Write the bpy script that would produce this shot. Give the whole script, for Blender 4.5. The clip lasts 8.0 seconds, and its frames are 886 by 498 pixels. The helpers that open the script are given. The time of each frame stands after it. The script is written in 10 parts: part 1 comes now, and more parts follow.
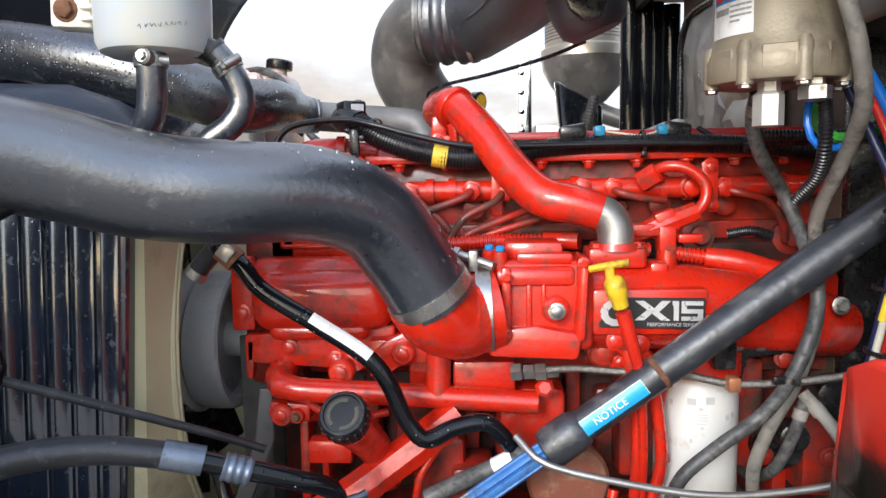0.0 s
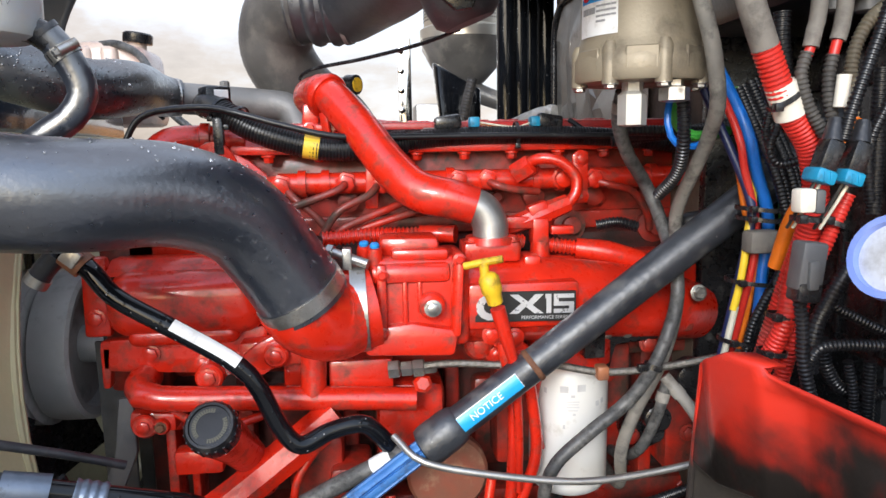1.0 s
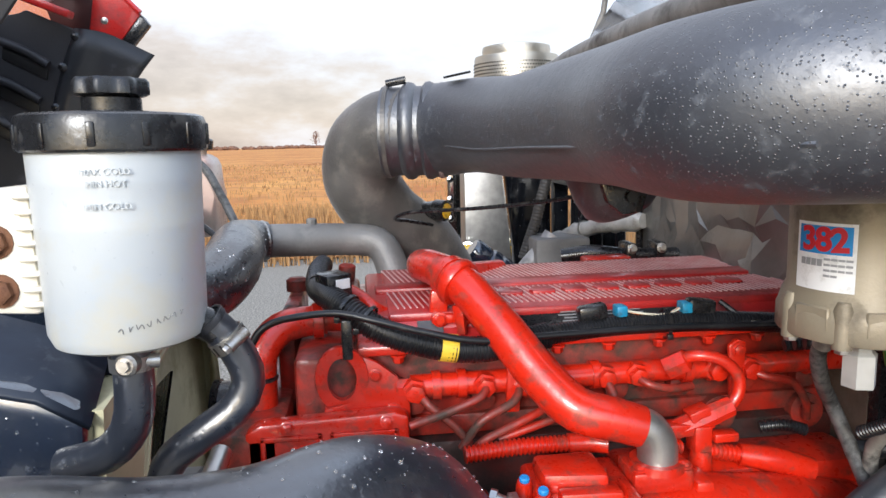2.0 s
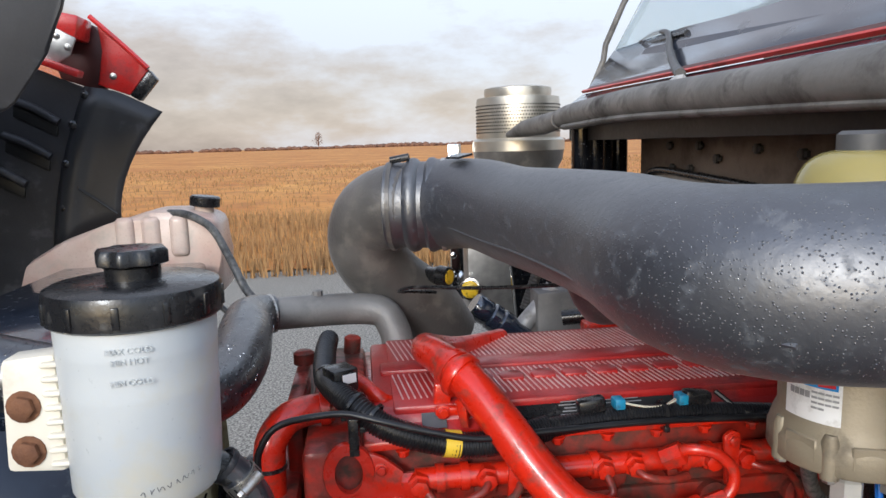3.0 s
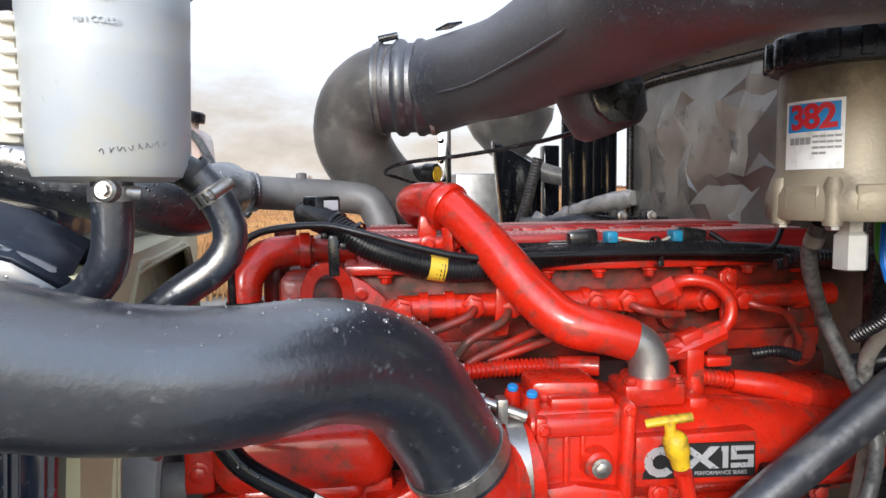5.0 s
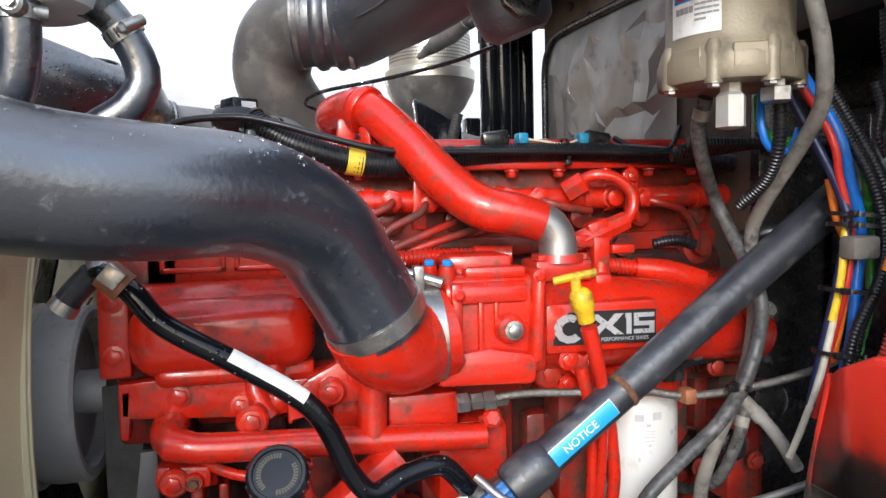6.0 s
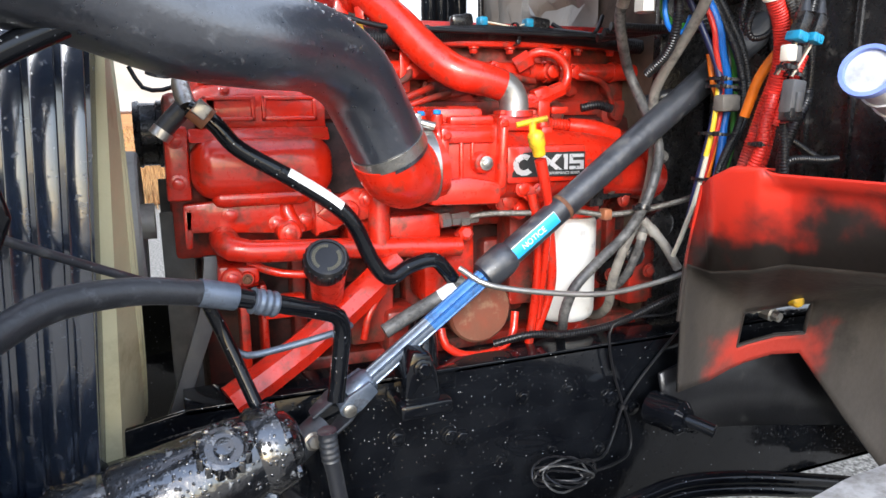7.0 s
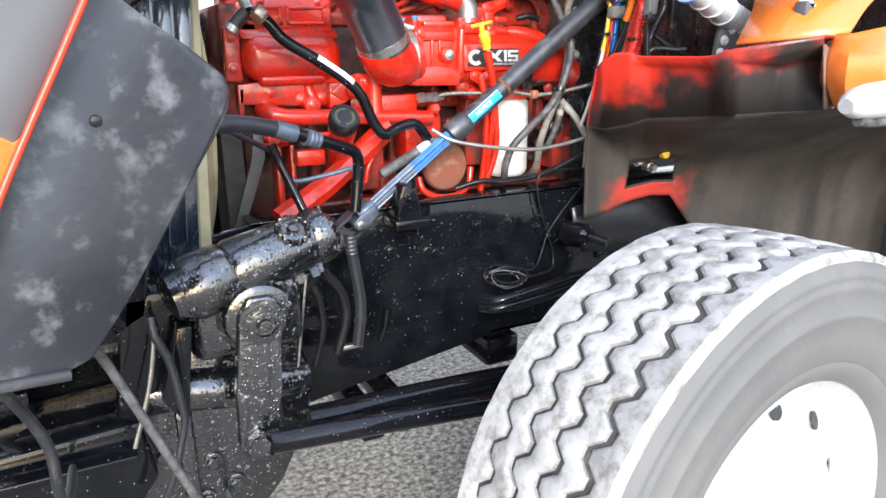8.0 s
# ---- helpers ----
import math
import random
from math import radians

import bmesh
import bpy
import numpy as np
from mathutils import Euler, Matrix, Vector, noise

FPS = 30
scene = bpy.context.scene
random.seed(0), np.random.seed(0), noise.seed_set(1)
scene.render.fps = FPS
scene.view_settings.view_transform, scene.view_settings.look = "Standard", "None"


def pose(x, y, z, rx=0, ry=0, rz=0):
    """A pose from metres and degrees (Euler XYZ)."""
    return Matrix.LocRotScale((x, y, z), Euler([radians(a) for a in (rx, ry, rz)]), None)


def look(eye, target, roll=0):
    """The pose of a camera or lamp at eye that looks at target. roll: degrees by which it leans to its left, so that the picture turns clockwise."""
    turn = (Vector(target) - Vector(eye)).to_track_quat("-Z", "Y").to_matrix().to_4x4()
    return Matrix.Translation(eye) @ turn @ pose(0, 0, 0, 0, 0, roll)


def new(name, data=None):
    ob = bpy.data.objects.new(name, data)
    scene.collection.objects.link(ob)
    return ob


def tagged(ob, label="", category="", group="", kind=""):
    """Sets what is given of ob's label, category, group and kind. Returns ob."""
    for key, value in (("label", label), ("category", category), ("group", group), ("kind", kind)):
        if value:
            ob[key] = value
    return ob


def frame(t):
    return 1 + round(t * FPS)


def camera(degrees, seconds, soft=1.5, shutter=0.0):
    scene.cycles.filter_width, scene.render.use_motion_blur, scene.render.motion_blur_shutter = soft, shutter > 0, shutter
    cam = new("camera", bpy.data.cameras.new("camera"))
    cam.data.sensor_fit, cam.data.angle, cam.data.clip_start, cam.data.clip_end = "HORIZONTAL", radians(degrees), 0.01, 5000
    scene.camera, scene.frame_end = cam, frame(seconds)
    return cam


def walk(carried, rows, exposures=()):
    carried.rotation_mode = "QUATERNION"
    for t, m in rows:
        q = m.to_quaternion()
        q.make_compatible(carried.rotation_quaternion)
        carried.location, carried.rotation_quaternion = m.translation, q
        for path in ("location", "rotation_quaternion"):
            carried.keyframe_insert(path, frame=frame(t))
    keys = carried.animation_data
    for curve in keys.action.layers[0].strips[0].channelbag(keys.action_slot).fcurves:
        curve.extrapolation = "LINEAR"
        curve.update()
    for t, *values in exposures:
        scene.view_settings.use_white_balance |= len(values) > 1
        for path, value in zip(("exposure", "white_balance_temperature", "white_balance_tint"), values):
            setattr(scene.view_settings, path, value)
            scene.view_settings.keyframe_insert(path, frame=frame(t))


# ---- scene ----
cam = camera(66.0, 8.0)
PATH = [
    (0, (0.0795, 0.0, 1.612), (-0.0546, 2.3542, 1.3522), -1.2),
    (0.5, (0.1091, 0.0083, 1.6108), (0.2313, 2.3566, 1.2929), -1.1),
    (1, (0.0961, 0.0261, 1.6392), (0.3534, 2.3566, 1.2811), -1.0),
    (1.5, (0.0059, 0.115, 1.7827), (0.2941, 2.4408, 1.4127), -1.2),
    (2, (-0.0913, 0.1874, 1.9132), (0.185, 2.5155, 1.5479), -1.5),
    (2.2, (-0.0961, 0.185, 1.963), (0.1708, 2.5143, 1.6025), -1.7),
    (3.3, (-0.0878, 0.1755, 2.0567), (0.1791, 2.5036, 1.6902), -1.7),
    (3.5, (-0.0925, 0.1732, 2.0425), (0.1743, 2.5013, 1.6736), -1.6),
    (4, (-0.1079, 0.1601, 1.9369), (0.1649, 2.4882, 1.5693), -1.4),
    (4.2, (-0.1115, 0.1542, 1.8966), (0.166, 2.4811, 1.5349), -1.2),
    (5.3, (-0.0617, 0.1791, 1.6914), (0.2526, 2.525, 1.5396), -0.7),
    (5.5, (-0.032, 0.166, 1.6594), (0.2787, 2.5131, 1.523), -0.8),
    (6, (-0.0866, 0.1316, 1.5835), (0.4649, 2.4337, 1.4186), -1.3),
    (6.5, (-0.2159, 0.0629, 1.555), (0.5207, 2.2902, 1.204), -0.8),
    (7, (-0.2906, -0.1032, 1.5159), (0.5681, 2.0553, 1.0391), -0.6),
    (7.5, (-0.3938, -0.3356, 1.4851), (0.5325, 1.766, 0.8921), -0.7),
    (8, (-0.5491, -0.5408, 1.4578), (0.4566, 1.4944, 0.7711), -0.7),
]
walk(cam, [(t, look(eye, target, roll)) for t, eye, target, roll in PATH], [(0, 0.40), (1, 0.38), (1.5, 0.48), (2, 0.34), (2.2, 0.24), (3.3, -0.06), (4, -0.03), (4.2, 0.02), (5.3, 0.32), (5.5, 0.34), (6, 0.40), (6.5, 0.52), (7, 0.86), (7.5, 1.26), (8, 1.20)])

# ---- world, sun, exposure ----
world = bpy.data.worlds.new("sky")
scene.world = world
world.use_nodes = True
wn, wl = world.node_tree.nodes, world.node_tree.links
wn.clear()
w_out = wn.new("ShaderNodeOutputWorld")
w_bg = wn.new("ShaderNodeBackground")
w_sky = wn.new("ShaderNodeTexSky")
w_sky.sky_type, w_sky.sun_disc = "NISHITA", False
w_sky.sun_elevation, w_sky.sun_rotation = radians(22), radians(203)
w_tex = wn.new("ShaderNodeTexCoord")
w_map = wn.new("ShaderNodeMapping")
w_map.inputs["Scale"].default_value = (1.0, 1.0, 2.6)
w_noise = wn.new("ShaderNodeTexNoise")
w_noise.inputs["Scale"].default_value, w_noise.inputs["Detail"].default_value = 1.7, 8
w_noise.inputs["Roughness"].default_value = 0.60
w_ramp = wn.new("ShaderNodeValToRGB")
w_ramp.color_ramp.elements[0].position, w_ramp.color_ramp.elements[0].color = 0.38, (0.29, 0.255, 0.240, 1)
w_ramp.color_ramp.elements[1].position, w_ramp.color_ramp.elements[1].color = 0.60, (0.82, 0.91, 1.05, 1)
w_mid = w_ramp.color_ramp.elements.new(0.49)
w_mid.color = (0.58, 0.52, 0.485, 1)
w_mix = wn.new("ShaderNodeMix")
w_mix.data_type = "RGBA"
w_mix.inputs["Factor"].default_value = 0.93
w_scale = wn.new("ShaderNodeVectorMath")
w_scale.operation = "SCALE"
w_scale.inputs["Scale"].default_value = 0.30
w_sep = wn.new("ShaderNodeSeparateXYZ")
w_high = wn.new("ShaderNodeMapRange")
w_high.inputs["From Min"].default_value, w_high.inputs["From Max"].default_value = 0.15, 0.95
w_high.inputs["To Min"].default_value, w_high.inputs["To Max"].default_value = 0.93, 0.55
wl.new(w_tex.outputs["Generated"], w_sep.inputs["Vector"])
wl.new(w_sep.outputs["Z"], w_high.inputs["Value"])
# the clouds thin out round the sun
w_sun = wn.new("ShaderNodeVectorMath")
w_sun.operation = "DOT_PRODUCT"
w_sun.inputs[1].default_value = Vector((-3.8, -9.0, 4.0)).normalized()
w_thin = wn.new("ShaderNodeMapRange")
w_thin.inputs["From Min"].default_value, w_thin.inputs["From Max"].default_value = 0.45, 0.98
w_thin.inputs["To Min"].default_value, w_thin.inputs["To Max"].default_value = 0.0, 0.7
w_cover = wn.new("ShaderNodeMath")
w_cover.operation, w_cover.use_clamp = "SUBTRACT", True
wl.new(w_tex.outputs["Generated"], w_sun.inputs[0])
wl.new(w_sun.outputs["Value"], w_thin.inputs["Value"])
wl.new(w_high.outputs["Result"], w_cover.inputs[0])
wl.new(w_thin.outputs["Result"], w_cover.inputs[1])
wl.new(w_cover.outputs["Value"], w_mix.inputs["Factor"])
wl.new(w_tex.outputs["Generated"], w_map.inputs["Vector"])
wl.new(w_map.outputs["Vector"], w_noise.inputs["Vector"])
w_bank = wn.new("ShaderNodeMath")
w_bank.operation = "MULTIPLY_ADD"
w_bank.inputs[1].default_value = 0.18
wl.new(w_sep.outputs["X"], w_bank.inputs[0])
wl.new(w_noise.outputs["Fac"], w_bank.inputs[2])
wl.new(w_bank.outputs["Value"], w_ramp.inputs["Fac"])
wl.new(w_sky.outputs["Color"], w_scale.inputs[0])
wl.new(w_scale.outputs["Vector"], w_mix.inputs["A"])
wl.new(w_ramp.outputs["Color"], w_mix.inputs["B"])
w_low = wn.new("ShaderNodeMapRange")
w_low.inputs["From Min"].default_value, w_low.inputs["From Max"].default_value = 0.0, 0.30
w_low.inputs["To Min"].default_value, w_low.inputs["To Max"].default_value = 0.22, 0.0
w_haze = wn.new("ShaderNodeMix")
w_haze.data_type = "RGBA"
w_haze.inputs["B"].default_value = (0.74, 0.58, 0.50, 1)
wl.new(w_sep.outputs["Z"], w_low.inputs["Value"])
wl.new(w_low.outputs["Result"], w_haze.inputs["Factor"])
wl.new(w_mix.outputs["Result"], w_haze.inputs["A"])
wl.new(w_haze.outputs["Result"], w_bg.inputs["Color"])
w_up = wn.new("ShaderNodeMapRange")
w_up.inputs["From Min"].default_value, w_up.inputs["From Max"].default_value = 0.12, 1.0
w_up.inputs["To Min"].default_value, w_up.inputs["To Max"].default_value = 1.0, 1.9
wl.new(w_sep.outputs["Z"], w_up.inputs["Value"])
wl.new(w_up.outputs["Result"], w_bg.inputs["Strength"])
wl.new(w_bg.outputs["Background"], w_out.inputs["Surface"])

sun = new("sun", bpy.data.lights.new("sun", "SUN"))
sun.data.energy, sun.data.angle, sun.data.color = 1.8, radians(15), (0.84, 0.92, 1.0)
sun.matrix_world = look((-3.8, -8.4, 5.0), (0, 0.6, 1.0))


# ---- materials ----
def rgba(c):
    return (c[0], c[1], c[2], 1)


def surface(name, c1, c2=None, rough=0.5, metal=0.0, scale=18.0, bump=0.15, grain=180.0, dirt=None, amount=0.0, dirt_scale=9.0, coat=0.0, spread=0.12, trans=0.0, ior=1.5, sheen=0.0, coat_rough=0.08, beads=None, flecks=None):
    """A node material: two tones mixed by broad noise, dirt in patches, fine grain in bump and gloss.
    beads = (scale, size, height): rain beads standing on it; flecks = (scale, size, colour): small spots, painted
    glints on the wet blacks."""
    m = bpy.data.materials.new(name)
    m.use_nodes = True
    n, l = m.node_tree.nodes, m.node_tree.links
    p = n["Principled BSDF"]
    co = n.new("ShaderNodeTexCoord")
    big = n.new("ShaderNodeTexNoise")
    big.inputs["Scale"].default_value, big.inputs["Detail"].default_value = scale, 4
    fine = n.new("ShaderNodeTexNoise")
    fine.inputs["Scale"].default_value, fine.inputs["Detail"].default_value = grain, 5
    for t in (big, fine):
        l.new(co.outputs["Object"], t.inputs["Vector"])
    mix = n.new("ShaderNodeMix")
    mix.data_type = "RGBA"
    mix.inputs["A"].default_value, mix.inputs["B"].default_value = rgba(c1), rgba(c2 or tuple(v * 0.75 for v in c1))
    rng = n.new("ShaderNodeMapRange")
    rng.inputs["From Min"].default_value, rng.inputs["From Max"].default_value = 0.35, 0.68
    l.new(big.outputs["Fac"], rng.inputs["Value"])
    l.new(rng.outputs["Result"], mix.inputs["Factor"])
    colour = mix.outputs["Result"]
    rr = n.new("ShaderNodeMapRange")
    rr.inputs["To Min"].default_value, rr.inputs["To Max"].default_value = max(0.03, rough - spread), min(1, rough + spread)
    l.new(fine.outputs["Fac"], rr.inputs["Value"])
    gloss = rr.outputs["Result"]
    if dirt:
        patch = n.new("ShaderNodeTexNoise")
        patch.inputs["Scale"].default_value, patch.inputs["Detail"].default_value, patch.inputs["Roughness"].default_value = dirt_scale, 8, 0.65
        l.new(co.outputs["Object"], patch.inputs["Vector"])
        pr = n.new("ShaderNodeMapRange")
        pr.inputs["From Min"].default_value, pr.inputs["From Max"].default_value = 0.62 - 0.35 * amount, 0.80 - 0.25 * amount
        l.new(patch.outputs["Fac"], pr.inputs["Value"])
        dm = n.new("ShaderNodeMix")
        dm.data_type = "RGBA"
        dm.inputs["B"].default_value = rgba(dirt)
        l.new(pr.outputs["Result"], dm.inputs["Factor"])
        l.new(colour, dm.inputs["A"])
        colour = dm.outputs["Result"]
        gm = n.new("ShaderNodeMix")
        gm.data_type = "FLOAT"
        gm.inputs["B"].default_value = 0.85
        l.new(pr.outputs["Result"], gm.inputs["Factor"])
        l.new(gloss, gm.inputs["A"])
        gloss = gm.outputs["Result"]
    def spots(scale_, size, low):
        cells = n.new("ShaderNodeTexVoronoi")
        cells.inputs["Scale"].default_value = scale_
        l.new(co.outputs["Object"], cells.inputs["Vector"])
        dome = n.new("ShaderNodeMapRange")
        dome.interpolation_type = "SMOOTHSTEP"
        dome.inputs["From Max"].default_value, dome.inputs["To Min"].default_value, dome.inputs["To Max"].default_value = size, 1, 0
        l.new(cells.outputs["Distance"], dome.inputs["Value"])
        some = n.new("ShaderNodeSeparateColor")
        l.new(cells.outputs["Color"], some.inputs["Color"])
        pick = n.new("ShaderNodeMapRange")
        pick.inputs["From Min"].default_value, pick.inputs["From Max"].default_value = low, low + 0.25
        l.new(some.outputs["Red"], pick.inputs["Value"])
        both = n.new("ShaderNodeMath")
        both.operation = "MULTIPLY"
        l.new(dome.outputs["Result"], both.inputs[0])
        l.new(pick.outputs["Result"], both.inputs[1])
        return both.outputs["Value"]

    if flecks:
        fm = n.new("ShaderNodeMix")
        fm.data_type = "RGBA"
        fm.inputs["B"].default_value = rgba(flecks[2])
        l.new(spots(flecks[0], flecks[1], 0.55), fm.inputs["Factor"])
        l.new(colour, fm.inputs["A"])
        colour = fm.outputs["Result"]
    l.new(colour, p.inputs["Base Color"])
    l.new(gloss, p.inputs["Roughness"])
    p.inputs["Metallic"].default_value = metal
    p.inputs["IOR"].default_value = ior
    p.inputs["Coat Weight"].default_value = coat
    p.inputs["Coat Roughness"].default_value = coat_rough
    p.inputs["Sheen Weight"].default_value, p.inputs["Sheen Roughness"].default_value = sheen, 0.35
    p.inputs["Transmission Weight"].default_value = trans
    if bump:
        bp = n.new("ShaderNodeBump")
        bp.inputs["Strength"].default_value, bp.inputs["Distance"].default_value = bump, 0.002
        l.new(fine.outputs["Fac"], bp.inputs["Height"])
        l.new(bp.outputs["Normal"], p.inputs["Normal"])
        if beads:
            rain = n.new("ShaderNodeBump")
            rain.inputs["Strength"].default_value, rain.inputs["Distance"].default_value = 1.0, beads[2]
            l.new(spots(beads[0], beads[1], 0.3), rain.inputs["Height"])
            l.new(bp.outputs["Normal"], rain.inputs["Normal"])
            l.new(rain.outputs["Normal"], p.inputs["Normal"])
    return m


RED = surface("engine_red_paint", (0.63, 0.021, 0.006), (0.49, 0.016, 0.006), 0.30, scale=16, bump=0.26, grain=90, dirt=(0.13, 0.034, 0.020), amount=0.31, dirt_scale=36, coat=0.5, coat_rough=0.07, spread=0.12)
RED_DIRTY = surface("grimy_red_paint", (0.46, 0.020, 0.008), (0.24, 0.017, 0.010), 0.38, scale=18, bump=0.35, grain=110, dirt=(0.055, 0.029, 0.019), amount=0.62, dirt_scale=20, coat=0.25, coat_rough=0.15)
# Block red taken down nearly to black, painting in the shadow between the parts.
SHADED_RED = surface("shaded_grimy_red", (0.13, 0.012, 0.008), (0.035, 0.012, 0.010), 0.34, scale=14, bump=0.4, grain=90, dirt=(0.016, 0.012, 0.010), amount=0.70, dirt_scale=16)
RED_DEEP = surface("valve_cover_red", (0.46, 0.022, 0.020), (0.34, 0.014, 0.014), 0.36, scale=20, bump=0.3, grain=220, dirt=(0.11, 0.03, 0.028), amount=0.2, coat=0.25, coat_rough=0.2)
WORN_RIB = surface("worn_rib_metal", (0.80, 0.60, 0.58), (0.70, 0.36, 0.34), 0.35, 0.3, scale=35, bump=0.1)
RUBBER = surface("black_rubber", (0.011, 0.012, 0.016), (0.020, 0.022, 0.027), 0.40, scale=9, bump=0.35, grain=180, dirt=(0.10, 0.105, 0.115), amount=0.10, dirt_scale=60, ior=1.6, sheen=0.08)
HOSE_BLUE = surface("weathered_hose_rubber", (0.006, 0.0085, 0.015), (0.013, 0.018, 0.029), 0.31, scale=6, bump=0.22, grain=150, dirt=(0.060, 0.068, 0.082), amount=0.08, dirt_scale=75, ior=2.5, sheen=0.04, spread=0.10, flecks=(46, 0.05, (0.01, 0.01, 0.012)))
HOSE_WET = surface("rain_wet_hose", (0.009, 0.011, 0.015), (0.019, 0.022, 0.029), 0.30, scale=6, bump=0.2, grain=120, dirt=(0.07, 0.08, 0.095), amount=0.12, dirt_scale=28, ior=2.3, beads=(190, 0.36, 0.0010))
HOSE_GREY = surface("dusty_hose_rubber", (0.055, 0.056, 0.058), (0.125, 0.122, 0.118), 0.45, scale=32, bump=0.4, grain=160, dirt=(0.016, 0.016, 0.016), amount=0.46, dirt_scale=70, flecks=(160, 0.18, (0.22, 0.215, 0.20)))
DUCT = surface("dusty_duct_rubber", (0.007, 0.0085, 0.014), (0.015, 0.018, 0.027), 0.47, scale=3, bump=0.25, grain=110, dirt=(0.070, 0.080, 0.098), amount=0.20, dirt_scale=60, ior=2.4, sheen=0.06, spread=0.10, beads=(330, 0.34, 0.0007))
PIPE_GREY = surface("weathered_grey_pipe", (0.16, 0.155, 0.15), (0.25, 0.24, 0.225), 0.55, 0.35, scale=10, bump=0.3, grain=150, dirt=(0.30, 0.29, 0.27), amount=0.3, dirt_scale=15)
PIPE_DARK = surface("brown_black_cast_pipe", (0.085, 0.080, 0.075), (0.16, 0.15, 0.14), 0.42, 0.25, scale=8, bump=0.4, grain=130, dirt=(0.22, 0.20, 0.175), amount=0.25, dirt_scale=14, sheen=0.2)
STEEL = surface("bright_steel", (0.52, 0.51, 0.485), (0.40, 0.385, 0.355), 0.36, 0.95, scale=40, bump=0.12, dirt=(0.16, 0.12, 0.085), amount=0.28, dirt_scale=60)
ALU = surface("cast_aluminium", (0.46, 0.45, 0.43), (0.34, 0.33, 0.315), 0.42, 0.85, scale=30, bump=0.12, grain=300)
TAN_CAST = surface("tan_cast_housing", (0.29, 0.245, 0.175), (0.21, 0.175, 0.125), 0.5, 0.25, scale=12, bump=0.25, grain=260, dirt=(0.085, 0.068, 0.050), amount=0.34, dirt_scale=14)
# White flecks put the sparkle of wet paint into the colour.
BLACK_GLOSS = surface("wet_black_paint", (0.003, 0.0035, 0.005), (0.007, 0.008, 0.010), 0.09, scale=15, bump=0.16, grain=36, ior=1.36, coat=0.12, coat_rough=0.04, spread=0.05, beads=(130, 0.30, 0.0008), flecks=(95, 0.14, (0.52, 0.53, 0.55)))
BLACK_PLASTIC = surface("black_plastic", (0.008, 0.008, 0.009), (0.015, 0.015, 0.016), 0.28, scale=20, bump=0.25, grain=120, dirt=(0.09, 0.085, 0.08), amount=0.12, dirt_scale=40, coat=0.2)
RAD_BLACK = surface("blue_black_tank_plastic", (0.012, 0.018, 0.032), (0.022, 0.032, 0.052), 0.16, scale=8, bump=0.18, grain=30, dirt=(0.10, 0.115, 0.14), amount=0.06, dirt_scale=45, coat=0.7, coat_rough=0.06, ior=2.0, beads=(120, 0.24, 0.0003))
RAD_DULL = surface("dull_blue_black_tank_plastic", (0.010, 0.015, 0.027), (0.019, 0.028, 0.046), 0.42, scale=9, bump=0.25, grain=60, dirt=(0.06, 0.07, 0.085), amount=0.10, dirt_scale=40, ior=1.45)
LOOM = surface("black_split_loom", (0.006, 0.0062, 0.0075), (0.012, 0.012, 0.014), 0.33, scale=30, bump=0.1, dirt=(0.06, 0.057, 0.052), amount=0.10, dirt_scale=25)
SHROUD = surface("tan_shroud_plastic", (0.60, 0.56, 0.36), (0.48, 0.44, 0.27), 0.5, scale=6, bump=0.2, dirt=(0.26, 0.22, 0.12), amount=0.24, dirt_scale=5)
BELT = surface("belt_rubber", (0.05, 0.05, 0.05), (0.085, 0.085, 0.08), 0.7, scale=30, bump=0.2)
PULLEY = surface("dull_pulley_steel", (0.56, 0.55, 0.53), (0.44, 0.43, 0.41), 0.55, 0.25, scale=12, bump=0.2, dirt=(0.14, 0.125, 0.105), amount=0.25)
WHITE_TANK = surface("milky_tank_plastic", (0.52, 0.545, 0.55), (0.41, 0.455, 0.50), 0.32, scale=7, bump=0.08, dirt=(0.52, 0.49, 0.40), amount=0.44, dirt_scale=9)
TANK_PINK = surface("coolant_tank_plastic", (0.62, 0.50, 0.43), (0.52, 0.34, 0.28), 0.30, scale=9, bump=0.1, dirt=(0.42, 0.36, 0.30), amount=0.3, dirt_scale=12)
IVORY = surface("ivory_plastic", (0.78, 0.74, 0.64), (0.70, 0.65, 0.55), 0.4, scale=20, bump=0.1, dirt=(0.35, 0.28, 0.2), amount=0.15)
RUST = surface("rusty_bolt", (0.13, 0.055, 0.03), (0.20, 0.09, 0.045), 0.8, 0.2, scale=60, bump=0.6, grain=300)
RUST_RED = surface("rusty_red_plate", (0.21, 0.055, 0.030), (0.12, 0.075, 0.048), 0.6, scale=16, bump=0.5, grain=90, dirt=(0.34, 0.25, 0.155), amount=0.24, dirt_scale=17)
YELLOW = surface("yellow_plastic", (0.74, 0.47, 0.02), (0.62, 0.37, 0.02), 0.4, scale=40, bump=0.1, dirt=(0.05, 0.032, 0.012), amount=0.36, dirt_scale=55)
YELLOW_TAPE = surface("yellow_tape", (0.80, 0.55, 0.05), (0.72, 0.46, 0.04), 0.4, scale=40)
WHITE_PAINT = surface("white_filter_paint", (0.66, 0.655, 0.635), (0.60, 0.595, 0.575), 0.36, scale=6, bump=0.05, dirt=(0.40, 0.37, 0.32), amount=0.14, dirt_scale=18, coat=0.2)
WHITE_LABEL = surface("white_label", (0.80, 0.80, 0.80), (0.72, 0.72, 0.72), 0.45, scale=20, bump=0.05, dirt=(0.4, 0.38, 0.35), amount=0.2, dirt_scale=30)
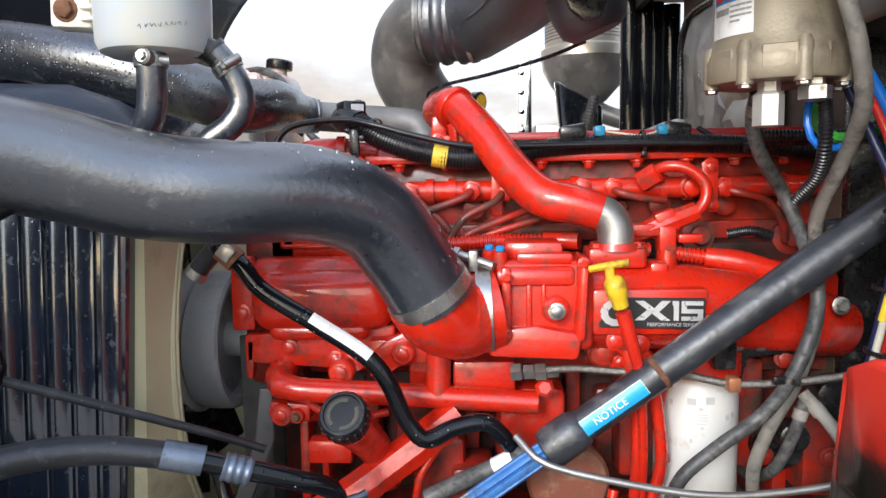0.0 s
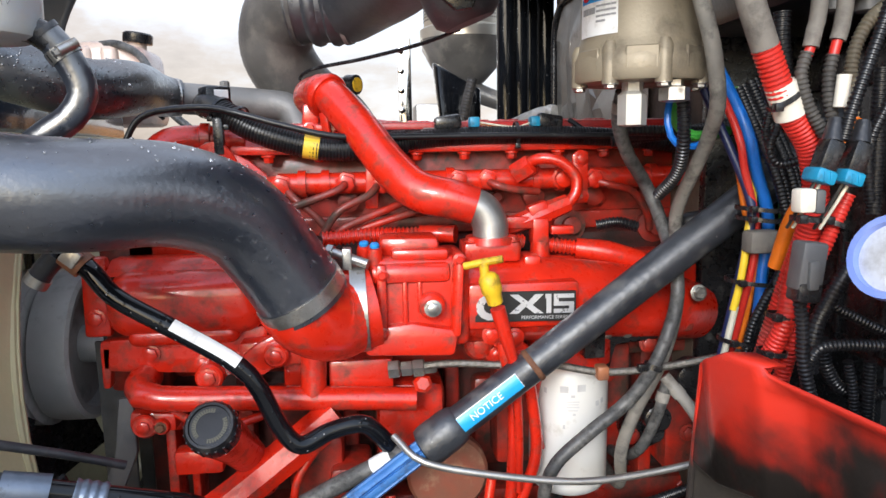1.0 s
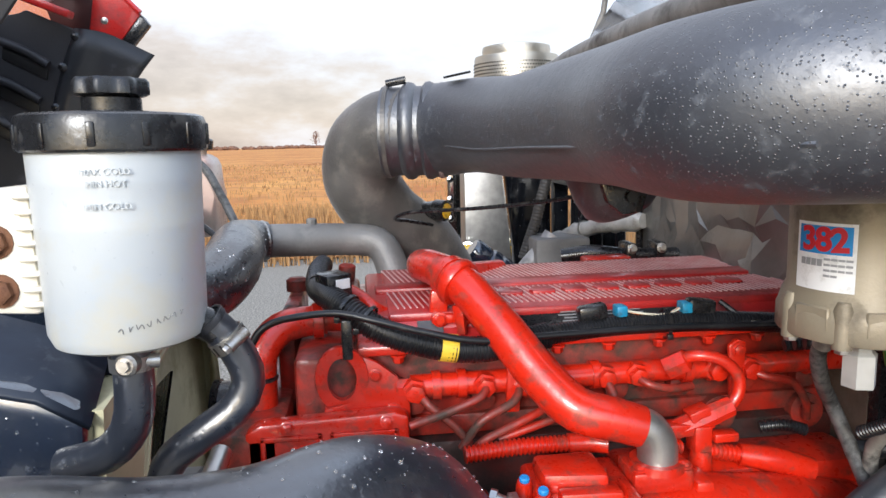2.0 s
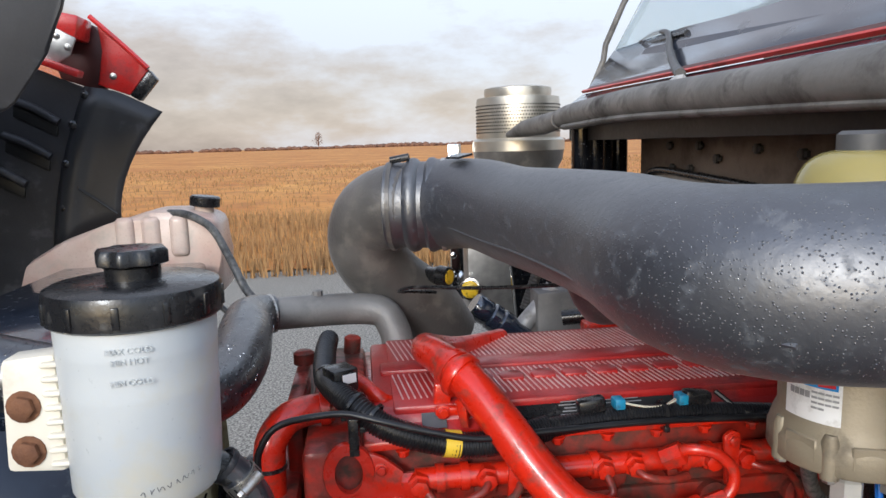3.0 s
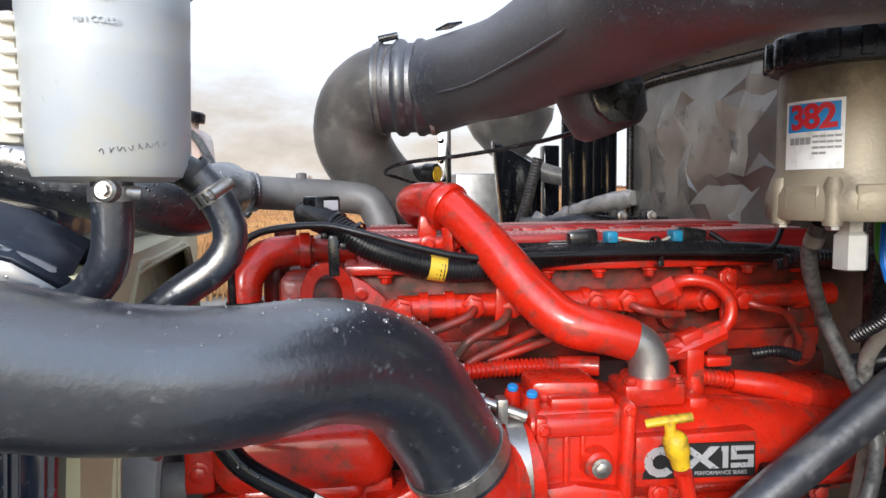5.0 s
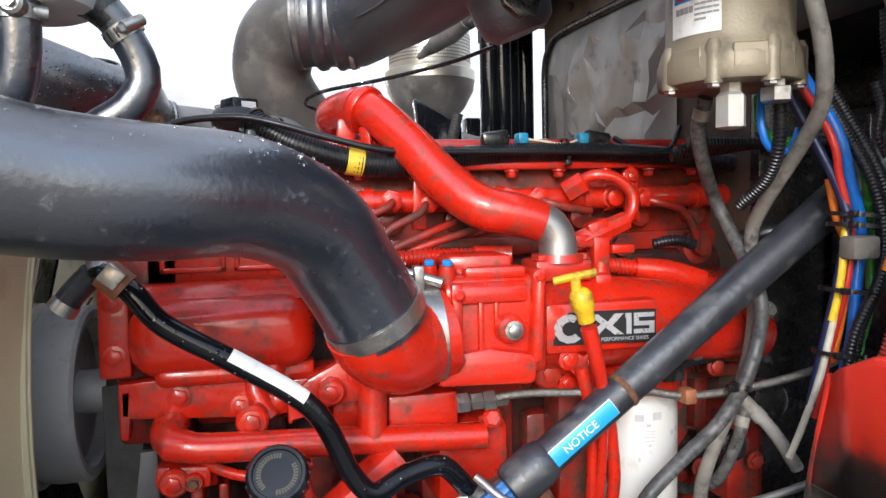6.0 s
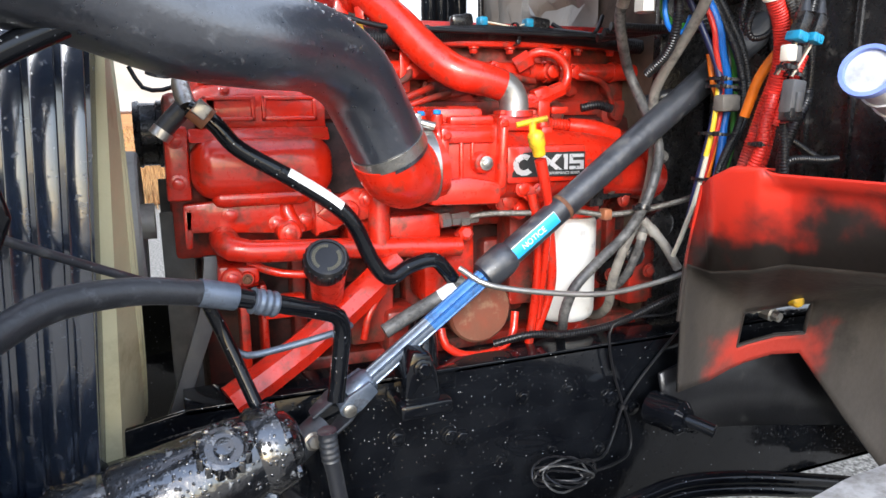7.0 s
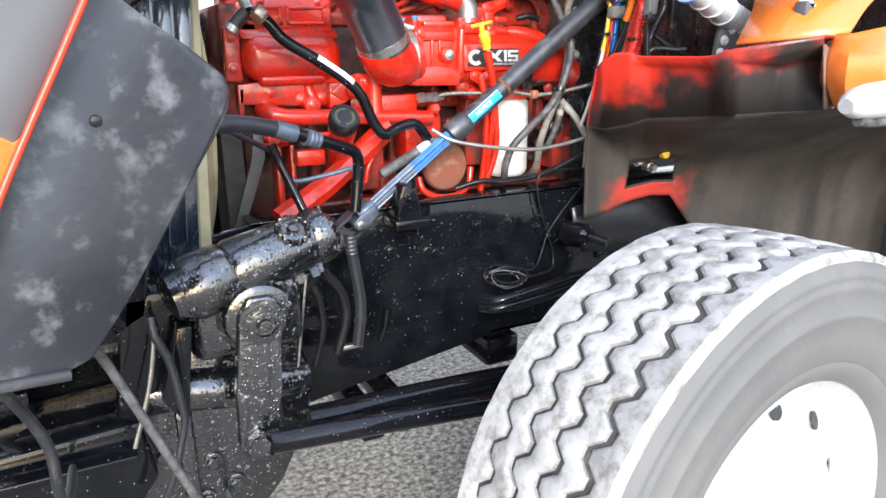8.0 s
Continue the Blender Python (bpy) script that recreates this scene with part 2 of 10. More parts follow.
BLUE_LABEL = surface("blue_label", (0.015, 0.25, 0.62), (0.012, 0.22, 0.55), 0.4, scale=20, bump=0.03)
CYAN_LABEL = surface("cyan_label", (0.02, 0.36, 0.72), (0.02, 0.33, 0.66), 0.35, scale=20, bump=0.03)
RED_INK = surface("red_ink", (0.60, 0.02, 0.03), None, 0.45, bump=0)
BLACK_INK = surface("black_ink", (0.012, 0.012, 0.012), None, 0.45, bump=0)
GREY_INK = surface("grey_ink", (0.30, 0.30, 0.31), None, 0.5, bump=0)
PEN_INK = surface("faded_pen_ink", (0.24, 0.24, 0.24), None, 0.5, bump=0)
YELLOW_INK = surface("yellow_ink", (0.09, 0.085, 0.06), None, 0.5, bump=0)
SILVER_INK = surface("silver_ink", (0.72, 0.72, 0.73), (0.6, 0.6, 0.61), 0.3, 0.6, bump=0)
SHAFT = surface("dusty_black_shaft", (0.012, 0.014, 0.019), (0.030, 0.034, 0.042), 0.42, 0.0, scale=18, bump=0.35, grain=110, dirt=(0.10, 0.098, 0.095), amount=0.26, dirt_scale=26, ior=1.75, flecks=(60, 0.10, (0.30, 0.29, 0.27)))
BLUE_GREASE = surface("blue_shaft_coating", (0.025, 0.12, 0.36), (0.05, 0.18, 0.45), 0.45, 0.1, scale=30, bump=0.15, dirt=(0.03, 0.05, 0.10), amount=0.25, dirt_scale=50)
SHAFT_STEEL = surface("blue_grey_steel", (0.11, 0.14, 0.19), (0.20, 0.235, 0.29), 0.38, 0.6, scale=30, bump=0.2, dirt=(0.05, 0.05, 0.055), amount=0.2, dirt_scale=40)
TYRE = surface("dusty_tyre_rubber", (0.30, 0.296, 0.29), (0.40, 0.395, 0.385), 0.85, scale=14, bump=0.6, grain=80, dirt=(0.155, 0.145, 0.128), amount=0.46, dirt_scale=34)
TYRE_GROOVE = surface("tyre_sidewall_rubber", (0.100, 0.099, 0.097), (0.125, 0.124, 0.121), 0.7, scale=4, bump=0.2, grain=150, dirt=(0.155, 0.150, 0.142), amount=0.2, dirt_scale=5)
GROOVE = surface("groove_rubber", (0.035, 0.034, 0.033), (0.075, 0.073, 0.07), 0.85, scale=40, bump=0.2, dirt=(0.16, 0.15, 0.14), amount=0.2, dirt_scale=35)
RIM_ALU = surface("polished_wheel_aluminium", (0.80, 0.80, 0.80), (0.74, 0.74, 0.74), 0.32, 0.75, scale=8, bump=0.05)



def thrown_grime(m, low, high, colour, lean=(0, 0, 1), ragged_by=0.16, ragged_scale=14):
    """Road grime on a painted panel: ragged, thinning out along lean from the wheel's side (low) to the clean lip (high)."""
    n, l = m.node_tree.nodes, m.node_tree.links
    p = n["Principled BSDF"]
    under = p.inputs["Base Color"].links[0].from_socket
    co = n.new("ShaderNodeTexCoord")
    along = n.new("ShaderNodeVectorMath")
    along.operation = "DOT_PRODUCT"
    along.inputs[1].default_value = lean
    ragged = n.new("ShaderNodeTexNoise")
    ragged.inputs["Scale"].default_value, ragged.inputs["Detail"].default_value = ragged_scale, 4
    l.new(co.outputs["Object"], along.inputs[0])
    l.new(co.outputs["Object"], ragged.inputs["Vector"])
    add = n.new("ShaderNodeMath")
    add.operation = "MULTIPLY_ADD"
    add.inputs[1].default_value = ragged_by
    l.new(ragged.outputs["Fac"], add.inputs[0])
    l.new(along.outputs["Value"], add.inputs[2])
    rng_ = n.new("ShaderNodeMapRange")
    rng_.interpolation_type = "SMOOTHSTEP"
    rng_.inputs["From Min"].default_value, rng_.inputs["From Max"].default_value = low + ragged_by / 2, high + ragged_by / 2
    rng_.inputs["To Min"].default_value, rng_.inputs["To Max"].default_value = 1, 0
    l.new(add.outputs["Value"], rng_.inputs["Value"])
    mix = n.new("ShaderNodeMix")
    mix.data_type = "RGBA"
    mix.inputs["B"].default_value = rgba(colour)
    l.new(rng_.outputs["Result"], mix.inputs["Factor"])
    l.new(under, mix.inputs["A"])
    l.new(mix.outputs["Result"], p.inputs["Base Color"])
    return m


def rubbed(m, at, inner, outer, colour, stretch=(1, 1, 1)):
    """Paint showing through the dirt round a rubbed place, with a soft uneven border."""
    n, l = m.node_tree.nodes, m.node_tree.links
    p = n["Principled BSDF"]
    under = p.inputs["Base Color"].links[0].from_socket
    co = n.new("ShaderNodeTexCoord")
    off = n.new("ShaderNodeVectorMath")
    off.operation = "SUBTRACT"
    off.inputs[1].default_value = at
    squash = n.new("ShaderNodeVectorMath")
    squash.operation = "MULTIPLY"
    squash.inputs[1].default_value = stretch
    far = n.new("ShaderNodeVectorMath")
    far.operation = "LENGTH"
    uneven = n.new("ShaderNodeTexNoise")
    uneven.inputs["Scale"].default_value, uneven.inputs["Detail"].default_value = 17, 4
    l.new(co.outputs["Object"], off.inputs[0])
    l.new(off.outputs["Vector"], squash.inputs[0])
    l.new(squash.outputs["Vector"], far.inputs[0])
    l.new(co.outputs["Object"], uneven.inputs["Vector"])
    add = n.new("ShaderNodeMath")
    add.operation = "MULTIPLY_ADD"
    add.inputs[1].default_value = 0.14
    l.new(uneven.outputs["Fac"], add.inputs[0])
    l.new(far.outputs["Value"], add.inputs[2])
    rng_ = n.new("ShaderNodeMapRange")
    rng_.interpolation_type = "SMOOTHSTEP"
    rng_.inputs["From Min"].default_value, rng_.inputs["From Max"].default_value = inner + 0.07, outer + 0.07
    rng_.inputs["To Min"].default_value, rng_.inputs["To Max"].default_value = 1, 0
    l.new(add.outputs["Value"], rng_.inputs["Value"])
    mix = n.new("ShaderNodeMix")
    mix.data_type = "RGBA"
    mix.inputs["B"].default_value = rgba(colour)
    l.new(rng_.outputs["Result"], mix.inputs["Factor"])
    l.new(under, mix.inputs["A"])
    l.new(mix.outputs["Result"], p.inputs["Base Color"])
    return m


def streaked(m, colour, amount=0.8):
    """Run-down streaks of dark dirt: noise drawn out along the height."""
    n, l = m.node_tree.nodes, m.node_tree.links
    p = n["Principled BSDF"]
    under = p.inputs["Base Color"].links[0].from_socket
    co = n.new("ShaderNodeTexCoord")
    draw = n.new("ShaderNodeMapping")
    draw.inputs["Scale"].default_value = (7.0, 7.0, 0.9)
    runs = n.new("ShaderNodeTexNoise")
    runs.inputs["Scale"].default_value, runs.inputs["Detail"].default_value = 1.0, 5
    rng_ = n.new("ShaderNodeMapRange")
    rng_.inputs["From Min"].default_value, rng_.inputs["From Max"].default_value, rng_.inputs["To Max"].default_value = 0.44, 0.62, amount
    mix = n.new("ShaderNodeMix")
    mix.data_type = "RGBA"
    mix.inputs["B"].default_value = rgba(colour)
    l.new(co.outputs["Object"], draw.inputs["Vector"])
    l.new(draw.outputs["Vector"], runs.inputs["Vector"])
    l.new(runs.outputs["Fac"], rng_.inputs["Value"])
    l.new(rng_.outputs["Result"], mix.inputs["Factor"])
    l.new(under, mix.inputs["A"])
    l.new(mix.outputs["Result"], p.inputs["Base Color"])
    return m


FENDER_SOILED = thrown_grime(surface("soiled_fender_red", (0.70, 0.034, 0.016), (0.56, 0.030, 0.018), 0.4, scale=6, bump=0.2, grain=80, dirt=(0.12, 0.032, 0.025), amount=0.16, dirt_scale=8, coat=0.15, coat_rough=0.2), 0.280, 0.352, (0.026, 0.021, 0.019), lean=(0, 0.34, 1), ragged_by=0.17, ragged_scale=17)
LINER = streaked(surface("road_dirt_liner", (0.042, 0.035, 0.030), (0.066, 0.056, 0.048), 0.55, scale=5, bump=0.35, grain=90, dirt=(0.030, 0.025, 0.022), amount=0.3, dirt_scale=6), (0.014, 0.012, 0.011))
LINER = rubbed(LINER, (-0.085, 0.21, 0.028), 0.030, 0.105, (0.42, 0.034, 0.020), (0.60, 1, 1))
POCKET = surface("dusty_pocket_side", (0.23, 0.11, 0.075), (0.15, 0.075, 0.055), 0.6, scale=14, bump=0.3, dirt=(0.05, 0.035, 0.03), amount=0.35, dirt_scale=20)
WELL_BLACK = surface("wheel_well_grime", (0.017, 0.015, 0.014), (0.046, 0.041, 0.037), 0.55, scale=4, bump=0.35, grain=90, dirt=(0.085, 0.077, 0.068), amount=0.22, dirt_scale=6)
ORANGE_PAINT = surface("orange_body_paint", (0.78, 0.19, 0.03), (0.72, 0.16, 0.03), 0.25, scale=4, bump=0.03, coat=0.6)
HOOD_IN = surface("scuffed_grey_skirt", (0.020, 0.022, 0.027), (0.050, 0.053, 0.060), 0.36, scale=6, bump=0.5, grain=90, dirt=(0.15, 0.155, 0.165), amount=0.30, dirt_scale=24)
HOOD_BLACK = surface("black_hood_liner", (0.022, 0.022, 0.025), (0.042, 0.042, 0.046), 0.55, scale=6, bump=0.2, dirt=(0.12, 0.12, 0.125), amount=0.12, dirt_scale=12)
TAN_LOOM = surface("dusty_tan_loom", (0.17, 0.145, 0.10), (0.10, 0.085, 0.06), 0.55, scale=30, bump=0.15)
GREY_PAINT = surface("grey_body_paint", (0.125, 0.125, 0.13), (0.11, 0.11, 0.115), 0.5, scale=4, bump=0.03, coat=0.1, coat_rough=0.3)
FOIL = surface("crumpled_foil", (0.30, 0.29, 0.27), (0.21, 0.20, 0.185), 0.38, 0.75, scale=12, bump=0.3, grain=40, dirt=(0.12, 0.11, 0.095), amount=0.18, dirt_scale=14)
FOIL_WRAP = surface("silver_wrap", (0.52, 0.51, 0.49), (0.36, 0.35, 0.33), 0.45, 0.35, scale=30, bump=0.5, grain=60, dirt=(0.16, 0.14, 0.12), amount=0.25, dirt_scale=25)
FIREWALL = surface("grimy_firewall_steel", (0.10, 0.068, 0.046), (0.16, 0.12, 0.09), 0.5, 0.3, scale=6, bump=0.3, dirt=(0.035, 0.027, 0.022), amount=0.4, dirt_scale=5)
CAB_PAINT = surface("dark_cab_paint", (0.020, 0.026, 0.042), (0.030, 0.038, 0.058), 0.14, scale=4, bump=0.06, dirt=(0.10, 0.10, 0.105), amount=0.08, dirt_scale=10, coat=0.7, ior=1.9)
SEAL = surface("weathered_cowl_seal", (0.12, 0.115, 0.108), (0.22, 0.21, 0.198), 0.55, scale=9, bump=0.45, grain=90, dirt=(0.045, 0.038, 0.034), amount=0.36, dirt_scale=14)
CHROME = surface("chrome", (0.86, 0.85, 0.83), (0.80, 0.79, 0.77), 0.10, 1.0, scale=20, bump=0.02)
CONNECTOR = surface("grey_connector", (0.075, 0.075, 0.078), (0.10, 0.10, 0.10), 0.45, scale=40, bump=0.1)
TEAL = surface("teal_connector", (0.012, 0.27, 0.46), (0.012, 0.21, 0.38), 0.4, scale=40, bump=0.1, dirt=(0.03, 0.05, 0.06), amount=0.25, dirt_scale=60)
WIRE_RED = surface("red_wire", (0.62, 0.03, 0.02), None, 0.35, scale=40, bump=0.05, dirt=(0.12, 0.05, 0.04), amount=0.2)
WIRE_BLUE = surface("blue_wire", (0.01, 0.16, 0.62), None, 0.35, scale=40, bump=0.05)
WIRE_YELLOW = surface("yellow_wire", (0.80, 0.55, 0.03), None, 0.4, scale=40, bump=0.05)
WIRE_GREEN = surface("green_wire", (0.06, 0.36, 0.05), None, 0.4, scale=40, bump=0.05)
WIRE_ORANGE = surface("orange_wire", (0.80, 0.18, 0.01), None, 0.4, scale=40, bump=0.05)
WIRE_WHITE = surface("pale_wire", (0.66, 0.62, 0.50), None, 0.45, scale=40, bump=0.05)
WIRE_NAVY = surface("navy_wire", (0.012, 0.02, 0.075), None, 0.4, scale=40, bump=0.05)
BRAID = surface("steel_braid", (0.30, 0.285, 0.26), (0.18, 0.165, 0.145), 0.42, 0.85, scale=200, bump=0.8, grain=700)
COPPER = surface("brown_clamp_tape", (0.34, 0.13, 0.06), (0.24, 0.09, 0.045), 0.4, scale=40, bump=0.2, dirt=(0.08, 0.05, 0.04), amount=0.3)
GRAVEL = surface("grey_gravel", (0.12, 0.108, 0.090), (0.48, 0.45, 0.395), 0.95, scale=60, bump=1.0, grain=90, dirt=(0.035, 0.031, 0.026), amount=0.45, dirt_scale=42)
FIELD = surface("stubble_field", (0.46, 0.155, 0.026), (0.66, 0.32, 0.078), 0.95, scale=0.10, bump=0.8, grain=4, dirt=(0.30, 0.105, 0.026), amount=0.46, dirt_scale=0.6)
STALK = surface("dry_grass", (0.38, 0.215, 0.085), (0.24, 0.135, 0.058), 0.9, scale=3, bump=0)
FAR_WOOD = surface("far_woodland", (0.20, 0.095, 0.055), (0.14, 0.07, 0.045), 0.95, scale=0.05, bump=0)


def clear(name, c, rough=0.05, alpha=0.25):
    m = bpy.data.materials.new(name)
    m.use_nodes = True
    p = m.node_tree.nodes["Principled BSDF"]
    p.inputs["Base Color"].default_value = rgba(c)
    p.inputs["Roughness"].default_value = rough
    p.inputs["Transmission Weight"].default_value = 1 - alpha
    p.inputs["IOR"].default_value = 1.35
    return m


GLASS = clear("windscreen_glass", (0.75, 0.85, 0.88), 0.03, 0.3)
BOWL = clear("amber_bowl_plastic", (0.66, 0.56, 0.22), 0.14, 0.45)
WATER = clear("water_bead", (0.95, 0.96, 0.97), 0.03, 0.1)


# ---- mesh helpers ----
def B():
    return bmesh.new()


def V(*p):
    return Vector(p)


def thing(name, at, label, category, group="", kind=""):
    ob = new(name)
    ob.empty_display_size = 0.02
    ob.location = at
    return tagged(ob, label, category, group, kind)


def part(name, bm, material, parent=None, label="", sharp=38):
    """Links a bmesh as one mesh object under a thing or a part; without a parent it is a thing of its own."""
    me = bpy.data.meshes.new(name)
    at = Vector((0, 0, 0))
    if parent is None:
        lo = [min(v.co[i] for v in bm.verts) for i in range(3)]
        hi = [max(v.co[i] for v in bm.verts) for i in range(3)]
        at = Vector(((lo[0] + hi[0]) / 2, (lo[1] + hi[1]) / 2, lo[2]))
        base = at
    else:
        base = parent.location.copy()
        if parent.parent:
            base = base + parent.parent.location
    bmesh.ops.translate(bm, verts=bm.verts, vec=-base)
    bmesh.ops.recalc_face_normals(bm, faces=bm.faces)
    bm.to_mesh(me)
    bm.free()
    me.polygons.foreach_set("use_smooth", [True] * len(me.polygons))
    me.set_sharp_from_angle(angle=radians(sharp))
    me.materials.append(material)
    ob = new(name, me)
    ob.location = at
    if parent is not None:
        ob.parent = parent
    if label:
        ob["label"] = label
    return ob


def split(name, bm, material, parent, label=""):
    """Links every separate piece of a bmesh as a part of its own."""
    left = set(bm.verts)
    while left:
        todo, piece = [left.pop()], []
        while todo:
            v = todo.pop()
            piece.append(v)
            for e in v.link_edges:
                w = e.other_vert(v)
                if w in left:
                    left.discard(w)
                    todo.append(w)
        one = B()
        piece.sort(key=lambda v: v.index)
        made = {v: one.verts.new(v.co) for v in piece}
        for f in {f for v in piece for f in v.link_faces}:
            one.faces.new([made[v] for v in f.verts])
        part(name, one, material, parent, label)
    bm.free()


def solo(name, bm, material, label, category, group="", kind="", sharp=38):
    return tagged(part(name, bm, material, None, "", sharp), label, category, group, kind)


def spline(pts, step=0.01):
    """Points along a smooth curve through pts, about step apart, with the place along pts of each."""
    pts = [Vector(p) for p in pts]
    ext = [2 * pts[0] - pts[1]] + pts + [2 * pts[-1] - pts[-2]]
    out, where = [], []
    for i in range(1, len(ext) - 2):
        a, b, c, d = ext[i - 1:i + 3]
        k = max(2, int((c - b).length / step))
        for j in range(k):
            t = j / k
            out.append(0.5 * ((2 * b) + (c - a) * t + (2 * a - 5 * b + 4 * c - d) * t * t + (3 * b - a - 3 * c + d) * t ** 3))
            where.append(i - 1 + t)
    out.append(pts[-1])
    where.append(len(pts) - 1)
    return out, where


def sweep(bm, pts, r, n=14, step=0.012, rib=None, flat=1.0, smooth=True):
    """A tube along pts; r is one radius or one for each point; rib = (pitch, depth) makes it corrugated; flat squashes its height."""
    if rib:
        step = rib[0] / 8
    line, where = spline(pts, step) if smooth else ([Vector(p) for p in pts], list(range(len(pts))))
    radii = r if isinstance(r, (list, tuple)) else [r] * len(pts)
    if rib:
        dense, dw = [], []
        run, due = 0.0, 0.0
        for i in range(1, len(line)):
            seg = (line[i] - line[i - 1]).length
            while due <= run + seg:
                f = (due - run) / max(seg, 1e-9)
                dense.append(line[i - 1].lerp(line[i], f))
                dw.append(where[i - 1] + (where[i] - where[i - 1]) * f)
                due += rib[0] / 4
            run += seg
        line, where = dense, dw
    rings = []
    tan = (line[1] - line[0]).normalized()
    up = V(0, 0, 1) if abs(tan.z) < 0.9 else V(1, 0, 0)
    side = tan.cross(up).normalized()
    for i, p in enumerate(line):
        t2 = (line[min(i + 1, len(line) - 1)] - line[max(i - 1, 0)]).normalized()
        side = (side - t2 * side.dot(t2)).normalized()
        norm = side.cross(t2).normalized()
        w = where[i]
        k = min(int(w), len(radii) - 2) if len(radii) > 1 else 0
        rad = radii[k] + (radii[min(k + 1, len(radii) - 1)] - radii[k]) * (w - k)
        if rib:
            rad -= rib[1] * (0, 0, 1, 1)[i % 4]
        rings.append([bm.verts.new(p + side * math.cos(a) * rad + norm * math.sin(a) * rad * flat) for a in (2 * math.pi * j / n for j in range(n))])
    for a, b in zip(rings, rings[1:]):
        for j in range(n):
            bm.faces.new((a[j], a[(j + 1) % n], b[(j + 1) % n], b[j]))
    bm.faces.new(rings[0][::-1])
    bm.faces.new(rings[-1])
    return bm


def basis(axis):
    z = Vector(axis).normalized()
    x = z.orthogonal().normalized()
    return x, z.cross(x), z


def lathe(bm, profile, at, axis, n=24, closed=True):
    """A turned form: profile is (radius, height) from the bottom up along axis."""
    x, y, z = basis(axis)
    at = Vector(at)
    rings = []
    for r, h in profile:
        rings.append([bm.verts.new(at + z * h + (x * math.cos(a) + y * math.sin(a)) * max(r, 1e-5)) for a in (2 * math.pi * j / n for j in range(n))])
    for a, b in zip(rings, rings[1:]):
        for j in range(n):
            bm.faces.new((a[j], a[(j + 1) % n], b[(j + 1) % n], b[j]))
    if closed:
        bm.faces.new(rings[0][::-1])
        bm.faces.new(rings[-1])
    else:
        for j in range(n):
            bm.faces.new((rings[-1][j], rings[-1][(j + 1) % n], rings[0][(j + 1) % n], rings[0][j]))
    return bm


def join(bm, t, m):
    """Adds the mesh t, moved by m, to bm."""
    made = {v: bm.verts.new(m @ v.co) for v in t.verts}
    for f in t.faces:
        bm.faces.new([made[v] for v in f.verts])
    t.free()
    return bm


def box(bm, lo, hi, bevel=0.004, turn=None, seg=2):
    """A block between two corners with rounded edges; turn is a rotation matrix about its middle."""
    lo, hi = Vector(lo), Vector(hi)
    c, s = (lo + hi) / 2, hi - lo
    t = bmesh.new()
    bmesh.ops.create_cube(t, size=1.0)
    bmesh.ops.scale(t, vec=(abs(s.x), abs(s.y), abs(s.z)), verts=t.verts)
    if bevel:
        bmesh.ops.bevel(t, geom=list(t.edges), offset=min(bevel, 0.49 * min(abs(s.x), abs(s.y), abs(s.z))), segments=seg, profile=0.5, affect="EDGES")
    m = Matrix.Translation(c) @ (turn.to_4x4() if turn is not None else Matrix.Identity(4))
    return join(bm, t, m)


def slab(bm, poly, push, bevel=0.003):
    """A plate: a polygon of points in space pushed along a vector, with rounded edges."""
    push = Vector(push)
    a = [bm.verts.new(Vector(p)) for p in poly]
    b = [bm.verts.new(Vector(p) + push) for p in poly]
    k = len(poly)
    faces = [bm.faces.new(a[::-1]), bm.faces.new(b)] + [bm.faces.new((a[i], a[(i + 1) % k], b[(i + 1) % k], b[i])) for i in range(k)]
    if bevel:
        bmesh.ops.bevel(bm, geom=list({e for f in faces for e in f.edges}), offset=bevel, segments=2, profile=0.5, affect="EDGES")
    return bm


def bolt(bm, at, axis, r=0.009, h=0.007, flange=True):
    if flange:
        lathe(bm, [(r * 1.35, 0), (r * 1.35, h * 0.25), (r * 1.05, h * 0.35)], at, axis, 14)
    lathe(bm, [(r, h * 0.2), (r, h * 0.85), (r * 0.8, h)], at, axis, 6)
    return bm


def band(bm, at, axis, r, width, thick=0.0025, n=32):
    """A flat strap round a pipe."""
    return lathe(bm, [(r, -width / 2), (r + thick, -width / 2), (r + thick, width / 2), (r, width / 2)], at, axis, n, closed=False)


def lettering(name, text, size, m, material, parent, depth=0.0008, spacing=1.0, label="", bold=0.0):
    """Raised letters with the built-in font; m places them with x along the line and z out of the surface."""
    cu = bpy.data.curves.new(name, "FONT")
    cu.body, cu.size, cu.extrude = text, size, depth / 2
    cu.offset = bold
    cu.align_x, cu.align_y, cu.space_character = "CENTER", "CENTER", spacing
    tmp = bpy.data.objects.new(name, cu)
    scene.collection.objects.link(tmp)
    me = bpy.data.meshes.new_from_object(tmp.evaluated_get(bpy.context.evaluated_depsgraph_get()))
    bpy.data.objects.remove(tmp)
    bm = B()
    bm.from_mesh(me)
    bpy.data.meshes.remove(me)
    bmesh.ops.transform(bm, matrix=m, verts=bm.verts)
    return part(name, bm, material, parent, label)


def facing(at, right, out):
    """A pose with x along right and z along out."""
    x, z = Vector(right).normalized(), Vector(out).normalized()
    z = (z - x * z.dot(x)).normalized()
    y = z.cross(x)
    m = Matrix((x, y, z)).transposed().to_4x4()
    m.translation = Vector(at)
    return m


def plate_at(bm, m, w, h, t, bevel=0.0006):
    """A thin plate centred on the pose m."""
    return join(bm, box(B(), (-w / 2, -h / 2, -t / 2), (w / 2, h / 2, t / 2), bevel, seg=1), m)


def tube_thing(name, pts, r, material, label, category, **kw):
    return solo(name, sweep(B(), pts, r, **kw), material, label, category)


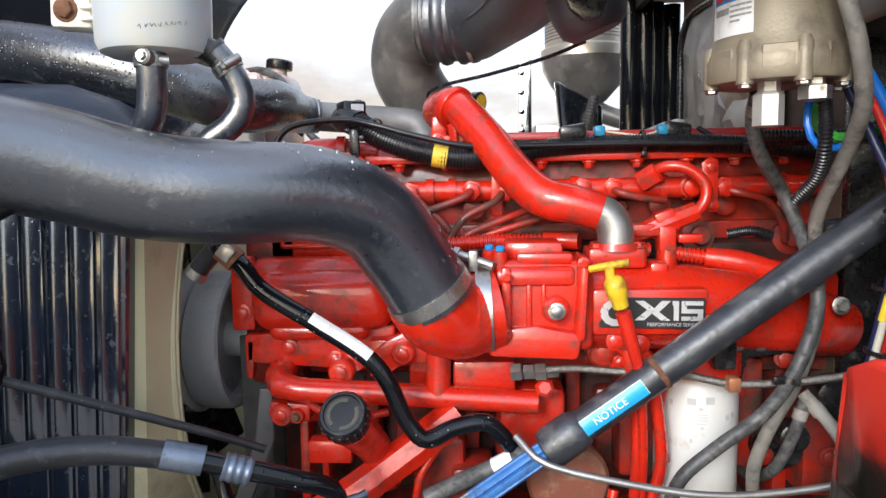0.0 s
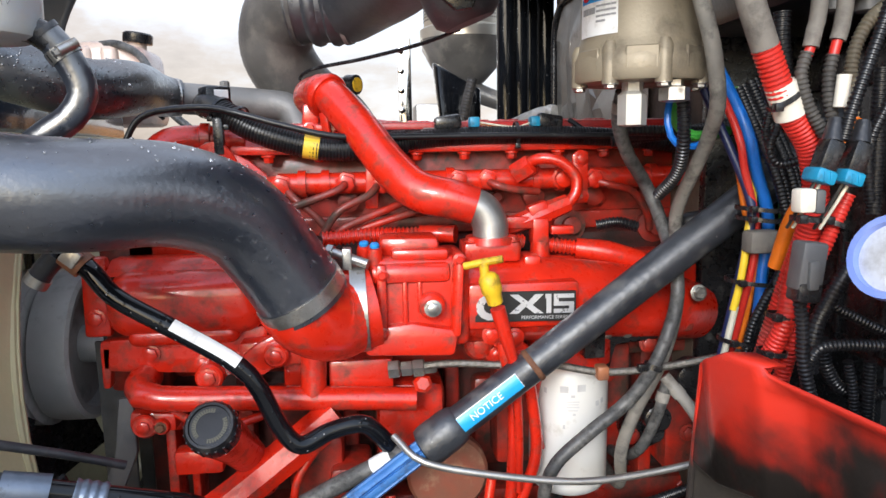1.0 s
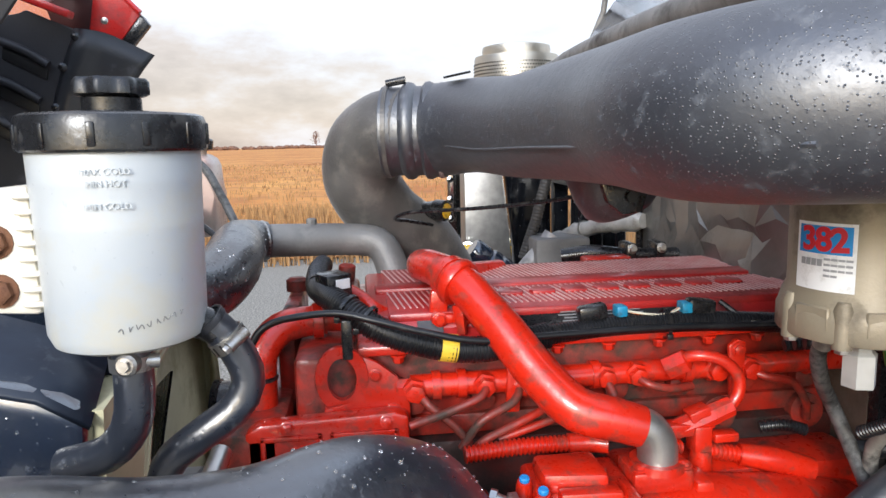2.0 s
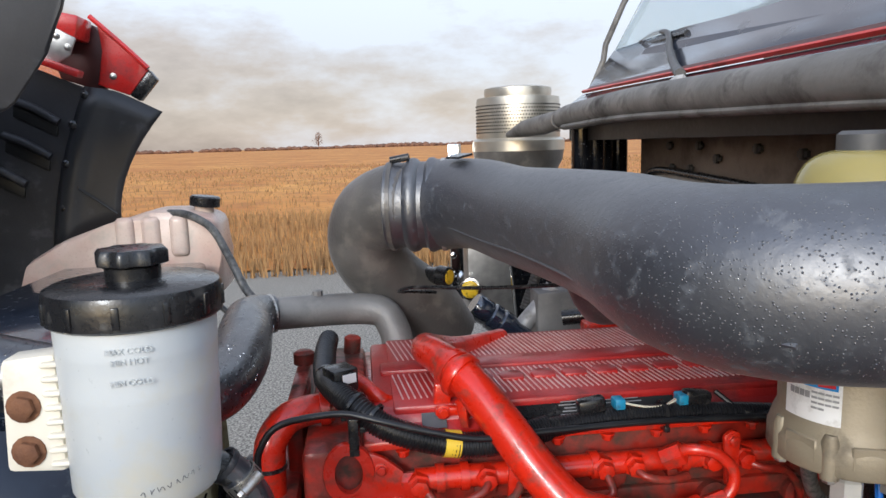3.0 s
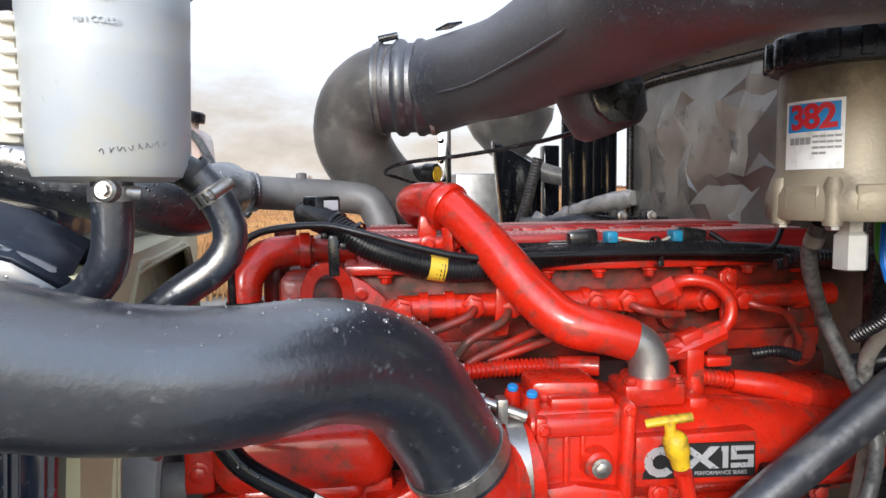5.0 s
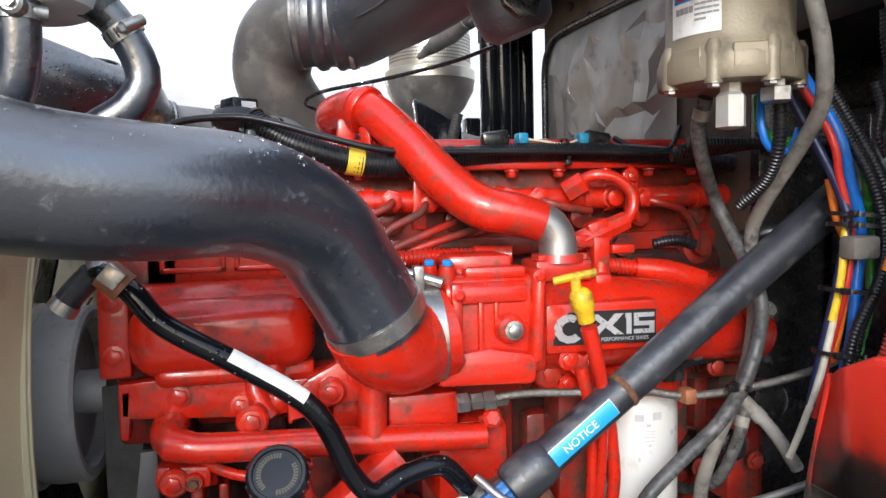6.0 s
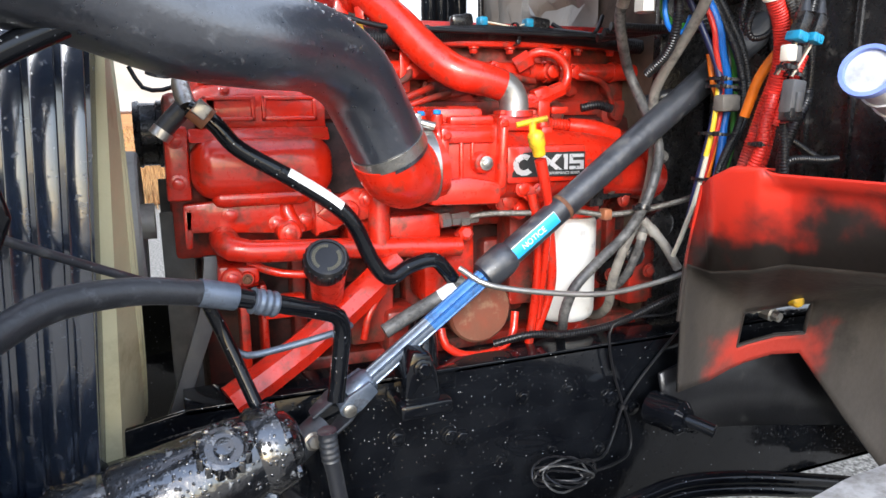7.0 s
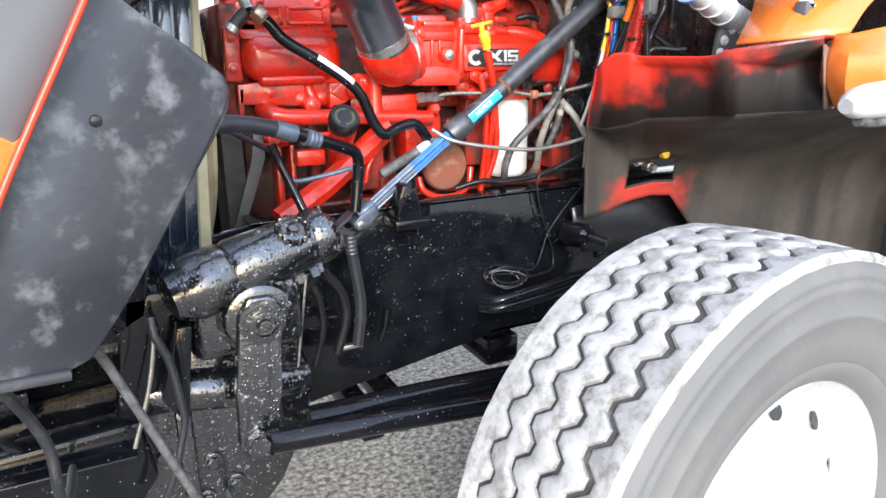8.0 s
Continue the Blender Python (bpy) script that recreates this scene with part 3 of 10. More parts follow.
# ---- the ground, the field and the distance ----
GROUND = 0.132


def sheet(x0, x1, y0, y1, z, nx=2, ny=2, wave=0.0):
    bm = B()
    rows = [[bm.verts.new((x0 + (x1 - x0) * i / nx, y0 + (y1 - y0) * j / ny, z + wave * noise.noise((i * 0.7, j * 0.7, 3)))) for i in range(nx + 1)] for j in range(ny + 1)]
    for a, b in zip(rows, rows[1:]):
        for i in range(nx):
            bm.faces.new((a[i], a[i + 1], b[i + 1], b[i]))
    return bm


tagged(part("ground", sheet(-1500, 1500, -1500, 1500, GROUND), GRAVEL), "pale grey gravel yard under and round the truck", "ground", kind="structure")
field = tagged(part("field", sheet(-1500, 1500, 11.0, 1490, GROUND + 0.03, 30, 30), FIELD), "golden stubble field reaching to the horizon", "field", kind="structure")

rng = random.Random(5)


def grass(name, count, y0, y1, spread, tall, label):
    """Dry stalks: thin bent blades in clumps."""
    bm = B()
    for _ in range(count):
        y = y0 + (y1 - y0) * rng.random() ** 1.6
        x = rng.uniform(-spread - y * 0.25, spread * 0.75 + y * 0.1)
        h = tall * rng.uniform(0.45, 1.0) * (0.7 + 0.5 * noise.noise((x * 0.5, y * 0.5, 0)))
        w = 0.008 + 0.0006 * y
        lean, turn = rng.uniform(-0.25, 0.25) * h, rng.uniform(0, math.pi)
        dx, dy = math.cos(turn) * w, math.sin(turn) * w
        base = V(x, y, GROUND)
        a = [bm.verts.new(base + V(-dx, -dy, 0)), bm.verts.new(base + V(dx, dy, 0))]
        b = [bm.verts.new(base + V(lean * 0.4 - dx * 0.7, -dy * 0.7, h * 0.6)), bm.verts.new(base + V(lean * 0.4 + dx * 0.7, dy * 0.7, h * 0.6))]
        c = bm.verts.new(base + V(lean, rng.uniform(-0.05, 0.05), h))
        bm.faces.new((a[0], a[1], b[1], b[0]))
        bm.faces.new((b[0], b[1], c))
    return solo(name, bm, STALK, label, "grass", kind="stuff")


grass("tall_dry_grass", 15000, 10.5, 19.0, 14, 0.62, "tall dry brown grass along the edge of the gravel")
grass("stubble", 14000, 19.0, 70.0, 30, 0.38, "short golden stubble stalks in rows over the field")

bm = B()
for i in range(420):
    x = -620 + i * 2.9
    y = 640 + rng.uniform(-20, 20)
    h = 2.2 + 2.2 * abs(noise.noise((x * 0.012, 1, 0))) + rng.uniform(0, 1.2)
    w = rng.uniform(2.5, 5)
    lathe(bm, [(w * 0.8, 0), (w, h * 0.45), (w * 0.7, h * 0.8), (w * 0.2, h)], (x, y, 0), (rng.uniform(-0.1, 0.1), 0, 1), 6)
solo("far_tree_line", bm, FAR_WOOD, "low brown line of woods along the horizon", "trees", kind="stuff")

lone = thing("bare_tree", (-38, 636, 0), "bare brown tree standing alone on the horizon", "tree")
bm = B()
sweep(bm, [(-38, 636, 0), (-37.8, 636, 6), (-38.1, 636, 12)], [0.5, 0.3, 0.1], n=6, step=2)
for i in range(26):
    z = rng.uniform(3, 11)
    a = rng.uniform(0, 6.28)
    l = rng.uniform(1.5, 4.5)
    sweep(bm, [(-38, 636, z), (-38 + math.cos(a) * l * 0.6, 636 + math.sin(a) * l * 0.6, z + l * 0.7), (-38 + math.cos(a) * l * 0.8, 636 + math.sin(a) * l * 0.8, z + l * 1.5)], [0.16, 0.12, 0.05], n=4, step=1.5)
part("trunk", bm, FAR_WOOD, lone)
bm = B()
for i in range(420):
    a, z = rng.uniform(0, 6.28), rng.uniform(4, 15)
    l = rng.uniform(0, 5.6) * (1 - abs(z - 8) / 10)
    c = V(-38 + math.cos(a) * l, 636 + math.sin(a) * l, z)
    q = [bm.verts.new(c + V(rng.uniform(-0.4, 0.4), rng.uniform(-0.4, 0.4), rng.uniform(-0.6, 0.6))) for _ in range(3)]
    bm.faces.new(q)
part("crown", bm, FAR_WOOD, lone, "thin twigs")

# ---- the frame rails ----
def frame_rail(y, outward, label):
    rail = thing("frame_rail", (0.6, y, 0.74), label, "chassis")
    bm = B()
    s = outward
    slab(bm, [(-0.75, y, 0.74), (-0.20, y, 0.66), (0.30, y, 0.735), (2.2, y, 0.735), (2.2, y, 1.10), (-0.30, y, 1.10), (-0.75, y, 1.02)], (0, -s * 0.010, 0), 0.002)
    part("web", bm, BLACK_GLOSS, rail)
    bm = B()
    slab(bm, [(-0.30, y, 1.092), (2.2, y, 1.092), (2.2, y - s * 0.085, 1.092), (-0.30, y - s * 0.085, 1.092)], (0, 0, 0.010), 0.002)
    part("top_flange", bm, BLACK_GLOSS, rail)
    bm = B()
    slab(bm, [(0.28, y, 0.735), (2.2, y, 0.735), (2.2, y - s * 0.085, 0.735), (0.28, y - s * 0.085, 0.735)], (0, 0, 0.010), 0.002)
    part("bottom_flange", bm, BLACK_GLOSS, rail)
    return rail


near_rail = frame_rail(0.868, -1, "wet glossy black steel frame rail under the engine")
frame_rail(1.74, 1, "glossy black far frame rail under the engine")
for x, z, r in ((0.012, 0.998, 0.012), (0.104, 0.985, 0.013), (0.125, 0.978, 0.011), (0.02, 0.87, 0.008), (-0.02, 0.90, 0.008), (-0.05, 0.80, 0.008), (0.30, 0.92, 0.007), (0.37, 0.88, 0.007), (0.42, 1.00, 0.014), (0.47, 0.97, 0.012), (0.40, 0.90, 0.009), (0.20, 0.92, 0.008), (0.24, 1.03, 0.009), (0.33, 1.03, 0.008), (0.56, 0.98, 0.012), (0.62, 0.90, 0.012), (0.30, 0.80, 0.008), (0.10, 0.78, 0.009)):
    part("bolt", bolt(B(), (x, 0.868, z), (0, -1, 0), r, r * 0.8), BLACK_GLOSS, near_rail)
bm = B()
slab(bm, [(0.028, 0.85, 1.104), (0.115, 0.85, 1.104), (0.115, 0.872, 1.104), (0.028, 0.872, 1.104)], (0, 0, 0.006), 0.002)
slab(bm, [(0.028, 0.874, 1.068), (0.115, 0.874, 1.068), (0.115, 0.874, 1.108), (0.028, 0.874, 1.108)], (0, -0.007, 0), 0.002)
sweep(bm, [(0.07, 0.90, 1.10), (0.075, 0.915, 1.14), (0.08, 0.93, 1.175)], [0.028, 0.026, 0.02], n=16)
part("engine_mount", bm, BLACK_GLOSS, near_rail, "wet black engine mount bracket")
bm = B()
box(bm, (0.29, 0.90, 0.62), (0.39, 1.72, 0.70), 0.01)
solo("crossmember", bm, BLACK_GLOSS, "black steel crossmember between the frame rails", "chassis")
bm = B()
for x in (-0.05, 0.05):
    box(bm, (x, 0.95, 0.46), (x + 0.06, 1.66, 0.52), 0.006)
solo("axle_beam", bm, BLACK_GLOSS, "black forged front axle beam seen under the rail", "axle")

# ---- the engine ----
eng = thing("engine", (0.15, 1.30, 0.80), "bright red painted six-cylinder diesel truck engine with rust and grime", "engine")
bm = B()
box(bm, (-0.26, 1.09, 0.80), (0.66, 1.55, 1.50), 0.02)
split("block", bm, SHADED_RED, eng, "dark grimy red cast block with shade put into its colour")
bm = B()
for x in (-0.10, 0.06, 0.22, 0.38, 0.54):
    box(bm, (x - 0.012, 1.05, 0.92), (x + 0.012, 1.10, 1.42), 0.006)
box(bm, (-0.20, 1.045, 1.30), (0.62, 1.10, 1.345), 0.01)
box(bm, (-0.20, 1.04, 1.05), (0.62, 1.10, 1.09), 0.01)
for x in (-0.02, 0.14, 0.30, 0.46):
    box(bm, (x - 0.045, 1.06, 1.12), (x + 0.045, 1.10, 1.27), 0.012)
for k in range(12):
    bolt(bm, (-0.17 + 0.07 * k, 1.045, 1.322 - 0.25 * (k % 2)), (0, -1, 0), 0.009, 0.009)
split("block_rib", bm, RED_DIRTY, eng, "grimy red cast ribs and bolts")
bm = B()
box(bm, (-0.11, 1.115, 1.49), (0.66, 1.50, 1.632), 0.012)
box(bm, (-0.11, 1.105, 1.50), (0.66, 1.12, 1.53), 0.005)
for i in range(7):
    lathe(bm, [(0.017, 0), (0.017, 0.018), (0.012, 0.02)], (-0.03 + i * 0.098, 1.112, 1.555), (0, -1, 0), 16)
split("cylinder_head", bm, RED_DIRTY, eng, "grimy red cylinder head")
bm = B()
box(bm, (-0.105, 1.085, 1.628), (0.665, 1.52, 1.642), 0.004)
part("gasket_flange", bm, RED, eng)
bm = B()
slab(bm, [(-0.085, 1.105, 1.642), (0.66, 1.105, 1.642), (0.66, 1.135, 1.668), (0.66, 1.47, 1.668), (0.66, 1.50, 1.642), (-0.085, 1.50, 1.642)][:3] + [(-0.085, 1.135, 1.668)], (0, 0.001, 0), 0)
slab(bm, [(-0.09, 1.11, 1.640), (-0.09, 1.13, 1.672), (-0.09, 1.47, 1.672), (-0.09, 1.50, 1.640)], (0.755, 0, 0), 0.008)
box(bm, (-0.06, 1.125, 1.66), (0.62, 1.475, 1.676), 0.005)
box(bm, (-0.075, 1.275, 1.66), (0.64, 1.325, 1.681), 0.005)
split("valve_cover", bm, RED_DEEP, eng, "dark red ribbed rocker cover")
for i in range(9):
    x = 0.085 + i * 0.052
    part("raised_mark", slab(B(), [(x - 0.020, 1.205, 1.674), (x + 0.016, 1.203, 1.674), (x + 0.021, 1.222, 1.674), (x + 0.014, 1.240, 1.674), (x - 0.014, 1.241, 1.674), (x - 0.022, 1.225, 1.674)], (0, 0, 0.007), 0.003), RED_DEEP, eng)
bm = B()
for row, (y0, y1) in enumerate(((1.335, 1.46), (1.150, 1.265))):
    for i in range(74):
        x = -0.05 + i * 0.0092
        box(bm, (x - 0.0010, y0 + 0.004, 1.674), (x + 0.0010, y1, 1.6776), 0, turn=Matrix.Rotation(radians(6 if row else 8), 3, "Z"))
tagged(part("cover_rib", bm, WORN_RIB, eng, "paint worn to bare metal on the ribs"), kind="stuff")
for i in range(10):
    part("bolt", bolt(B(), (-0.05 + i * 0.075, 1.092, 1.628), (0, 0, -1), 0.008, 0.012), RED, eng)

# fuel rail with its nuts and lines
rail_y = 1.082
bm = B()
sweep(bm, [(-0.035, rail_y, 1.584), (0.28, rail_y, 1.584), (0.60, rail_y, 1.584)], 0.0165, n=18, step=0.1)
for x in (0.0, 0.035, 0.16, 0.225, 0.36, 0.40, 0.55):
    band(bm, (x, rail_y, 1.584), (1, 0, 0), 0.0165, 0.012, 0.004, 20)
lathe(bm, [(0.013, 0), (0.013, 0.016), (0.010, 0.02)], (-0.035, rail_y, 1.584), (-1, 0, 0), 6)
part("fuel_rail", bm, RED, eng)
lines = [
    [(0.066, 1.065, 1.590), (0.058, 1.045, 1.578), (0.01, 1.04, 1.560), (-0.04, 1.04, 1.545)],
    [(-0.028, 1.07, 1.584), (-0.012, 1.052, 1.566), (0.018, 1.045, 1.540), (0.04, 1.045, 1.512)],
    [(0.115, 1.062, 1.585), (0.10, 1.042, 1.568), (0.055, 1.038, 1.545), (0.028, 1.04, 1.508)],
    [(0.152, 1.05, 1.555), (0.11, 1.04, 1.540), (0.06, 1.036, 1.520), (0.045, 1.04, 1.505)],
    [(0.185, 1.05, 1.545), (0.13, 1.045, 1.530), (0.08, 1.045, 1.515)],
    [(0.236, 1.06, 1.582), (0.24, 1.04, 1.560), (0.215, 1.045, 1.545), (0.16, 1.06, 1.535)],
    [(0.28, 1.062, 1.584), (0.29, 1.045, 1.578), (0.32, 1.045, 1.570), (0.36, 1.06, 1.565)],
    [(0.45, 1.062, 1.580), (0.47, 1.05, 1.574), (0.51, 1.055, 1.562), (0.535, 1.06, 1.53), (0.545, 1.07, 1.50)],
]
for pts in lines:
    part("fuel_line", sweep(B(), pts, 0.0058, n=10, step=0.008), RED_DIRTY, eng)
for x, z in ((0.066, 1.586), (-0.03, 1.584), (0.118, 1.584), (0.236, 1.586), (0.282, 1.586), (0.45, 1.584), (0.40, 1.586)):
    part("line_nut", lathe(B(), [(0.017, 0), (0.017, 0.012), (0.013, 0.013), (0.013, 0.024), (0.008, 0.026)], (x, rail_y - 0.004, z), (0, -1, -0.1), 6 if x != 0.40 else 12), RED, eng)
# looped line with its valve
part("fuel_line", sweep(B(), [(0.340, 1.055, 1.606), (0.355, 1.04, 1.616), (0.385, 1.03, 1.612), (0.408, 1.025, 1.590), (0.408, 1.022, 1.565), (0.392, 1.02, 1.545)], 0.0085, n=12, step=0.006), RED, eng)
part("line_nut", lathe(B(), [(0.017, 0), (0.017, 0.03), (0.011, 0.034)], (0.325, 1.065, 1.592), (0.5, -0.3, 0.35), 6), RED, eng)
bm = B()
sweep(bm, [(0.395, 1.018, 1.550), (0.35, 1.018, 1.533), (0.30, 1.02, 1.515)], [0.014, 0.016, 0.012], n=8, step=0.02)
box(bm, (0.335, 1.005, 1.520), (0.365, 1.03, 1.552), 0.003, turn=Matrix.Rotation(radians(-20), 3, "Y"))
part("return_valve", bm, RED, eng)
# bracket tab by the rail
bm = B()
slab(bm, [(0.418, 1.06, 1.545), (0.440, 1.06, 1.545), (0.440, 1.06, 1.625), (0.426, 1.06, 1.630), (0.414, 1.06, 1.620)], (0, 0.008, 0), 0.003)
bolt(bm, (0.428, 1.06, 1.614), (0, -1, 0), 0.008)
bolt(bm, (0.43, 1.06, 1.556), (0, -1, 0), 0.008)
part("bracket", bm, RED, eng)
bm = B()
slab(bm, [(0.093, 1.06, 1.545), (0.113, 1.06, 1.545), (0.117, 1.06, 1.62), (0.097, 1.06, 1.625)], (0, 0.008, 0), 0.003)
part("bracket", bm, RED, eng)
for x, z in ((0.475, 1.548), (0.20, 1.545), (0.56, 1.545), (0.305, 1.555)):
    part("bolt", bolt(B(), (x, 1.115, z), (0, -1, 0), 0.010, 0.01), RED_DIRTY, eng)
for x, z in ((0.56, 1.50), (0.42, 1.505)):
    part("injector_boss", lathe(B(), [(0.026, 0), (0.026, 0.02), (0.014, 0.022), (0.014, 0.035), (0.008, 0.036)], (x, 1.11, z), (0, -1, 0.1), 18), RED_DIRTY, eng)

# corrugated sleeves
part("corrugated_sleeve", sweep(B(), [(0.03, 1.025, 1.506), (0.10, 1.03, 1.509), (0.175, 1.032, 1.508)], 0.0118, n=14, rib=(0.0062, 0.0026)), RED, eng)
part("sleeve_pipe", sweep(B(), [(0.172, 1.032, 1.508), (0.20, 1.03, 1.508), (0.225, 1.02, 1.508)], 0.0135, n=14), RED, eng)
part("corrugated_sleeve", sweep(B(), [(0.30, 1.025, 1.498), (0.33, 1.025, 1.492)], 0.0118, n=14, rib=(0.0062, 0.0026)), RED, eng)
part("corrugated_sleeve", sweep(B(), [(0.352, 1.02, 1.490), (0.385, 1.015, 1.486), (0.41, 1.01, 1.482)], 0.0118, n=14, rib=(0.0062, 0.0026)), RED, eng)
part("sleeve_pipe", sweep(B(), [(0.405, 1.01, 1.483), (0.45, 1.0, 1.476), (0.50, 0.99, 1.462)], [0.015, 0.018, 0.016], n=14), RED, eng)
part("sleeve_pipe", sweep(B(), [(0.42, 0.975, 1.462), (0.455, 0.965, 1.445), (0.49, 0.96, 1.432)], 0.0085, n=12, rib=(0.006, 0.0014)), RED, eng)
part("black_sleeve", sweep(B(), [(0.44, 1.02, 1.515), (0.47, 1.01, 1.52), (0.50, 1.005, 1.512)], 0.0085, n=12, rib=(0.005, 0.0018)), LOOM, eng, "short black corrugated sleeve")
bm = B()
box(bm, (0.297, 1.005, 1.515), (0.342, 1.03, 1.533), 0.003)
box(bm, (0.337, 1.0, 1.49), (0.362, 1.03, 1.53), 0.004)
box(bm, (0.365, 1.0, 1.505), (0.40, 1.02, 1.518), 0.003)
lathe(bm, [(0.016, 0), (0.014, 0.03)], (0.35, 1.01, 1.465), (0, 0, 1), 14)
part("sensor_plug", bm, RED, eng)

# crossover pipe from the far side down to the intake
part("crossover_pipe", sweep(B(), [(0.17, 1.47, 1.668), (0.083, 1.388, 1.677), (0.028, 1.325, 1.698), (0.002, 1.262, 1.720), (0.013, 1.195, 1.727), (0.045, 1.118, 1.716), (0.088, 1.062, 1.667), (0.131, 1.016, 1.610), (0.168, 0.983, 1.576), (0.212, 0.970, 1.565), (0.246, 0.966, 1.554)], [0.018, 0.023, 0.025, 0.0255, 0.026, 0.0275, 0.0285, 0.029, 0.0285, 0.0275, 0.0262], n=24), RED, eng, "bright red crossover pipe")
fx = V(0.60, -0.66, -0.42).normalized()
part("pipe_flange", lathe(B(), [(0.028, -0.009), (0.034, -0.008), (0.0355, -0.004), (0.0355, 0.004), (0.034, 0.007), (0.029, 0.008)], (0.040, 1.126, 1.7175), fx, 32), RED, eng, "rolled red pipe flange")
part("flange_tang", slab(B(), [(0.026, 1.10, 1.690), (0.040, 1.09, 1.692), (0.044, 1.09, 1.650), (0.034, 1.10, 1.648)], (0.004, 0.008, 0), 0.003), RED, eng)
part("pipe_elbow", sweep(B(), [(0.240, 0.967, 1.556), (0.256, 0.965, 1.548), (0.266, 0.963, 1.530), (0.267, 0.962, 1.505)], 0.0252, n=22, step=0.005), ALU, eng, "bare cast aluminium elbow")
bm = B()
band(bm, (0.034, 1.143, 1.7195), (0.45, -0.85, -0.2), 0.0270, 0.015, 0.006, 28)
box(bm, (0.000, 1.128, 1.668), (0.026, 1.148, 1.705), 0.004, turn=Matrix.Rotation(radians(6), 3, "Y"))
box(bm, (0.000, 1.115, 1.660), (0.060, 1.15, 1.674), 0.004)
for x in (0.012, 0.046):
    bolt(bm, (x, 1.117, 1.667), (0, -1, 0), 0.008, 0.008)
part("pipe_clamp", bm, RED, eng)
ta = V(-0.05, -1.0, 0.25).normalized()
t0 = V(-0.75, -0.10, 1.0)
t0 = (t0 - ta * t0.dot(ta)).normalized()
bm = B()
rows = []
for k in range(9):
    d = Matrix.Rotation(radians(-14 + 6.5 * k), 3, ta) @ t0
    rows.append([bm.verts.new(V(0.004, 1.275, 1.7155) + ta * s + d * 0.0262) for s in (-0.009, 0.009)])
for r0, r1 in zip(rows, rows[1:]):
    bm.faces.new((r0[0], r0[1], r1[1], r1[0]))
part("tape_patch", bm, YELLOW_TAPE, eng, "worn yellow paper label")
dp = part("data_plate", plate_at(B(), facing((0.178, 1.1185, 1.6575), (1, 0, 0), (0, -0.65, 0.76)), 0.135, 0.034, 0.002), BLACK_PLASTIC, eng, "black data plate with pale print")
for k in range(5):
    part("print_line", plate_at(B(), facing((0.21, 1.1170 + 0.004 * (k - 2), 1.6590 + 0.0034 * (k - 2)), (1, 0, 0), (0, -0.65, 0.76)), 0.05 - 0.008 * (k % 3), 0.0016, 0.0012, 0), GREY_INK, dp)
part("data_plate", plate_at(B(), facing((-0.002, 1.1185, 1.6575), (1, 0, 0), (0, -0.65, 0.76)), 0.036, 0.032, 0.002), CONNECTOR, eng, "blue-grey data plate")
bm = B()
slab(bm, [(0.226, 0.935, 1.478), (0.303, 0.935, 1.478), (0.308, 0.95, 1.478), (0.30, 0.995, 1.478), (0.226, 0.995, 1.478)], (0, 0, 0.028), 0.005)
lathe(bm, [(0.036, 0), (0.034, 0.01)], (0.266, 0.962, 1.502), (0, 0, 1), 24)
bolt(bm, (0.238, 0.948, 1.506), (0, 0, 1), 0.008)
bolt(bm, (0.295, 0.948, 1.506), (0, 0, 1), 0.008)
part("pipe_flange", bm, RED, eng)

# intake: elbow, throttle housing, manifold
part("intake_elbow", sweep(B(), [(0.006, 0.866, 1.458), (0.020, 0.878, 1.436), (0.044, 0.898, 1.422), (0.074, 0.913, 1.426), (0.10, 0.918, 1.430)], [0.054, 0.056, 0.058, 0.056, 0.055], n=32, step=0.006), RED, eng)
bm = B()
box(bm, (0.100, 0.902, 1.372), (0.228, 1.02, 1.494), 0.010, seg=3)
slab(bm, [(0.098, 0.93, 1.494), (0.098, 0.896, 1.486), (0.098, 0.893, 1.462), (0.098, 0.93, 1.458)], (0.104, 0, 0), 0.007)
box(bm, (0.104, 0.890, 1.386), (0.118, 0.93, 1.488), 0.005)
box(bm, (0.138, 0.896, 1.40), (0.145, 0.93, 1.466), 0.003)
box(bm, (0.158, 0.897, 1.42), (0.164, 0.93, 1.466), 0.003)
slab(bm, [(0.200, 0.888, 1.388), (0.214, 0.884, 1.388), (0.220, 0.884, 1.500), (0.206, 0.888, 1.503)], (0, 0.06, 0), 0.006)
slab(bm, [(0.085, 0.893, 1.366), (0.206, 0.887, 1.362), (0.212, 0.887, 1.398), (0.150, 0.890, 1.410), (0.095, 0.893, 1.404)], (0, 0.07, 0), 0.008)
slab(bm, [(0.11, 0.93, 1.492), (0.19, 0.92, 1.492), (0.19, 0.99, 1.492), (0.11, 0.99, 1.492)], (0, 0, 0.026), 0.008)
slab(bm, [(0.125, 0.905, 1.490), (0.20, 0.90, 1.490), (0.20, 0.925, 1.490), (0.125, 0.925, 1.490)], (0, 0, 0.015), 0.005)
lathe(bm, [(0.0185, 0), (0.0165, 0.013), (0.013, 0.016)], (0.176, 0.898, 1.431), (0, -1, 0), 22)
for x, z in ((0.112, 1.475), (0.111, 1.398), (0.212, 1.492)):
    bolt(bm, (x, 0.889, z), (0, -1, 0), 0.006, 0.006)
split("throttle_housing", bm, RED, eng)
part("plug_bolt", bolt(B(), (0.176, 0.880, 1.431), (0, -1, 0), 0.0085, 0.007), STEEL, eng, "bare zinc bolt")
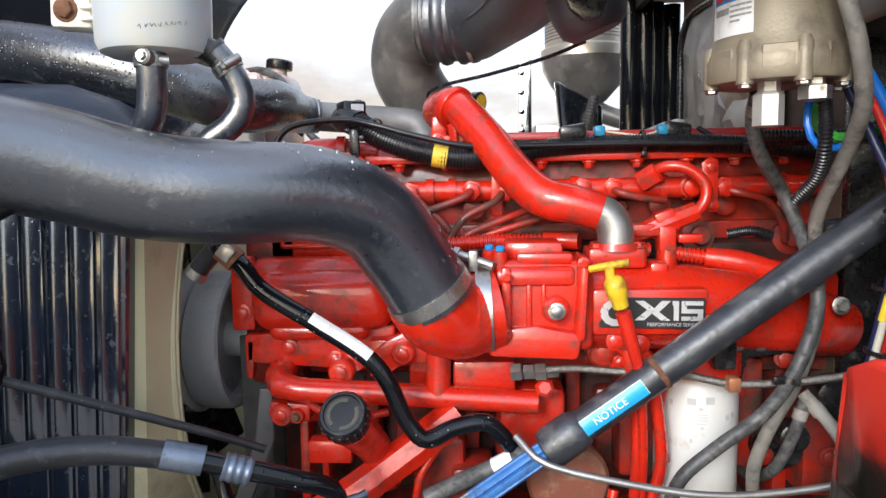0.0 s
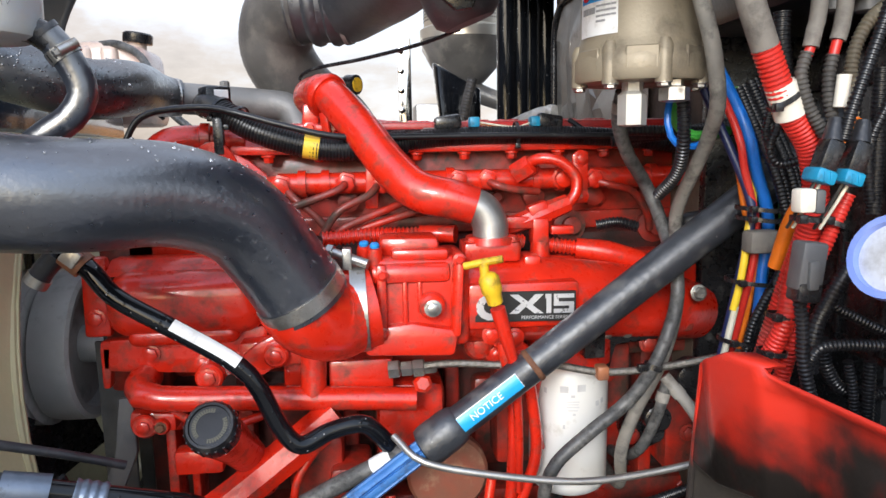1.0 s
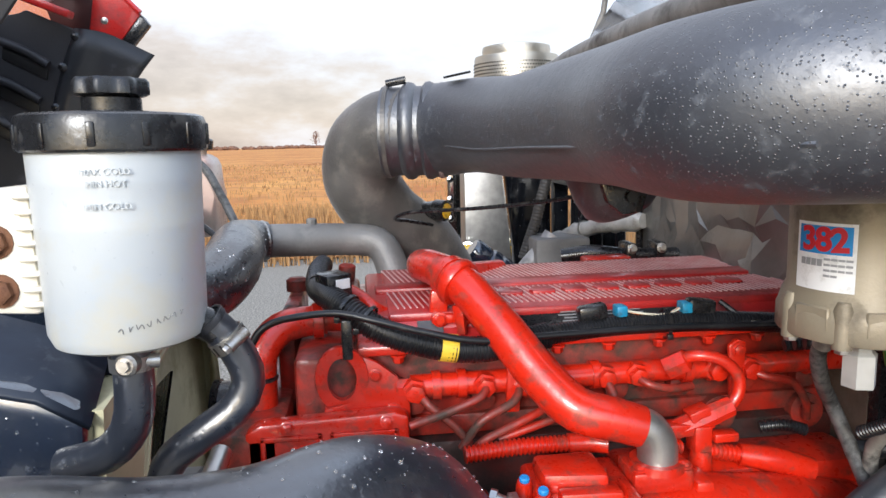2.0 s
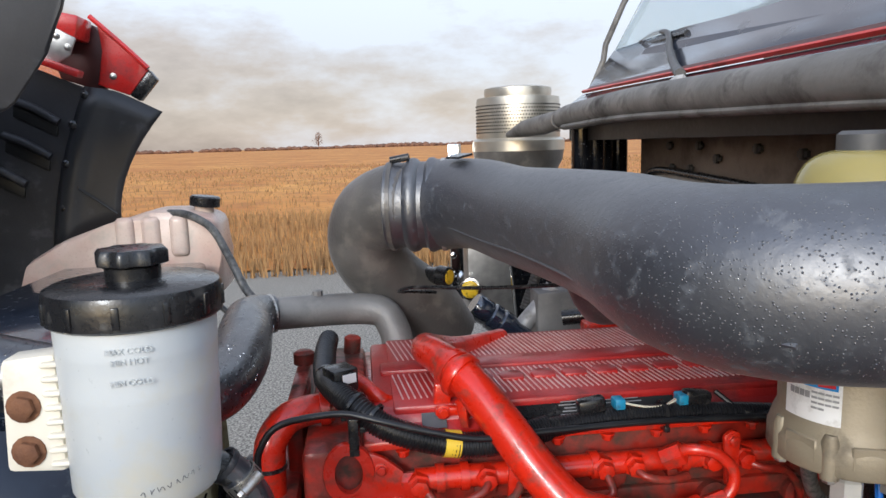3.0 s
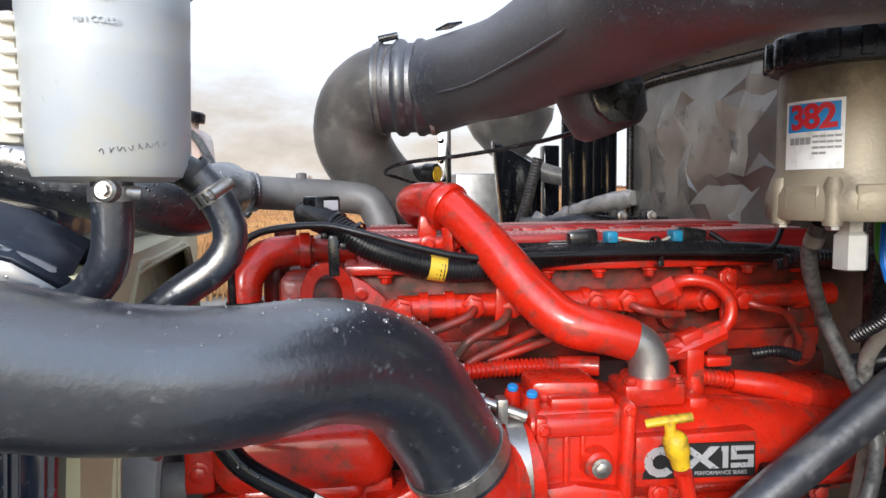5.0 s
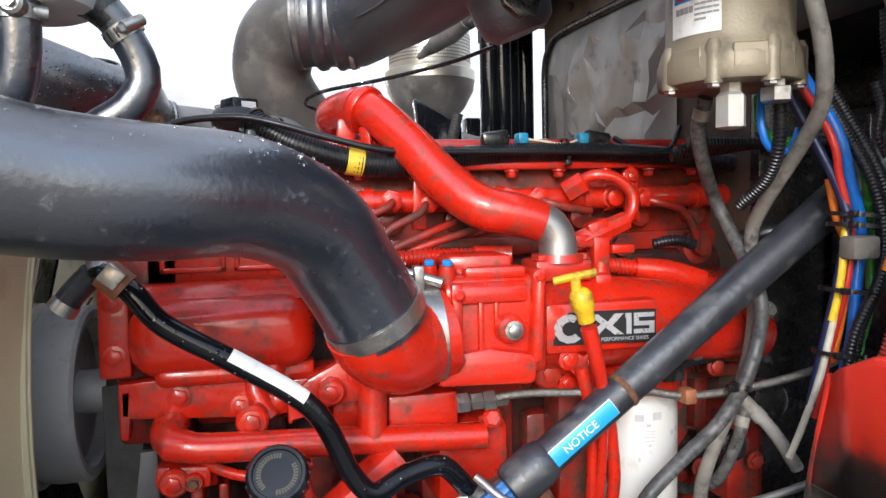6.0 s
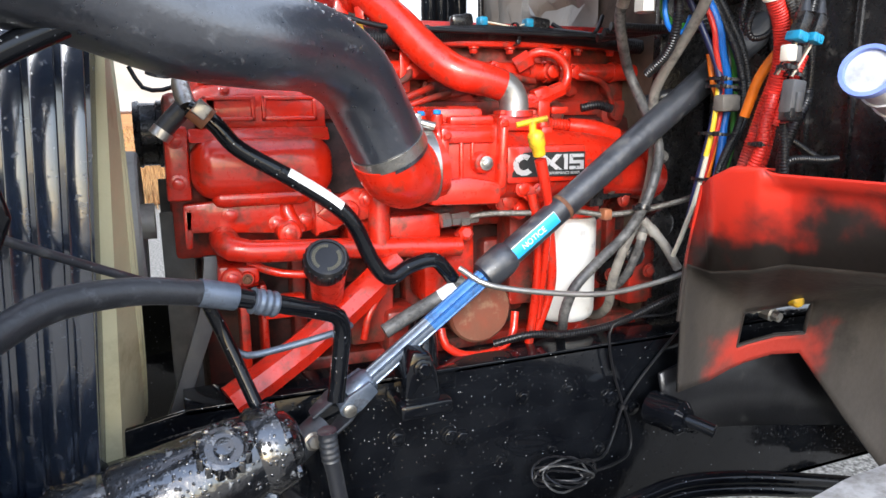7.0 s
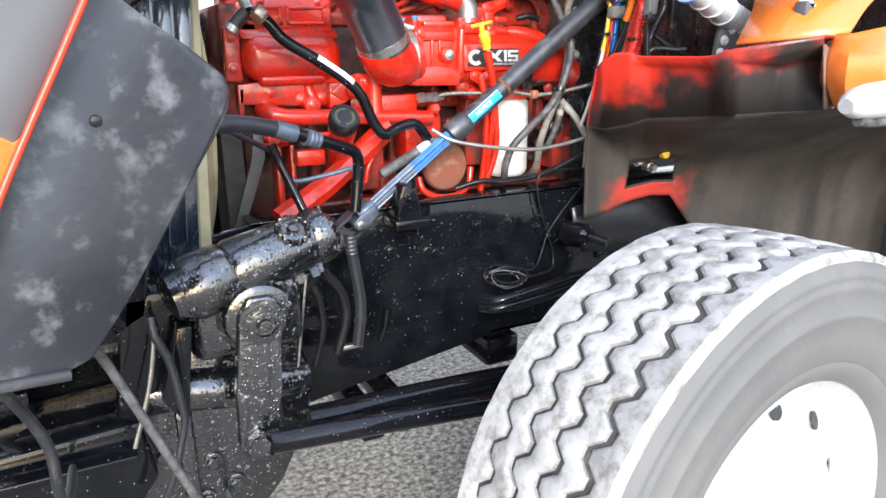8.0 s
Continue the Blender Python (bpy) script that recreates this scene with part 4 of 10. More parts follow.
for p in ((0.090, 0.943, 1.507), (0.104, 0.908, 1.509)):
    part("blue_cap", lathe(B(), [(0.0064, 0), (0.0064, 0.004), (0.005, 0.0055)], p, (0, -0.2, 1), 14), BLUE_LABEL, eng, "small blue plastic cap")
    part("sensor_stub", lathe(B(), [(0.0105, 0), (0.010, 0.024), (0.0085, 0.03)], (p[0], p[1] + 0.006, p[2] - 0.03), (0, -0.2, 1), 14), RED, eng)
bm = B()
sweep(bm, [(0.215, 0.965, 1.422), (0.28, 0.965, 1.420), (0.36, 0.967, 1.417), (0.44, 0.972, 1.411), (0.53, 0.985, 1.395), (0.60, 1.02, 1.375)], [0.058, 0.058, 0.057, 0.053, 0.048, 0.042], n=28, flat=1.05)
box(bm, (0.24, 1.0, 1.38), (0.60, 1.10, 1.47), 0.02)
box(bm, (0.226, 0.904, 1.392), (0.378, 0.93, 1.455), 0.006)
box(bm, (0.31, 0.94, 1.462), (0.335, 0.99, 1.485), 0.006)
part("intake_manifold", bm, RED, eng)
badge = facing((0.303, 0.9025, 1.423), (1, -0.05, -0.01), (-0.05, -1, 0.03))
bd = part("badge", plate_at(B(), badge, 0.137, 0.041, 0.003), BLACK_INK, eng, "black and silver engine badge")
def stroke(pts):
    """One flat raised stroke of the badge's numerals, in the badge's plane."""
    bm = slab(B(), [(x, y, 0.0014) for x, y in pts], (0, 0, 0.0012), 0)
    bmesh.ops.transform(bm, matrix=badge, verts=bm.verts)
    return bm


Y0, Y1 = -0.0095, 0.0165
for pts in ([(-0.022, Y1), (-0.010, Y1), (0.024, Y0), (0.012, Y0)], [(-0.022, Y0), (-0.010, Y0), (0.0005, 0.0005), (-0.0055, 0.0050)], [(0.0030, 0.0060), (0.0090, 0.0015), (0.024, Y1), (0.012, Y1)],
            [(0.028, Y0), (0.0345, Y0), (0.0345, Y1), (0.0265, Y1), (0.0265, Y1 - 0.006), (0.028, Y1 - 0.006)],
            [(0.038, Y1), (0.0655, Y1), (0.0655, Y1 - 0.0055), (0.0445, Y1 - 0.0055), (0.0445, 0.0058), (0.0655, 0.0058), (0.0655, Y0), (0.038, Y0), (0.038, Y0 + 0.0055), (0.059, Y0 + 0.0055), (0.059, 0.0003), (0.038, 0.0003)]):
    part("badge_lettering", stroke(pts), SILVER_INK, bd)
lettering("badge_lettering", "PERFORMANCE SERIES", 0.0064, badge @ pose(0.026, -0.0152, 0.0018), SILVER_INK, bd)
bm = B()
for k in range(9):
    a0, a1 = radians(55 + k * 29), radians(55 + (k + 1) * 29)
    ring = []
    for a, r in ((a0, 0.009), (a0, 0.0182), (a1, 0.0182), (a1, 0.009)):
        ring.append(V(math.cos(a) * r * 1.1, math.sin(a) * r, 0))
    slab(bm, ring, (0, 0, 0.001), 0)
bmesh.ops.transform(bm, matrix=badge @ pose(-0.047, 0.0, 0.0015), verts=bm.verts)
part("badge_emblem", bm, SILVER_INK, bd)

# front covers and brackets
bm = B()
box(bm, (-0.295, 1.05, 1.28), (-0.205, 1.50, 1.545), 0.012)
box(bm, (-0.193, 1.10, 1.40), (-0.105, 1.46, 1.628), 0.012)
box(bm, (-0.228, 1.22, 1.50), (-0.200, 1.50, 1.652), 0.008)
box(bm, (-0.165, 1.30, 1.60), (-0.10, 1.50, 1.662), 0.012)
lathe(bm, [(0.020, 0), (0.020, 0.02), (0.014, 0.024)], (-0.214, 1.44, 1.652), (0, 0, 1), 14)
lathe(bm, [(0.016, 0), (0.016, 0.03), (0.010, 0.034)], (-0.125, 1.46, 1.660), (0.1, 0, 1), 14)
split("gear_housing", bm, RED_DIRTY, eng)
bm = B()
box(bm, (-0.262, 0.952, 1.384), (-0.048, 1.06, 1.476), 0.034, seg=5)
box(bm, (-0.235, 0.962, 1.372), (-0.085, 1.05, 1.40), 0.018, seg=4)
slab(bm, [(-0.262, 0.972, 1.470), (-0.05, 0.972, 1.470), (-0.045, 1.01, 1.490), (-0.262, 1.01, 1.490)], (0, 0.03, 0), 0.005)
part("accessory_cover", bm, RED, eng, "smooth bulging red front cover")
bm = B()
slab(bm, [(-0.298, 0.99, 1.383), (-0.262, 0.99, 1.383), (-0.262, 0.99, 1.495), (-0.296, 0.99, 1.495)], (0, 0.02, 0), 0.005)
bolt(bm, (-0.280, 0.99, 1.475), (0, -1, 0), 0.010, 0.008)
bolt(bm, (-0.280, 0.99, 1.410), (0, -1, 0), 0.010, 0.008)
slab(bm, [(-0.278, 0.985, 1.335), (-0.10, 0.985, 1.322), (-0.05, 0.985, 1.335), (-0.05, 0.985, 1.392), (-0.278, 0.985, 1.378)], (0, 0.025, 0), 0.005)
slab(bm, [(-0.278, 0.985, 1.31), (-0.268, 0.985, 1.31), (-0.262, 0.985, 1.37), (-0.278, 0.985, 1.37)], (0, 0.02, 0), 0.003)
for x, z in ((-0.14, 1.340), (-0.095, 1.342), (-0.21, 1.358)):
    bolt(bm, (x, 0.985, z), (0, -1, 0), 0.010, 0.008)
split("cover_plate", bm, RED, eng)
bm = B()
slab(bm, [(-0.255, 1.05, 1.478), (-0.04, 1.05, 1.478), (-0.04, 1.05, 1.555), (-0.06, 1.05, 1.562), (-0.235, 1.05, 1.556), (-0.255, 1.05, 1.545)], (0, 0.03, 0), 0.006)
for x0, x1 in ((-0.235, -0.155), (-0.145, -0.055)):
    for a, b in (((x0, 1.500), (x1, 1.507)), ((x0, 1.533), (x1, 1.540)), ((x0, 1.500), (x0 + 0.007, 1.540)), ((x1 - 0.007, 1.500), (x1, 1.540))):
        box(bm, (a[0], 1.045, a[1]), (b[0], 1.053, b[1]), 0.002)
for x in (-0.20, -0.07):
    bolt(bm, (x, 1.05, 1.55), (0, -1, 0.2), 0.007, 0.006)
split("upper_bracket", bm, RED, eng)
bm = B()
slab(bm, [(-0.085, 0.95, 1.355), (-0.055, 0.95, 1.335), (0.01, 0.95, 1.345), (0.018, 0.95, 1.39), (-0.02, 0.95, 1.395), (-0.06, 0.95, 1.375)], (0, 0.02, 0), 0.005)
bolt(bm, (0.0, 0.95, 1.376), (0, -1, 0), 0.011, 0.009)
part("bracket", bm, RED, eng)
bm = B()
slab(bm, [(-0.25, 1.0, 1.232), (-0.172, 1.0, 1.238), (-0.172, 1.0, 1.285), (-0.24, 1.0, 1.275), (-0.25, 1.0, 1.262)], (0, 0.012, 0), 0.004)
bolt(bm, (-0.233, 1.0, 1.258), (0, -1, 0), 0.010, 0.008)
bolt(bm, (-0.198, 1.0, 1.260), (0, -1, 0), 0.010, 0.008)
box(bm, (-0.205, 1.0, 0.95), (-0.19, 1.05, 1.24), 0.004)
box(bm, (-0.172, 1.0, 0.95), (-0.16, 1.05, 1.24), 0.004)
part("bracket", bm, RED, eng)

# lifting eye
bm = B()
ring = []
for k in range(28):
    a = 2 * math.pi * k / 28
    c, d = math.cos(a), math.sin(a)
    ring.append([bm.verts.new((-0.127 + c * ro, 1.076 + y - 0.12 * d * 0.04, 1.602 + d * rz)) for ro, rz, y in ((0.0195, 0.031, 0), (0.035, 0.0465, 0), (0.0365, 0.048, 0.004), (0.035, 0.0465, 0.013), (0.0195, 0.031, 0.013))])
for k in range(28):
    a, b = ring[k], ring[(k + 1) % 28]
    for q in range(5):
        bm.faces.new((a[q], b[q], b[(q + 1) % 5], a[(q + 1) % 5]))
part("lifting_eye", bm, RED, eng)
bm = B()
slab(bm, [(-0.100, 1.078, 1.632), (-0.078, 1.078, 1.622), (-0.052, 1.078, 1.600), (-0.036, 1.078, 1.560), (-0.036, 1.078, 1.535), (-0.155, 1.078, 1.535), (-0.152, 1.078, 1.565), (-0.112, 1.078, 1.566)], (0, 0.012, 0), 0.003)
bolt(bm, (-0.082, 1.078, 1.605), (0, -1, 0), 0.007)
bolt(bm, (-0.060, 1.078, 1.552), (0, -1, 0), 0.009)
part("eye_plate", bm, RED, eng)
# coolant elbow at the front
part("coolant_elbow", sweep(B(), [(-0.246, 1.155, 1.49), (-0.246, 1.158, 1.59), (-0.240, 1.165, 1.626), (-0.216, 1.182, 1.650), (-0.180, 1.196, 1.655), (-0.150, 1.20, 1.655)], [0.0235, 0.0235, 0.024, 0.024, 0.023, 0.022], n=22), RED, eng)
part("elbow_collar", lathe(B(), [(0.021, 0), (0.0262, 0.002), (0.0262, 0.016), (0.0215, 0.018)], (-0.172, 1.197, 1.655), (1, 0.1, 0), 24), RED, eng)
part("coolant_stub", sweep(B(), [(-0.155, 1.20, 1.655), (-0.115, 1.205, 1.652), (-0.08, 1.21, 1.65)], 0.0175, n=18), RED, eng)
part("black_strap", band(B(), (-0.246, 1.158, 1.586), (0, 0, 1), 0.0237, 0.006, 0.002), BLACK_PLASTIC, eng)
part("front_pipe", sweep(B(), [(-0.05, 1.20, 1.655), (-0.075, 1.17, 1.672), (-0.10, 1.19, 1.69), (-0.13, 1.22, 1.70)], 0.011, n=12), RED, eng)

# lower pipes
part("coolant_pipe", sweep(B(), [(-0.222, 1.0, 1.322), (-0.218, 0.955, 1.318), (-0.19, 0.94, 1.309), (-0.03, 0.94, 1.300), (0.155, 0.94, 1.288)], [0.022, 0.021, 0.0175, 0.0168, 0.0165], n=18), RED, eng)
part("drop_pipe", sweep(B(), [(-0.125, 1.0, 1.385), (-0.122, 0.985, 1.355), (-0.105, 0.98, 1.325)], 0.012, n=14), RED, eng)
bm = B()
sweep(bm, [(0.018, 0.945, 1.390), (0.016, 0.945, 1.35), (0.014, 0.942, 1.30)], 0.018, n=16)
lathe(bm, [(0.021, 0), (0.021, 0.012), (0.016, 0.014)], (0.018, 0.945, 1.375), (0, 0, 1), 6)
part("drop_pipe", bm, RED, eng)
bm = B()
box(bm, (0.035, 0.95, 1.300), (0.125, 1.04, 1.345), 0.005)
box(bm, (-0.03, 0.975, 1.295), (0.03, 1.04, 1.35), 0.006)
box(bm, (0.10, 0.97, 1.18), (0.20, 1.06, 1.30), 0.015)
split("oil_cooler", bm, RED, eng)
part("banjo_bolt", lathe(B(), [(0.014, 0), (0.014, 0.02), (0.009, 0.024)], (0.165, 0.955, 1.305), (0, -1, 0.3), 6), RED, eng)
bm = B()
sweep(bm, [(0.045, 0.945, 1.272), (-0.045, 0.925, 1.208), (-0.13, 0.905, 1.152), (-0.235, 0.88, 1.098)], [0.028, 0.027, 0.027, 0.028], n=8, step=0.05)
part("support_strut", bm, RED, eng, "thick red diagonal support tube")
bm = B()
sweep(bm, [(-0.094, 0.842, 1.296), (-0.085, 0.885, 1.262), (-0.075, 0.94, 1.215), (-0.07, 1.0, 1.15)], [0.030, 0.026, 0.024, 0.024], n=18)
box(bm, (-0.175, 0.93, 1.20), (-0.11, 0.96, 1.235), 0.006)
part("filler_neck", bm, RED, eng)
cap_dir = V(-0.05, -0.72, 0.60).normalized()
cap = part("filler_cap", lathe(B(), [(0.030, -0.016), (0.031, -0.012), (0.031, 0.014), (0.028, 0.018), (0.025, 0.018), (0.024, 0.0155), (0.006, 0.0155)], (-0.097, 0.832, 1.305), cap_dir, 32), LOOM, eng, "black ribbed oil filler cap with yellow lettering")
for k in range(20):
    a = 2 * math.pi * k / 20
    x, y, z = basis(cap_dir)
    c = V(-0.097, 0.832, 1.305) + (x * math.cos(a) + y * math.sin(a)) * 0.0306
    part("grip_rib", sweep(B(), [c - z * 0.008, c + z * 0.012], 0.0020, n=6, step=0.02), LOOM, cap)
bm = B()
x, y, z = basis(cap_dir)
for k in range(40):
    if k in (0, 1, 2, 3, 18, 19, 20, 21, 22):
        continue
    a = 2 * math.pi * k / 40
    d = x * math.cos(a) + y * math.sin(a)
    plate_at(bm, facing(V(-0.097, 0.832, 1.305) + cap_dir * 0.0158 + d * 0.0185, cap_dir.cross(d), cap_dir), 0.002, 0.005, 0.001, 0)
part("yellow_print", bm, YELLOW_INK, cap)

# compressor end plate and clutter low on the block
bm = B()
lathe(bm, [(0.060, 0), (0.060, 0.018), (0.055, 0.024), (0.02, 0.026)], (0.20, 0.975, 1.165), (0, -1, 0), 32)
part("end_cover", bm, RUST_RED, eng, "rusty brown round cover plate")
bm = B()
sweep(bm, [(0.115, 0.93, 1.150), (0.12, 0.92, 1.122), (0.155, 0.92, 1.10), (0.21, 0.92, 1.098), (0.25, 0.93, 1.118), (0.262, 0.94, 1.16)], 0.0075, n=10)
part("oil_pipe", bm, RED, eng)
for pts, r in (([(0.27, 0.90, 1.375), (0.285, 0.90, 1.30), (0.287, 0.91, 1.20), (0.285, 0.93, 1.10)], 0.0085), ([(0.30, 0.905, 1.36), (0.315, 0.91, 1.28), (0.322, 0.92, 1.20), (0.30, 0.93, 1.12)], 0.0085), ([(0.34, 0.95, 1.34), (0.325, 0.945, 1.27), (0.335, 0.945, 1.20)], 0.007), ([(-0.06, 0.955, 1.27), (-0.10, 0.94, 1.265), (-0.15, 0.95, 1.27), (-0.19, 0.97, 1.285)], 0.0065), ([(-0.02, 0.93, 1.15), (-0.01, 0.93, 1.19), (0.02, 0.94, 1.23)], 0.006)):
    part("oil_pipe", sweep(B(), pts, r, n=10), RED, eng)
bm = B()
for lo, hi in (((-0.03, 0.98, 1.12), (0.05, 1.05, 1.22)), ((0.03, 0.96, 1.10), (0.09, 1.05, 1.18)), ((0.34, 1.0, 1.33), (0.43, 1.06, 1.38)), ((0.45, 1.02, 1.15), (0.50, 1.10, 1.33)), ((0.55, 1.0, 1.12), (0.62, 1.10, 1.26)), ((0.44, 1.02, 1.37), (0.60, 1.10, 1.45)), ((0.28, 1.0, 1.15), (0.36, 1.06, 1.35)), ((0.50, 0.95, 1.36), (0.57, 1.02, 1.41))):
    box(bm, lo, hi, 0.010)
split("side_casting", bm, RED_DIRTY, eng)
bm = B()
slab(bm, [(0.245, 0.915, 1.375), (0.275, 0.91, 1.362), (0.31, 0.91, 1.318), (0.33, 0.91, 1.335), (0.315, 0.91, 1.36), (0.29, 0.91, 1.38), (0.262, 0.91, 1.398)], (0, 0.015, 0), 0.005)
bolt(bm, (0.258, 0.912, 1.383), (0, -1, 0), 0.010, 0.008)
bolt(bm, (0.290, 0.912, 1.378), (0, -1, 0), 0.010, 0.008)
bolt(bm, (0.318, 0.912, 1.335), (0, -1, 0), 0.009, 0.008)
part("bracket", bm, RED, eng)
for p in ((0.425, 0.955, 1.393), (0.455, 0.955, 1.396), (0.56, 0.93, 1.425)):
    part("bolt", bolt(B(), p, (0, -1, 0.1), 0.009, 0.01), STEEL, eng, "bare zinc bolt")
for p in ((0.50, 0.96, 1.345), (0.44, 0.965, 1.30), (0.55, 0.965, 1.28), (0.48, 0.965, 1.20), (0.57, 0.965, 1.20), (0.35, 1.0, 1.36)):
    part("bolt", bolt(B(), p, (0, -1, 0), 0.010, 0.009), RED_DIRTY, eng)
bm = B()
lathe(bm, [(0.028, 0), (0.028, 0.03), (0.02, 0.034)], (0.555, 0.945, 1.30), (0, -1, 0), 18)
lathe(bm, [(0.02, 0), (0.02, 0.03), (0.012, 0.034)], (0.50, 0.945, 1.245), (0, -1, 0), 18)
split("sensor_housing", bm, BLACK_PLASTIC, eng, "black round sensor housings")

# nameplate on the rocker cover
plate = facing((0.10, 1.128, 1.663), (1, 0, 0), (0, -0.75, 0.65))
for x0, w in ((0.0, 0.085), (0.19, 0.15)):
    np_ = part("nameplate", plate_at(B(), plate @ pose(x0, 0, 0.002), w, 0.03, 0.002), BLACK_INK, eng, "black printed data plate")
    bm = B()
    for k in range(4):
        plate_at(bm, plate @ pose(x0 - w * 0.12 + 0.004 * (k % 2), 0.009 - k * 0.005, 0.0032), w * 0.5, 0.0016, 0.0006, 0)
    part("print_line", bm, GREY_INK, np_)

# small flanges, studs and bolts on the engine's near side
for x, y, z, r in ((-0.034, 0.935, 1.360, 0.009), (-0.126, 0.945, 1.330, 0.010), (-0.216, 0.945, 1.266, 0.009), (-0.194, 0.945, 1.264, 0.006), (0.249, 0.945, 1.358, 0.012), (0.274, 0.945, 1.342, 0.010)):
    part("lug", lathe(B(), [(r * 1.9, 0.04), (r * 1.9, 0.0), (r * 1.6, -0.003)][::-1], (x, y + 0.006, z), (0, 1, 0), 18), RED, eng)
    part("bolt", bolt(B(), (x, y + 0.004, z), (0, -1, 0), r, 0.007), RUST if r < 0.008 else RED, eng)
part("lug_plate", slab(B(), [(-0.085, 0.955, 1.375), (-0.012, 0.955, 1.378), (-0.008, 0.955, 1.362), (-0.02, 0.955, 1.345), (-0.055, 0.955, 1.335), (-0.085, 0.955, 1.318)], (0, 0.09, 0), 0.005), RED, eng)
part("lug_plate", slab(B(), [(-0.235, 0.955, 1.285), (-0.175, 0.955, 1.280), (-0.175, 0.955, 1.255), (-0.215, 0.955, 1.250), (-0.238, 0.955, 1.262)], (0, 0.10, 0), 0.005), RED, eng)

# ---- belt drive and fan at the engine's front ----
drive = thing("belt_drive", (-0.33, 1.15, 1.0), "dull grey fan pulley with a wide drive belt", "pulley")
part("fan_pulley", lathe(B(), [(0.02, -0.04), (0.085, -0.04), (0.115, -0.035), (0.118, -0.02), (0.118, 0.018), (0.112, 0.022), (0.10, 0.02), (0.095, 0.0), (0.03, 0.0), (0.03, 0.04)], (-0.36, 1.14, 1.335), (1, 0, 0), 40), PULLEY, drive)
part("fan_hub", lathe(B(), [(0.10, -0.03), (0.122, -0.028), (0.124, 0.0), (0.124, 0.012), (0.10, 0.014), (0.04, 0.02)], (-0.415, 1.14, 1.335), (1, 0, 0), 40), PULLEY, drive, "dull grey fan clutch drum")
part("idler_pulley", lathe(B(), [(0.02, 0), (0.06, 0), (0.062, 0.01), (0.058, 0.012), (0.058, 0.038), (0.062, 0.04), (0.062, 0.05), (0.02, 0.05)], (-0.345, 1.30, 1.475), (1, 0, 0), 30), BLACK_PLASTIC, drive, "black grooved idler pulley")
bm = B()
box(bm, (-0.312, 1.055, 0.90), (-0.266, 1.062, 1.36), 0.002)
part("belt", bm, BELT, drive, "wide flat drive belt run")
bm = B()
box(bm, (-0.312, 1.20, 0.90), (-0.266, 1.207, 1.40), 0.002)
part("belt", bm, BELT, drive)
bm = B()
slab(bm, [(-0.255, 0.97, 1.30), (-0.235, 0.97, 1.30), (-0.235, 0.97, 1.22), (-0.30, 0.95, 1.06), (-0.325, 0.95, 1.06), (-0.262, 0.97, 1.22)], (0, 0.01, 0), 0.002)
solo("steel_stay", bm, CONNECTOR, "dark grey steel stay bracket beside the belt", "bracket")

# ---- radiator side, shroud, reservoir ----
rad = thing("radiator", (-0.60, 1.30, 0.85), "blue-black ribbed radiator end tank with wet streaks", "radiator")
bm = B()
slab(bm, [(-0.80, 0.835, 0.90), (-0.415, 0.835, 0.90), (-0.358, 0.835, 1.665), (-0.40, 0.835, 1.692), (-0.48, 0.835, 1.712), (-0.80, 0.835, 1.72)], (0, 0.06, 0), 0.016)
part("end_tank", bm, RAD_BLACK, rad)
front = [(-0.80, 0.836, 1.712), (-0.48, 0.836, 1.704), (-0.40, 0.836, 1.684), (-0.355, 0.836, 1.655)]
crest = [(-0.80, 0.955, 1.760), (-0.50, 0.955, 1.746), (-0.43, 0.955, 1.722), (-0.375, 0.955, 1.690)]
low_ = [(x, 0.985, 1.62) for x, y, z in crest]
bm = B()
grid = [[bm.verts.new(p) for p in row] for row in (front, crest, low_)]
for ra_, rb_ in zip(grid, grid[1:]):
    for k in range(3):
        bm.faces.new((ra_[k], ra_[k + 1], rb_[k + 1], rb_[k]))
bmesh.ops.recalc_face_normals(bm, faces=bm.faces)
md = part("tank_shoulder", bm, RAD_DULL, rad, "sloping dull tank shoulder", sharp=25).modifiers.new("thickness", "SOLIDIFY")
md.thickness, md.offset = 0.006, 0
for k in range(12):
    x0, x1 = -0.430 - k * 0.031, -0.385 - k * 0.033
    w = (0.0125, 0.0140, 0.0125)[k % 3]
    part("rib", slab(B(), [(x0 - w, 0.829, 0.91), (x0 + w, 0.829, 0.91), (x1 + w, 0.8295 - 0.002 * (k % 2), 1.60), (x1 - w, 0.8295 - 0.002 * (k % 2), 1.60)], (0, 0.010, 0), 0.004), RAD_BLACK, rad)
bm = B()
box(bm, (-0.85, 0.90, 0.85), (-0.47, 1.75, 1.66), 0.01)
box(bm, (-0.85, 1.12, 1.65), (-0.47, 1.75, 1.765), 0.01)
part("core", bm, RAD_BLACK, rad)
bm = B()
slab(bm, [(-0.80, 1.13, 1.76), (-0.46, 1.13, 1.755), (-0.47, 1.85, 1.76), (-0.80, 1.85, 1.76)], (0, 0, 0.03), 0.012)
part("top_tank", bm, RAD_BLACK, rad)
shr = thing("fan_shroud", (-0.40, 1.30, 0.85), "tan plastic fan shroud stained with oil", "fan shroud")
bm = B()
n = 40
outer = []
for k in range(n):
    a = 2 * math.pi * k / n
    c, s = math.cos(a), math.sin(a)
    k2 = 0.445 / max(abs(c), abs(s) * 0.92)
    outer.append((c * k2, min(s * k2, 0.33)))
rings = []
